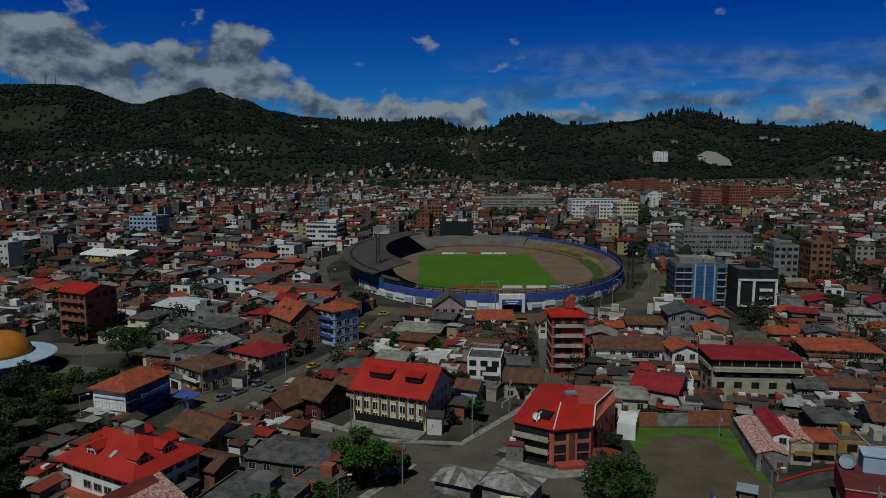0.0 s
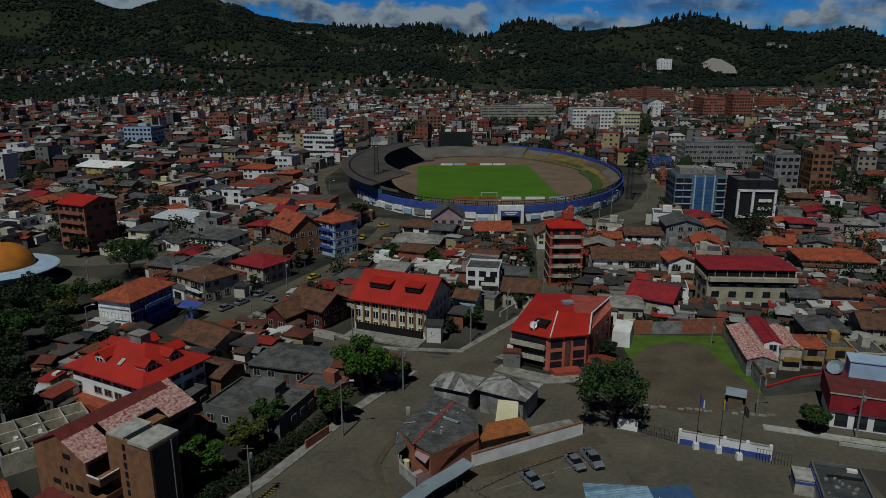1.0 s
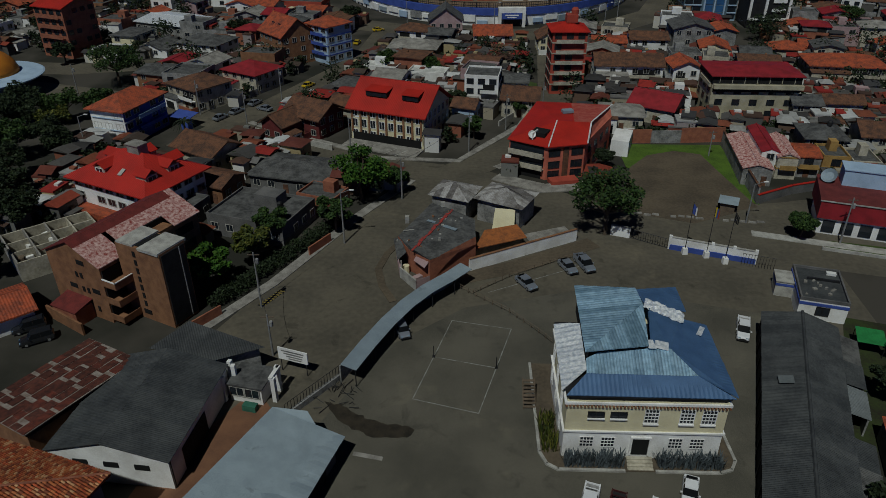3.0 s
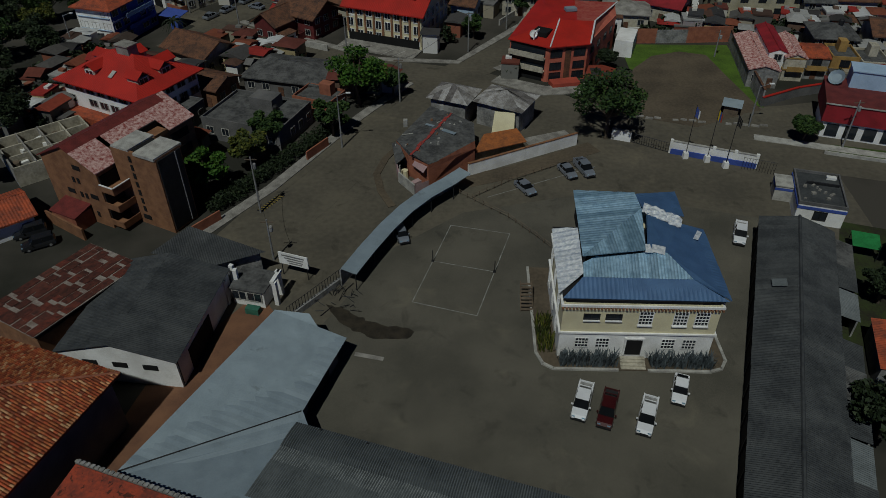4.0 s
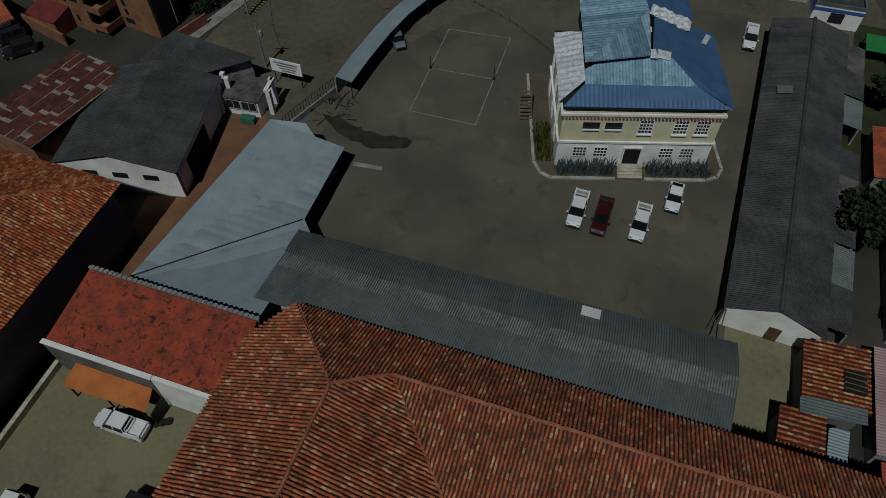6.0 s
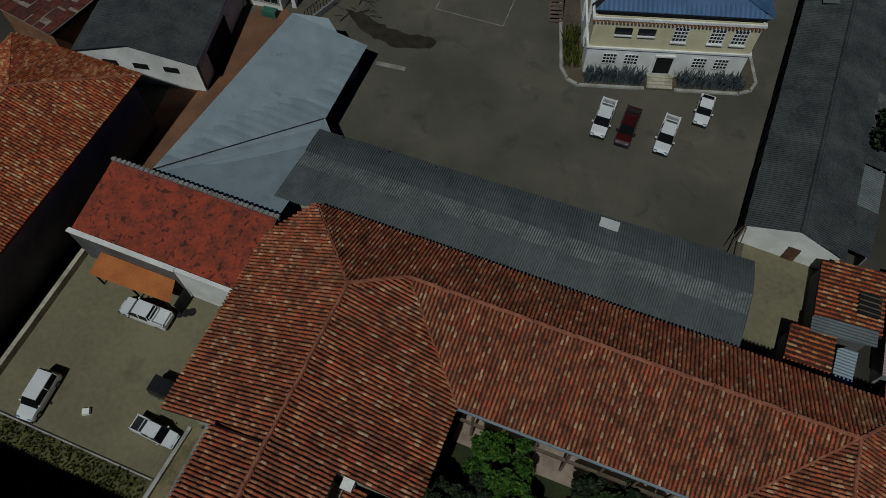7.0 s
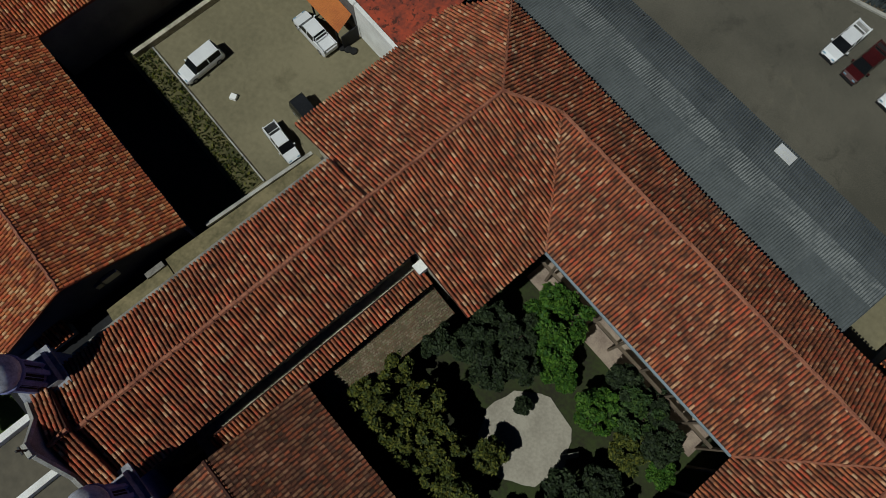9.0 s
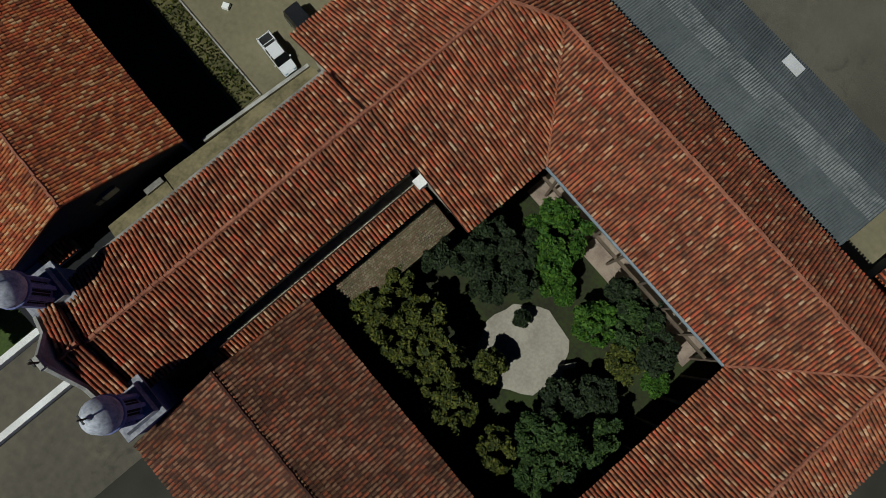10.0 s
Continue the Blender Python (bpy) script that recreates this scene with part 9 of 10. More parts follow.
# dormers and roof boxes
def dormer(parent, x, y, z, w, h, depth, turn, roof_mat, kind="gable"):
    o = part("dormer", Shape().box(0, depth / 2, 0, w, depth, h), M_DARK if kind == "flat" else M_BEIGE, parent)
    o.matrix_basis = pose(x, y, z, 0, 0, turn)
    if kind == "flat":
        r = Shape().slab([(-w / 2 - 0.2, -0.3, h + 0.05), (w / 2 + 0.2, -0.3, h + 0.05), (w / 2 + 0.2, depth + 1.2, h + 0.5), (-w / 2 - 0.2, depth + 1.2, h + 0.5)], 0.12)
        put("pane", window_mesh(w * 0.9, h * 0.75, M_IRON, 4), o, pose(0, -0.02, h * 0.1))
    else:
        r = Shape().slab([(-w / 2 - 0.3, -0.3, h), (0, -0.3, h + w * 0.4), (0, depth + 1, h + w * 0.4), (-w / 2 - 0.3, depth + 0.2, h)], 0.1)
        r.slab([(w / 2 + 0.3, -0.3, h), (0, -0.3, h + w * 0.4), (0, depth + 1, h + w * 0.4), (w / 2 + 0.3, depth + 0.2, h)], 0.1)
        put("pane", window_mesh(w * 0.7, h * 0.7, M_WHITE, 2), o, pose(0, -0.02, h * 0.12))
    part("dormer_roof", r, roof_mat, o)


hostel = bpy.data.objects["hostel_building"]
for x in (-3.4,):
    dormer(hostel, x, -5.4, 8.6, 2.6, 1.3, 2.6, 0, M_RED_ROOF)
for y in (-3.6, 1.6):
    dormer(hostel, 8.0, y, 8.7, 2.6, 1.3, 2.6, 90, M_RED_ROOF)
dormer(hostel, -8.0, 1, 8.6, 2.6, 1.3, 2.6, -90, M_RED_ROOF)
dormer(hostel, -2, 5.4, 8.6, 2.8, 1.4, 2.8, 180, M_RED_ROOF)
dormer(hostel, 5, 5.4, 8.6, 2.8, 1.4, 2.8, 180, M_RED_ROOF)
part("roof_box", Shape().box(0.6, 0.5, 10.8, 3.0, 2.2, 2.3).box(0.6, 0.5, 13.1, 3.4, 2.6, 0.2), M_CONC, hostel, "pale rooftop service box")
part("skylight", Shape().box(0, 0, 0, 0.9, 1.6, 0.12), M_KERB, hostel).matrix_basis = pose(1.5, -4.6, 9.55, 27, 0, 0)
part("terrace", Shape().box(-3, -8.4, 0, 13, 2.8, 2.6), M_ORANGE_ROOF, hostel, "orange paved terrace")
hotel = bpy.data.objects["hotel_building"]
dormer(hotel, -3.6, -5.0, 10.3, 5.4, 1.25, 2.6, 0, M_RED_ROOF, "flat")
dormer(hotel, 5.0, -5.0, 10.3, 4.0, 1.25, 2.6, 0, M_RED_ROOF, "flat")
part("front_terrace", Shape().box(0, -10.2, 0, 19, 5.0, 0.3), M_CONC, hotel)
for x_ in (-8.4, -5.6, -2.8, 2.8, 5.6, 8.4):
    part("bay_line", Shape().box(x_, -11.4, 0.3, 0.14, 4.4, 0.02, -18), M_KERB, hotel, "pale parking bay line")
# proud black band: the arcade's shade is put into its colour
part("garage_band", Shape().box(0, -7.6, 0.1, 17.5, 0.2, 2.0), M_DARK, hotel, "black band painting the shaded ground-floor arcade")
sh = Shape()
for i in range(9):
    sh.box(-8.8 + i * 2.2, -7.65, 2.2, 0.45, 0.3, 5.4)
part("quoins", sh, M_BRICK_BR, hotel, "tan brick pilasters")
# angled red brick block at the street corner
blk = thing("brick_block", Matrix(), "salmon-red brick apartment block with bright red folded roof", "building")
FOOT = [(14.5, 138.2), (21.85, 133.8), (29.85, 135.45), (38.6, 151.2), (37.0, 156.0), (22.6, 158.6)]
part("wall", Shape().prism(FOOT, -0.1, 7.5), M_TERRA, blk)
part("roof_slope", Shape().slab([(14.0, 138.0, 7.55), (21.85, 133.1, 7.55), (24.8, 142.3, 9.8)], 0.18).slab([(14.0, 138.0, 7.55), (24.8, 142.3, 9.8), (22.6, 158.8, 8.6)], 0.18), M_RED_ROOF, blk)
part("roof_slope", Shape().slab([(21.9, 133.1, 7.6), (30.2, 134.9, 7.6), (31.9, 141.2, 9.85), (24.8, 142.3, 9.85)], 0.18), M_RED_ROOF, blk)
part("roof_slope", Shape().slab([(24.8, 142.3, 9.83), (28.4, 141.8, 9.84), (30.4, 157.6, 8.55), (22.6, 158.8, 8.6)], 0.18), M_RED_ROOF, blk)
part("roof_slope", Shape().slab([(28.4, 141.8, 9.84), (31.9, 141.2, 9.85), (39.6, 156.2, 8.5), (30.4, 157.6, 8.55)], 0.18), M_FADED, blk, "faded pale red roof sheets")
part("gable", Shape().add([(30.0, 135.6, 7.4), (38.6, 151.4, 7.4), (38.9, 155.0, 8.4), (31.7, 141.3, 9.6), (29.6, 135.9, 7.4), (38.2, 151.7, 7.4), (38.5, 155.3, 8.4), (31.3, 141.6, 9.6)], ((0, 1, 2, 3), (7, 6, 5, 4), (0, 4, 5, 1), (1, 5, 6, 2), (2, 6, 7, 3), (3, 7, 4, 0))), M_TERRA, blk)
part("roof_edge", Shape().rod((21.9, 133.1, 7.75), (24.8, 142.3, 9.98), 0.14, n=4).rod((30.2, 134.9, 7.75), (31.9, 141.2, 10.0), 0.16, n=4).rod((31.9, 141.2, 10.0), (39.6, 156.2, 8.65), 0.16, n=4), M_WHITE, blk, "white verge boards")
# black box on the slope paints the shade of the cut-in terrace
part("roof_recess", Shape().box(20.9, 138.5, 8.25, 3.2, 3.0, 0.9, -31), M_DARK, blk, "black box painting the shade of a sunken roof terrace")
part("recess_wall", Shape().box(19.6, 137.3, 8.0, 0.2, 2.6, 1.5, -31), M_WHITE, blk)
part("satellite_dish", Shape().lathe([(0.05, 0), (0.5, 0.12), (0.8, 0.35), (0.78, 0.37), (0.45, 0.15)], 12), M_WHITE, blk).matrix_basis = pose(18.9, 136.9, 8.9, 60, 0, 0)
part("solar_heater", Shape().box(28.0, 148.6, 9.5, 2.4, 1.6, 0.6, 12), M_ZINC, blk, "grey solar water heater")
WIN_TRIPLE = window_mesh(2.3, 1.4, M_IRON, 3)
left, front, flank = pose(18.17, 136.0, 0, 0, 0, -30.9), pose(25.85, 134.62, 0, 0, 0, 11.7), pose(34.2, 143.3, 0, 0, 0, 61)
for z in (2.3, 4.9):
    o = part("balcony", Shape().box(-0.2, -0.5, z - 0.15, 7.8, 1.0, 0.2).box(-0.2, -0.95, z, 7.8, 0.12, 1.0), M_BEIGE, blk, "cream balcony parapet")
    o.matrix_basis = left
    o = part("balcony_glazing", Shape().box(-0.2, -0.04, z + 0.3, 7.6, 0.12, 1.9), M_GLASS, blk)
    o.matrix_basis = left
part("garage_opening", Shape().box(-0.4, -0.05, 0.05, 7.2, 0.12, 1.9), M_DARK, blk).matrix_basis = left
for x in (-2.5, 2.4):
    for z in (0.5, 2.6, 5.2):
        put("window", WIN_TRIPLE, blk, front @ pose(x, -0.02, z))
part("stair_strip", Shape().box(0, -0.06, 0.3, 1.2, 0.14, 6.6), M_BROWN_ROOF, blk, "brown stair glazing strip").matrix_basis = front
for x in (-6, -2, 2, 6):
    for z in (1.2, 4.6):
        put("window", WIN_DARK, blk, flank @ pose(x, -0.02, z))
part("entrance_step", Shape().prism([(22.2, 133.2), (28.0, 134.4), (28.5, 131.8), (22.8, 130.8)], 0, 0.9), M_RED_WALL, blk, "dark red entrance steps")
part("forecourt", Shape().prism([(12.5, 136.8), (21.6, 131.6), (29.8, 133.0), (29.6, 128.6), (20.0, 127.6), (10.6, 134.0)], 0, 0.18), M_CONC, blk, "pale concrete forecourt")
single("white_annex", Shape().box(0, 0, 0, 4.0, 8.0, 3.6, tip=0.97), M_WHITE, pose(41.2, 150.0, 0, 0, 0, -20), "small white annex beside the brick block", "shed")
brick_o = bpy.data.objects["brick_house"]
for x in (-2.5, 1.5):
    part("skylight", Shape().box(0, 0, 0, 1.8, 1.4, 0.12), M_GLASS, brick_o).matrix_basis = pose(x, -3.2, 11.4, 40, 0, 0)
tw = bpy.data.objects["tower_block"]
part("lift_head", Shape().box(0.8, 0, 18.6, 3.0, 3.0, 2.0).lathe([(1.0, 20.6), (1.0, 21.8), (0.6, 22.3)], 12, 1.6, 0), M_RED_WALL, tw)
cube = bpy.data.objects["office_building"]
part("white_frame", Shape().box(-6.9, -6.9, 3.2, 0.9, 0.5, 10.6).box(6.9, -6.9, 3.2, 0.9, 0.5, 10.6).box(0, -6.9, 13.2, 14.6, 0.5, 0.8).box(0, -6.9, 3.0, 14.6, 0.5, 0.8).box(-1.4, -6.9, 3.2, 0.9, 0.5, 10.2), M_WHITE, cube, "white facade frame")
part("window_band", Shape().box(3.2, -6.95, 9.2, 4.8, 0.3, 1.1), M_WHITE, cube)
part("window_band", Shape().box(3.2, -6.95, 6.0, 4.8, 0.3, 1.1), M_WHITE, cube)

# ---------------------------------------------------------------- playing field and red box building
plate("field_grass", [(40.2, 140), (62, 121.8), (64.8, 152.4), (40.8, 153.3)], 0.05, pmat("field_grass", (0.085, 0.15, 0.018), (0.05, 0.085, 0.014), 0.3, 0.95, fine=3), "rough green field border", "field")
plate("junction_paving", [(44, 113), (48.5, 118.6), (60, 122), (76, 124), (80, 104), (66, 102.6), (52, 107)], 0.02, M_ASPH, "worn asphalt before the field", "road")
plate("playing_field", [(34.6, 119.5), (47, 114.4), (61.2, 120.9), (59.4, 137), (58.5, 147), (53.0, 149.0), (46.4, 146.6), (41.0, 140)], 0.058, M_SOIL, "bare brown earth playing field", "field")
wall_run("lot_wall", [(-58.8, 86.4), (-51.5, 81.6)], 2.0, 0.3, M_BRICK_BR, "weathered brick wall beside the parked cars")
wall_run("brick_field_wall", [(40.6, 154.0), (49, 154.0)], 3.3, 0.3, M_BRICK, "rough brick wall behind the field")
wall_run("grey_field_wall", [(49, 154.0), (56, 154.1)], 3.0, 0.3, M_GREY, "grey block wall behind the field")
wall_run("brick_field_wall", [(56, 154.1), (66.2, 154.6)], 3.6, 0.3, M_BRICK, "rough brick wall behind the field")
wall_run("dark_field_wall", [(65.2, 152.6), (63.4, 137), (61.6, 122.6)], 3.4, 0.3, M_GREY, "dark weathered wall beside the field", M_BROWN_ROOF)
wall_run("front_wall", [(61.6, 122.4), (70, 126.6), (80, 129.6), (90, 130.5)], 1.9, 0.4, M_SHADE_WALL, "dark front wall with red tiled coping", M_RED_ROOF)
strip("forecourt", [(58, 116), (70, 120), (88, 123)], 7.0, 0.065, M_ASPH, "worn grey street forecourt", "pavement")
box = thing("red_box_building", pose(76.5, 112.6, 0, 0, 0, -20), "modern building with dark red upper floor and white base", "building")
part("base_wall", Shape().box(0, 0, 0, 15.4, 9.4, 3.2), M_WHITE, box)
part("red_band", Shape().box(0, 0, 3.2, 16.4, 10.4, 3.4), M_CRIMSON, box, "dark red upper floor")
part("roof", Shape().slab([(-8.3, -5.3, 6.6), (8.3, -5.3, 6.6), (8.3, 5.3, 7.2), (-8.3, 5.3, 7.2)], 0.15), M_MAROON, box)
part("roof_trim", Shape().box(0, -5.3, 6.5, 16.8, 0.15, 0.2), M_KERB, box)
part("upper_floor", Shape().box(1.5, 3.8, 6.8, 12, 4.0, 3.2).box(1.5, 3.8, 10.0, 12.4, 4.4, 0.2), M_LTBLUE, box, "pale upper storey")
for i in range(5):
    part("shop_window", Shape().box(-6 + i * 3, -4.75, 0.4, 2.0, 0.12, 2.3), M_GLASS, box)
part("dish", Shape().lathe([(0.1, 0), (0.9, 0.2), (1.4, 0.6), (1.38, 0.63), (0.8, 0.25)], 14), M_ZINC, box).matrix_basis = pose(-6.5, 3.0, 7.9, 50, 0, -30)
wall_run("kerb_wall", [(66, 104.6), (80, 99.8), (100, 93)], 0.6, 0.3, M_KERB, "low pale kerb wall along the street")
plate("street_lawn", [(67, 105.4), (80, 101), (80, 104.5), (68.5, 107.6)], 0.1, M_GRASS, "small green lawn strip", "lawn")
stall = thing("street_stall", pose(54.8, 119.6, 0, 0, 0, -25), "small street stall with grey sheet roof", "stall")
part("body", Shape().box(0, 0, 0, 2.6, 1.8, 1.7), M_WOODP, stall)
part("roof", Shape().slab([(-1.8, -1.4, 2.0), (1.8, -1.4, 2.0), (1.8, 1.4, 2.4), (-1.8, 1.4, 2.4)], 0.08), M_ZINC, stall)

# planetarium
pl = thing("planetarium", pose(-126, 193.5, 0), "planetarium with orange dome over a grey-blue disc roof", "planetarium")
part("base", Shape().lathe([(8.5, 0), (8.5, 4.2)], 32), M_GREY, pl)
part("disc_roof", Shape().lathe([(8.5, 3.8), (14.6, 4.6), (14.8, 5.0), (14.4, 5.2), (8.8, 5.6)], 40), M_LTBLUE, pl)
M_ORANGE = pmat("orange_dome_paint", (0.55, 0.20, 0.02), (0.40, 0.14, 0.02), 0.3, 0.7)
part("dome", Shape().lathe([(8.6, 5.5), (8.5, 6.6), (7.7, 8.6), (6.0, 10.4), (3.6, 11.6), (0.3, 12.1)], 32), M_ORANGE, pl, smooth=True)

# ---------------------------------------------------------------- right of the long shed
old = thing("old_tile_shed", CM, "small decayed shed with broken old tile roof", "shed")
tile_roof(old, [[(21.5, 35.0, 3.4), (21.5, 41.9, 3.4), (27.2, 42.3, 3.9), (27.2, 35.4, 3.9)]], seed=91, mat=M_TILE_NEW, pitch=0.45)
tile_roof(old, [[(19.6, 30.0, 3.2), (19.8, 34.4, 3.2), (23.6, 34.2, 3.6), (23.6, 30.0, 3.6)]], seed=95, mat=M_TILE_NEW, pitch=0.5)
# dark wall colour paints the black gaps beside the shed
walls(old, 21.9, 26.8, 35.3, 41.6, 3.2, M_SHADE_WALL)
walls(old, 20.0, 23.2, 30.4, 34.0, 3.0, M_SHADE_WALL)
part("sheet_patch", corrugated([(21.3, 33.9, 3.72), (21.3, 35.6, 3.72), (26.8, 35.8, 4.1), (26.8, 34.1, 4.1)], 0.3, 0.06), M_FIBRE, old, "grey corrugated patch")
part("zinc_patch", corrugated([(23.7, 29.6, 3.4), (23.9, 33.4, 3.4), (25.6, 33.5, 3.5), (25.3, 29.6, 3.5)], 0.3, 0.05), M_ZINC, old, "blue-grey zinc sheet patch")
# black plate painted as an unlit hole; the slab below is whole
part("roof_hole", Shape().box(25.9, 38.2, 3.98, 1.9, 2.4, 0.06), M_DARK, old, "black plate painting the shade of a hole among fallen tiles")
for q_ in range(4):
    part("rafter", Shape().box(25.9, 37.4 + q_ * 0.55, 4.04, 2.0, 0.08, 0.1), M_WOODP, old)
lw2 = thing("lean_to_row", CM, "row of grey lean-to sheet roofs beside the long shed", "shed")
for i, (v0, v1) in enumerate(((44.0, 49.5), (49.6, 55.0), (55.1, 60.0), (60.1, 65.2), (65.3, 70.0), (74.0, 79.4), (79.5, 84.4), (84.5, 90.5))):
    u0, u1 = 23.6 + 0.042 * (v0 - 42), 23.6 + 0.042 * (v1 - 42)
    dz = 0.12 * (i * 5 % 3)
    part("roof_sheet", corrugated([(u0 + 2.4, v0, 2.7 - dz), (u1 + 2.4, v1, 2.7 - dz), (u1, v1, 3.25 - dz), (u0, v0, 3.25 - dz)], 0.26, 0.06), (M_FIBRE_DK, M_FIBRE, M_FIBRE_DK, M_GREY_ROOF)[i % 4], lw2)
    part("wall", Shape().slab([(u0 + 1.95, v0 + 0.1, 2.45), (u0 + 2.15, v0 + 0.1, 2.45), (u1 + 2.15, v1 - 0.1, 2.45), (u1 + 1.95, v1 - 0.1, 2.45)], 2.45), M_GREY, lw2)
for nm, cu, cv, w, d_, h, mt, lab in (("red_shed", 30.9, 70.3, 5.2, 8.6, 3.2, M_ORANGE_ROOF, "shed with bright orange-red sheet roof"), ("pink_shed", 30.8, 38, 5.5, 11, 2.8, M_PINK, "shed with faded pink sheet roof"), ("red_awning", 31, 29.5, 5, 5, 2.6, M_RED_WALL, "stall with dark red cloth awning"), ("grey_shed", 33, 52, 6, 12, 3.0, M_GREY_ROOF, "shed with grey sheet roof")):
    t = thing(nm, CM @ pose(cu, cv, 0), lab, "shed")
    part("roof", corrugated([(-w / 2, -d_ / 2, h), (-w / 2, d_ / 2, h), (w / 2, d_ / 2, h + 0.6), (w / 2, -d_ / 2, h + 0.6)], 0.3, 0.05), mt, t)
    part("wall", Shape().box(0, 0, 0, w - 0.5, d_ - 0.5, h - 0.05), M_GREY, t)
green = thing("green_awning", pose(59.2, 77.2, 0, 0, 0, -19.5), "small bright green fabric awning", "awning")
part("cover", Shape().slab([(-1.8, -1.6, 2.2), (1.8, -1.6, 2.2), (1.8, 1.6, 2.6), (-1.8, 1.6, 2.6)], 0.05), pmat("green_fabric", (0.03, 0.22, 0.06), (0.02, 0.15, 0.04), 1, 0.8), green)
for x in (-1.7, 1.7):
    part("pole", Shape().rod((x, -1.5, 0), (x, -1.5, 2.2), 0.05).rod((x, 1.5, 0), (x, 1.5, 2.6), 0.05), M_IRON, green)
plate("allotment", [(25.5, 72), (46, 72), (46, 100), (28, 100)], 0.045, M_GARDEN, "green plots behind the sheds", "garden", CM)

# church forecourt
plate("church_lane", [(-22.9, -44), (-18.3, -44), (-18.3, -22), (-22.9, -22)], 0.05, M_ASPH, "narrow asphalt lane before the church", "road", CM)
plate("church_lawn", [(-40, -44), (-23.6, -44), (-23.6, -21.5), (-40, -21.5)], 0.045, M_GRASS, "green lawn beside the church lane", "lawn", CM)
plate("church_plaza", [(-17.6, -44), (-9, -44), (-9, -22), (-17.6, -22)], 0.04, M_ASPH, "grey paved forecourt of the church", "plaza", CM)
for x in (-23.2, -18.0):
    t = thing("lane_wall", CM, "low white wall along the church lane", "wall", "lane walls")
    part("wall_section", Shape().box(x, -33.4, 0, 0.6, 22, 0.9), M_WHITE, t)
for k, (u, v, h) in enumerate(((-27, -24, 6), (-30, -28, 6), (-26.4, -29.5, 5))):
    tree(u, v, h, "dark", spread=2.6, m=CM, seed=60 + k)


# ---------------------------------------------------------------- poles, lamps and wires
def street_pole(x, y, h, lamp=False):
    t = thing("street_lamp" if lamp else "utility_pole", pose(x, y, 0), "concrete street lamp post with curved arm" if lamp else "concrete utility pole with cross arm", "pole", "street poles")
    part("pole", Shape().rod((0, 0, -0.1), (0, 0, h), 0.17, 0.1, 8), M_POLE, t)
    if lamp:
        part("arm", Shape().rod((0, 0, h - 0.2), (1.6, 0, h + 0.4), 0.05, n=5), M_POLE, t)
        part("lamp_head", Shape().box(1.9, 0, h + 0.32, 0.8, 0.3, 0.16), M_WHITE, t)
    else:
        part("cross_arm", Shape().box(0, 0, h - 0.5, 1.8, 0.1, 0.12), M_WOODP, t)
        part("transformer", Shape().lathe([(0.22, h - 2.0), (0.26, h - 1.9), (0.26, h - 1.2), (0.2, h - 1.1)], 8, 0.4, 0), M_GREY, t)


POLES = [(-27.4, 88.3, 9.8, 0), (-23.3, 76.7, 7, 0), (-17.0, 107.8, 10, 1), (-7.6, 125.2, 9, 0), (6.5, 149.5, 9, 0), (16, 163, 9, 0), (-20, 146.8, 9, 1), (-47, 163.5, 10, 0), (-43, 186, 9, 0), (-33, 212, 9, 0), (-80, 149, 9, 1),
         (17.5, 143, 8, 0), (56.5, 114.5, 8, 1), (70, 106.6, 9, 0), (60, 146, 6, 0), (26, 172, 9, 0), (-62, 175, 9, 0), (60, 262, 10, 1), (20, 263, 10, 1), (-12, 268, 10, 1), (95, 320, 11, 1), (70, 285, 10, 1), (108, 300, 10, 0), (-50, 310, 10, 1), (140, 300, 9, 0), (130, 210, 9, 0), (-100, 190, 9, 0)]
for x, y, h, lamp in POLES:
    street_pole(x, y, h, lamp)
for a, b in ((0, 2), (1, 0), (2, 3), (3, 4), (4, 5), (6, 7), (7, 8), (8, 9)):
    w = thing("overhead_wire", Matrix(), "sagging black overhead street wire", "wire", "street wires")
    s = Shape()
    A, B = Vector((*POLES[a][:2], POLES[a][2] - 0.5)), Vector((*POLES[b][:2], POLES[b][2] - 0.5))
    n = 10
    pts = [A.lerp(B, i / n) - Vector((0, 0, 1.2 * 4 * (i / n) * (1 - i / n))) for i in range(n + 1)]
    for p, q in zip(pts, pts[1:]):
        s.rod(p, q, 0.03, n=3)
    part("cable", s, M_IRON, w)

# hilltop aerials
for k, (a, r, h) in enumerate(((-31.0, 2960, 60), (-30.4, 2980, 45), (-29.6, 2950, 40), (-28.9, 2960, 55), (-28.3, 2970, 45), (8.6, 2660, 45))):
    x, y = r * math.sin(radians(a)), r * math.cos(radians(a))
    t = thing("radio_mast", pose(x, y, land(x, y) - 2), "slim radio mast on the far hilltop", "mast", "radio masts")
    part("mast", Shape().rod((0, 0, 0), (0, 0, h), 2.0, 0.8, 4), M_POLE, t)

plate("tower_lawn", [(20.0, 179.3), (24.8, 181.6), (28.2, 200), (25.2, 203)], 0.06, M_GRASS, "narrow green lawn by the tower block", "lawn")
wall_run("front_garden_wall", [(-45.6, 162.0), (-34, 155.6), (-24.7, 150.4)], 1.4, 0.3, M_KERB, "low pale garden wall along the street")
wall_run("front_garden_wall", [(14.5, 165.5), (20, 174), (22, 182)], 1.3, 0.3, M_KERB, "low pale garden wall along the street")
stall2 = thing("blue_tent", pose(-63.5, 167.2, 0, 0, 0, -25), "blue tarpaulin tent in a garden", "tent")
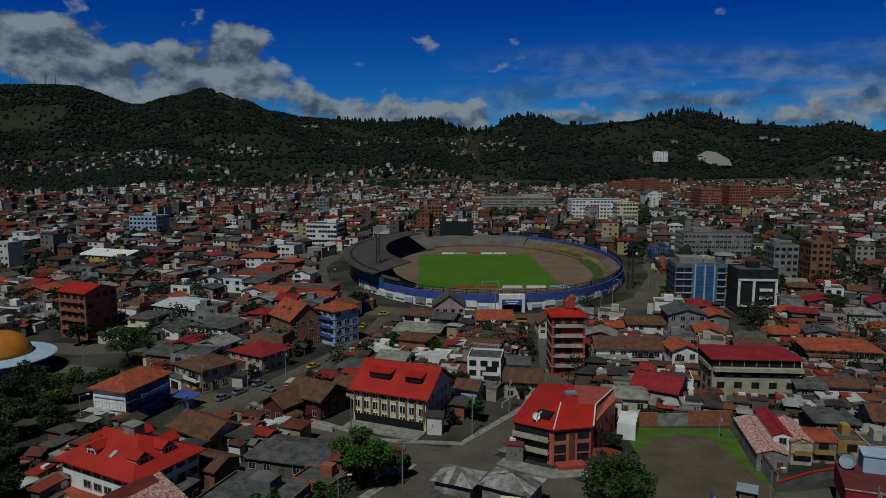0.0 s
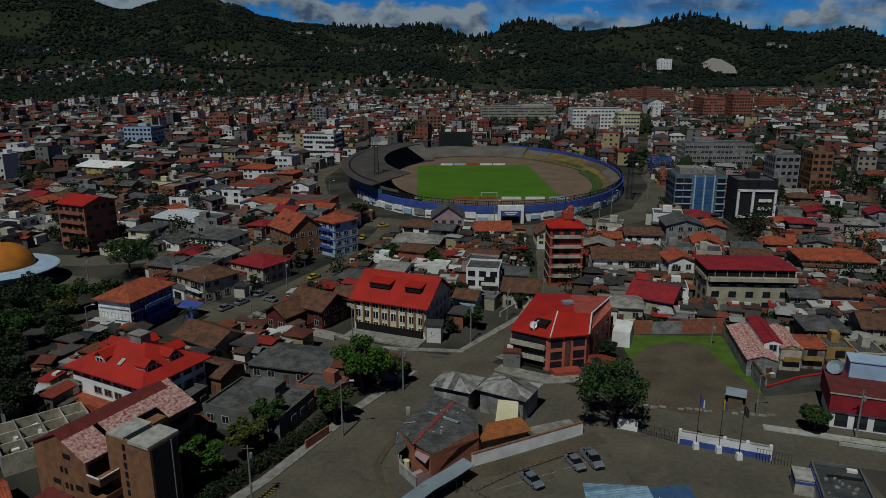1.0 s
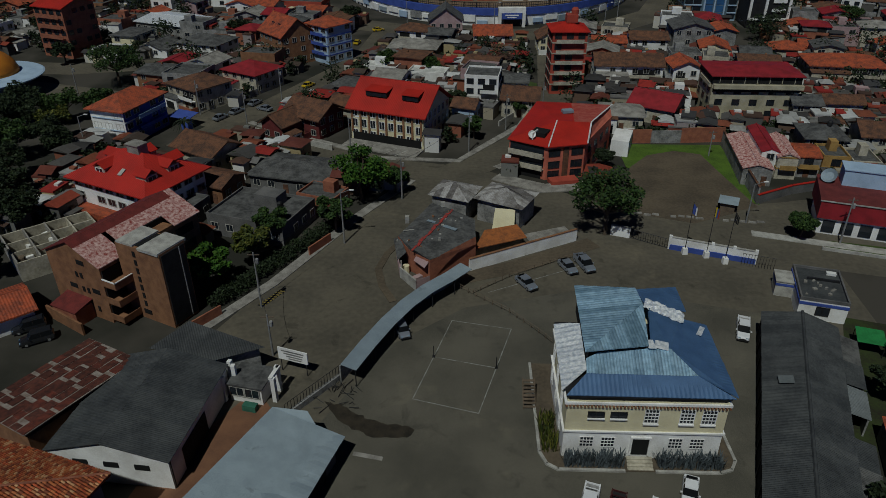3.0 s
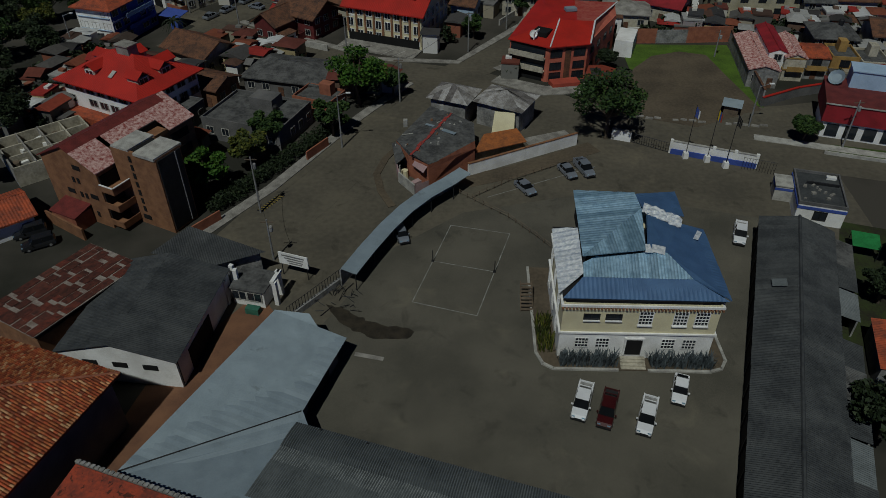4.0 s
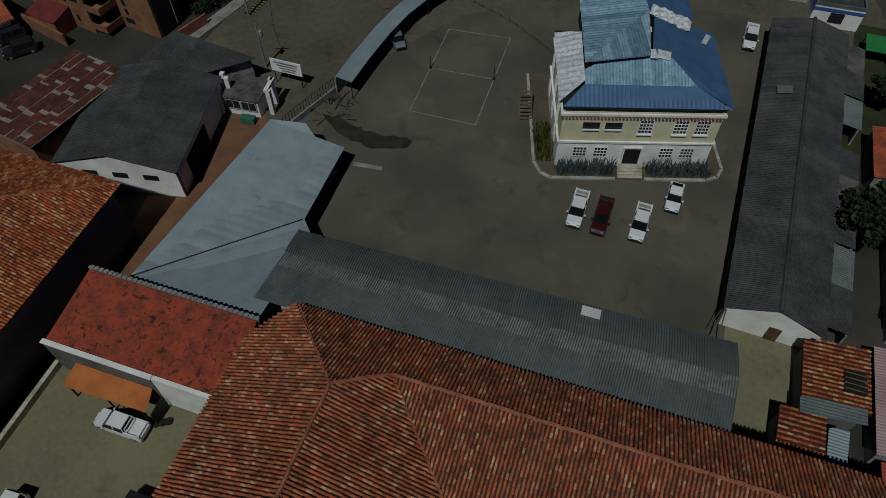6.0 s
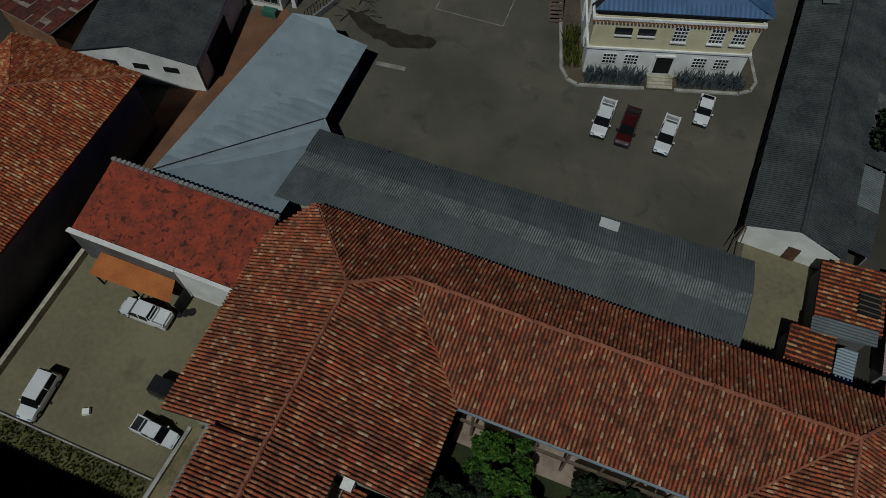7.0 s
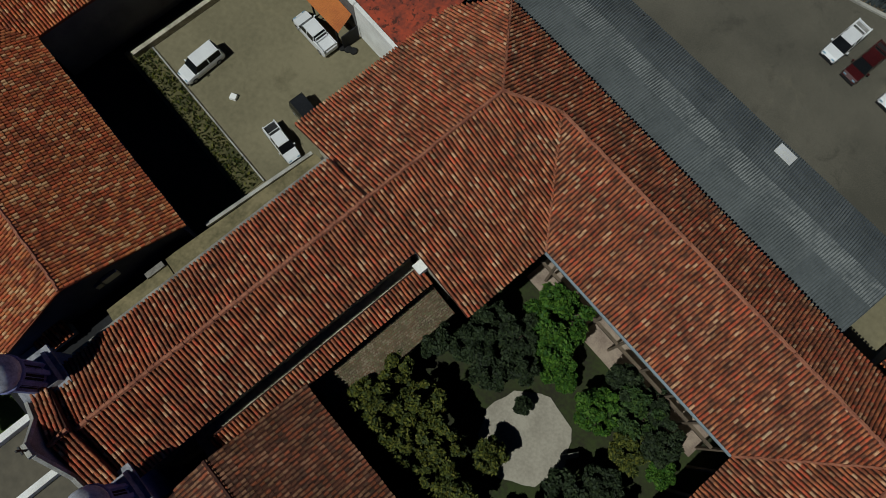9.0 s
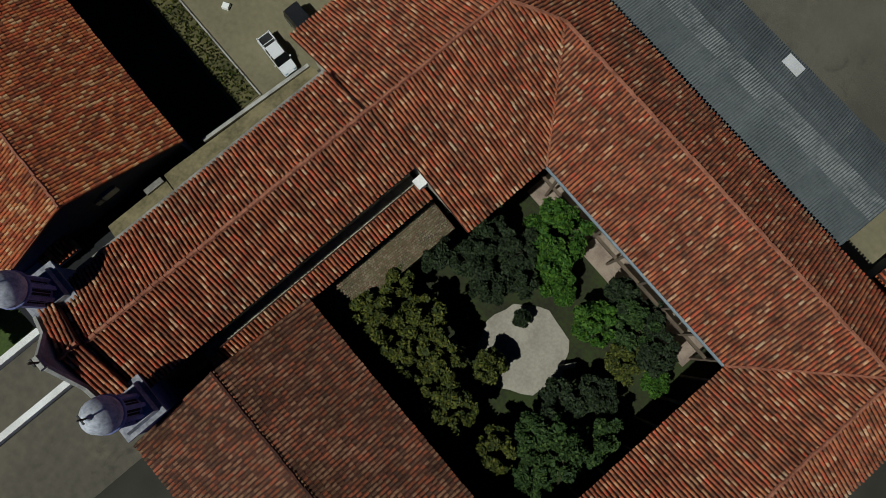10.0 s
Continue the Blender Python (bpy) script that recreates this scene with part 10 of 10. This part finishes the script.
part("cover", Shape().slab([(-3.2, -2, 2.6), (3.2, -2, 2.6), (3.2, 2, 3.2), (-3.2, 2, 3.2)], 0.1).box(2.2, -1.6, 0, 2.2, 1.6, 2.5), M_BLUE_WALL, stall2)
for x in (-3, 3):
    part("pole", Shape().rod((x, -1.9, 0), (x, -1.9, 2.6), 0.05), M_IRON, stall2)


def palm(x, y, h, label):
    t = thing("palm_tree", pose(x, y, 0), label, "palm")
    part("trunk", Shape().rod((0, 0, -0.1), (0.1, 0, h * 0.6), 0.28, 0.2, 8), M_BARK, t)
    for i in range(26):
        a, e = i * 2.4, 0.2 + 0.9 * rng5.random()
        ln = h * 0.45 * rng5.uniform(0.8, 1.1)
        v, f = [], []
        for k in range(7):
            s_ = k / 6
            r, z = ln * s_ * math.cos(e * 0.6), h * 0.6 + ln * (math.sin(e) * s_ - 0.9 * s_ * s_)
            w = 0.3 * (1 - s_) + 0.03
            v += [(r * math.cos(a) - w * math.sin(a), r * math.sin(a) + w * math.cos(a), z - 0.1), (r * math.cos(a), r * math.sin(a), z), (r * math.cos(a) + w * math.sin(a), r * math.sin(a) - w * math.cos(a), z - 0.1)]
        for k in range(6):
            f += [(3 * k, 3 * k + 3, 3 * k + 4, 3 * k + 1), (3 * k + 1, 3 * k + 4, 3 * k + 5, 3 * k + 2)]
        part("frond", Shape().add(v, f), M_LEAF[3], t)


palm(-2.6, 151.2, 6.5, "bushy palm tree before the hotel")
palm(-60.5, 158.5, 7.0, "dark palm tree beside a house")

# street details: striped hump, hedge and yard marks
hump = thing("speed_hump", pose(-26.3, 90.8, 0, 0, 0, 59), "yellow and black striped speed hump across the street", "hump", kind="structure")
M_HUMP_Y = pmat("hump_yellow", (0.27, 0.20, 0.05), (0.15, 0.115, 0.04), 1.5, 0.85)
for i in range(17):
    part("stripe", Shape().box(-2.4 + i * 0.3, 0, 0.03, 0.3, 1.1, 0.06, 18), M_HUMP_Y if i % 2 else M_IRON, hump)
street_hedge = thing("street_hedge", Matrix(), "dark green hedge and climbing shrubs along the pavement", "hedge")
v_, f_ = leaf_cloud(random.Random(77), [(Vector((-34.4 + 14.5 * k / 22 + 0.6 * math.sin(k * 2.7), 89.0 + 24.5 * k / 22, 1.0 + 0.35 * math.sin(k * 1.9))), 1.5) for k in range(23)], 7000, 0.2)
part("leaves", Shape().add(v_, f_), M_LEAF[3], street_hedge, kind="stuff")

back_shed = thing("sheet_roof_shed", Matrix(), "low shed with dark corrugated sheet roof beside the gatehouse", "shed")
part("roof", corrugated([(-29.2, 70.9, 3.9), (-23.2, 73.6, 3.9), (-34.8, 79.0, 4.3), (-38.4, 73.2, 4.3)], 0.3, 0.06), M_FIBRE_DK, back_shed)
part("wall", Shape().prism([(-29.4, 71.6), (-24.2, 74.0), (-34.6, 78.4), (-37.6, 73.6)], 0, 3.85), M_GREY, back_shed)
part("pillar", Shape().box(-26.4, 69.4, 0, 0.5, 0.6, 4.4), M_WHITE, back_shed)
for k_, (u_, v_, h_) in enumerate(((32.5, 47, 6), (31.5, 58, 7), (36, 74, 7), (31, 82, 6), (35, 90, 7))):
    tree(u_, v_, h_, "dark", spread=h_ * 0.5, m=CM, label="dark leafy tree among the sheds", group="street trees", seed=200 + k_ % 2)
for k_, (x_, y_, h_) in enumerate(((-84, 106, 9), (-76, 112, 9), (-82, 120, 10), (-74, 97, 7))):
    tree(x_, y_, h_, "dark", spread=h_ * 0.5, group="street trees", seed=100 + k_ % 3)
# added cover over the lane; its black stands for the shadow there
passage = thing("passage_roof", CM, "added black cover painting the shade between church and neighbour", "roof")
part("roof", Shape().slab([(-26.15, -25, 4.6), (-22.3, -25, 4.0), (-22.3, -6.8, 4.0), (-26.15, -6.8, 4.6)], 0.15), pmat("passage_shade_black", (0.022, 0.022, 0.024), (0.012, 0.012, 0.013), 0.6, 0.9), passage)
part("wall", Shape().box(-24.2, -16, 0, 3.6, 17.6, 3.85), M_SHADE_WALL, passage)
field_edge = thing("field_kerb", Matrix(), "broken pale stone edge along the earth field", "kerb")
for k_ in range(16):
    x_, y_ = 36.0 + k_ * 1.55, 118.6 - 0.28 * k_ + 0.25 * math.sin(k_ * 2.2)
    if k_ in (4, 9, 10):
        continue
    part("stone", Shape().box(x_, y_, 0, 1.3 + 0.2 * math.sin(k_), 0.45, 0.3, -12 + 8 * math.sin(k_ * 1.7), tip=0.9), M_CONC, field_edge)
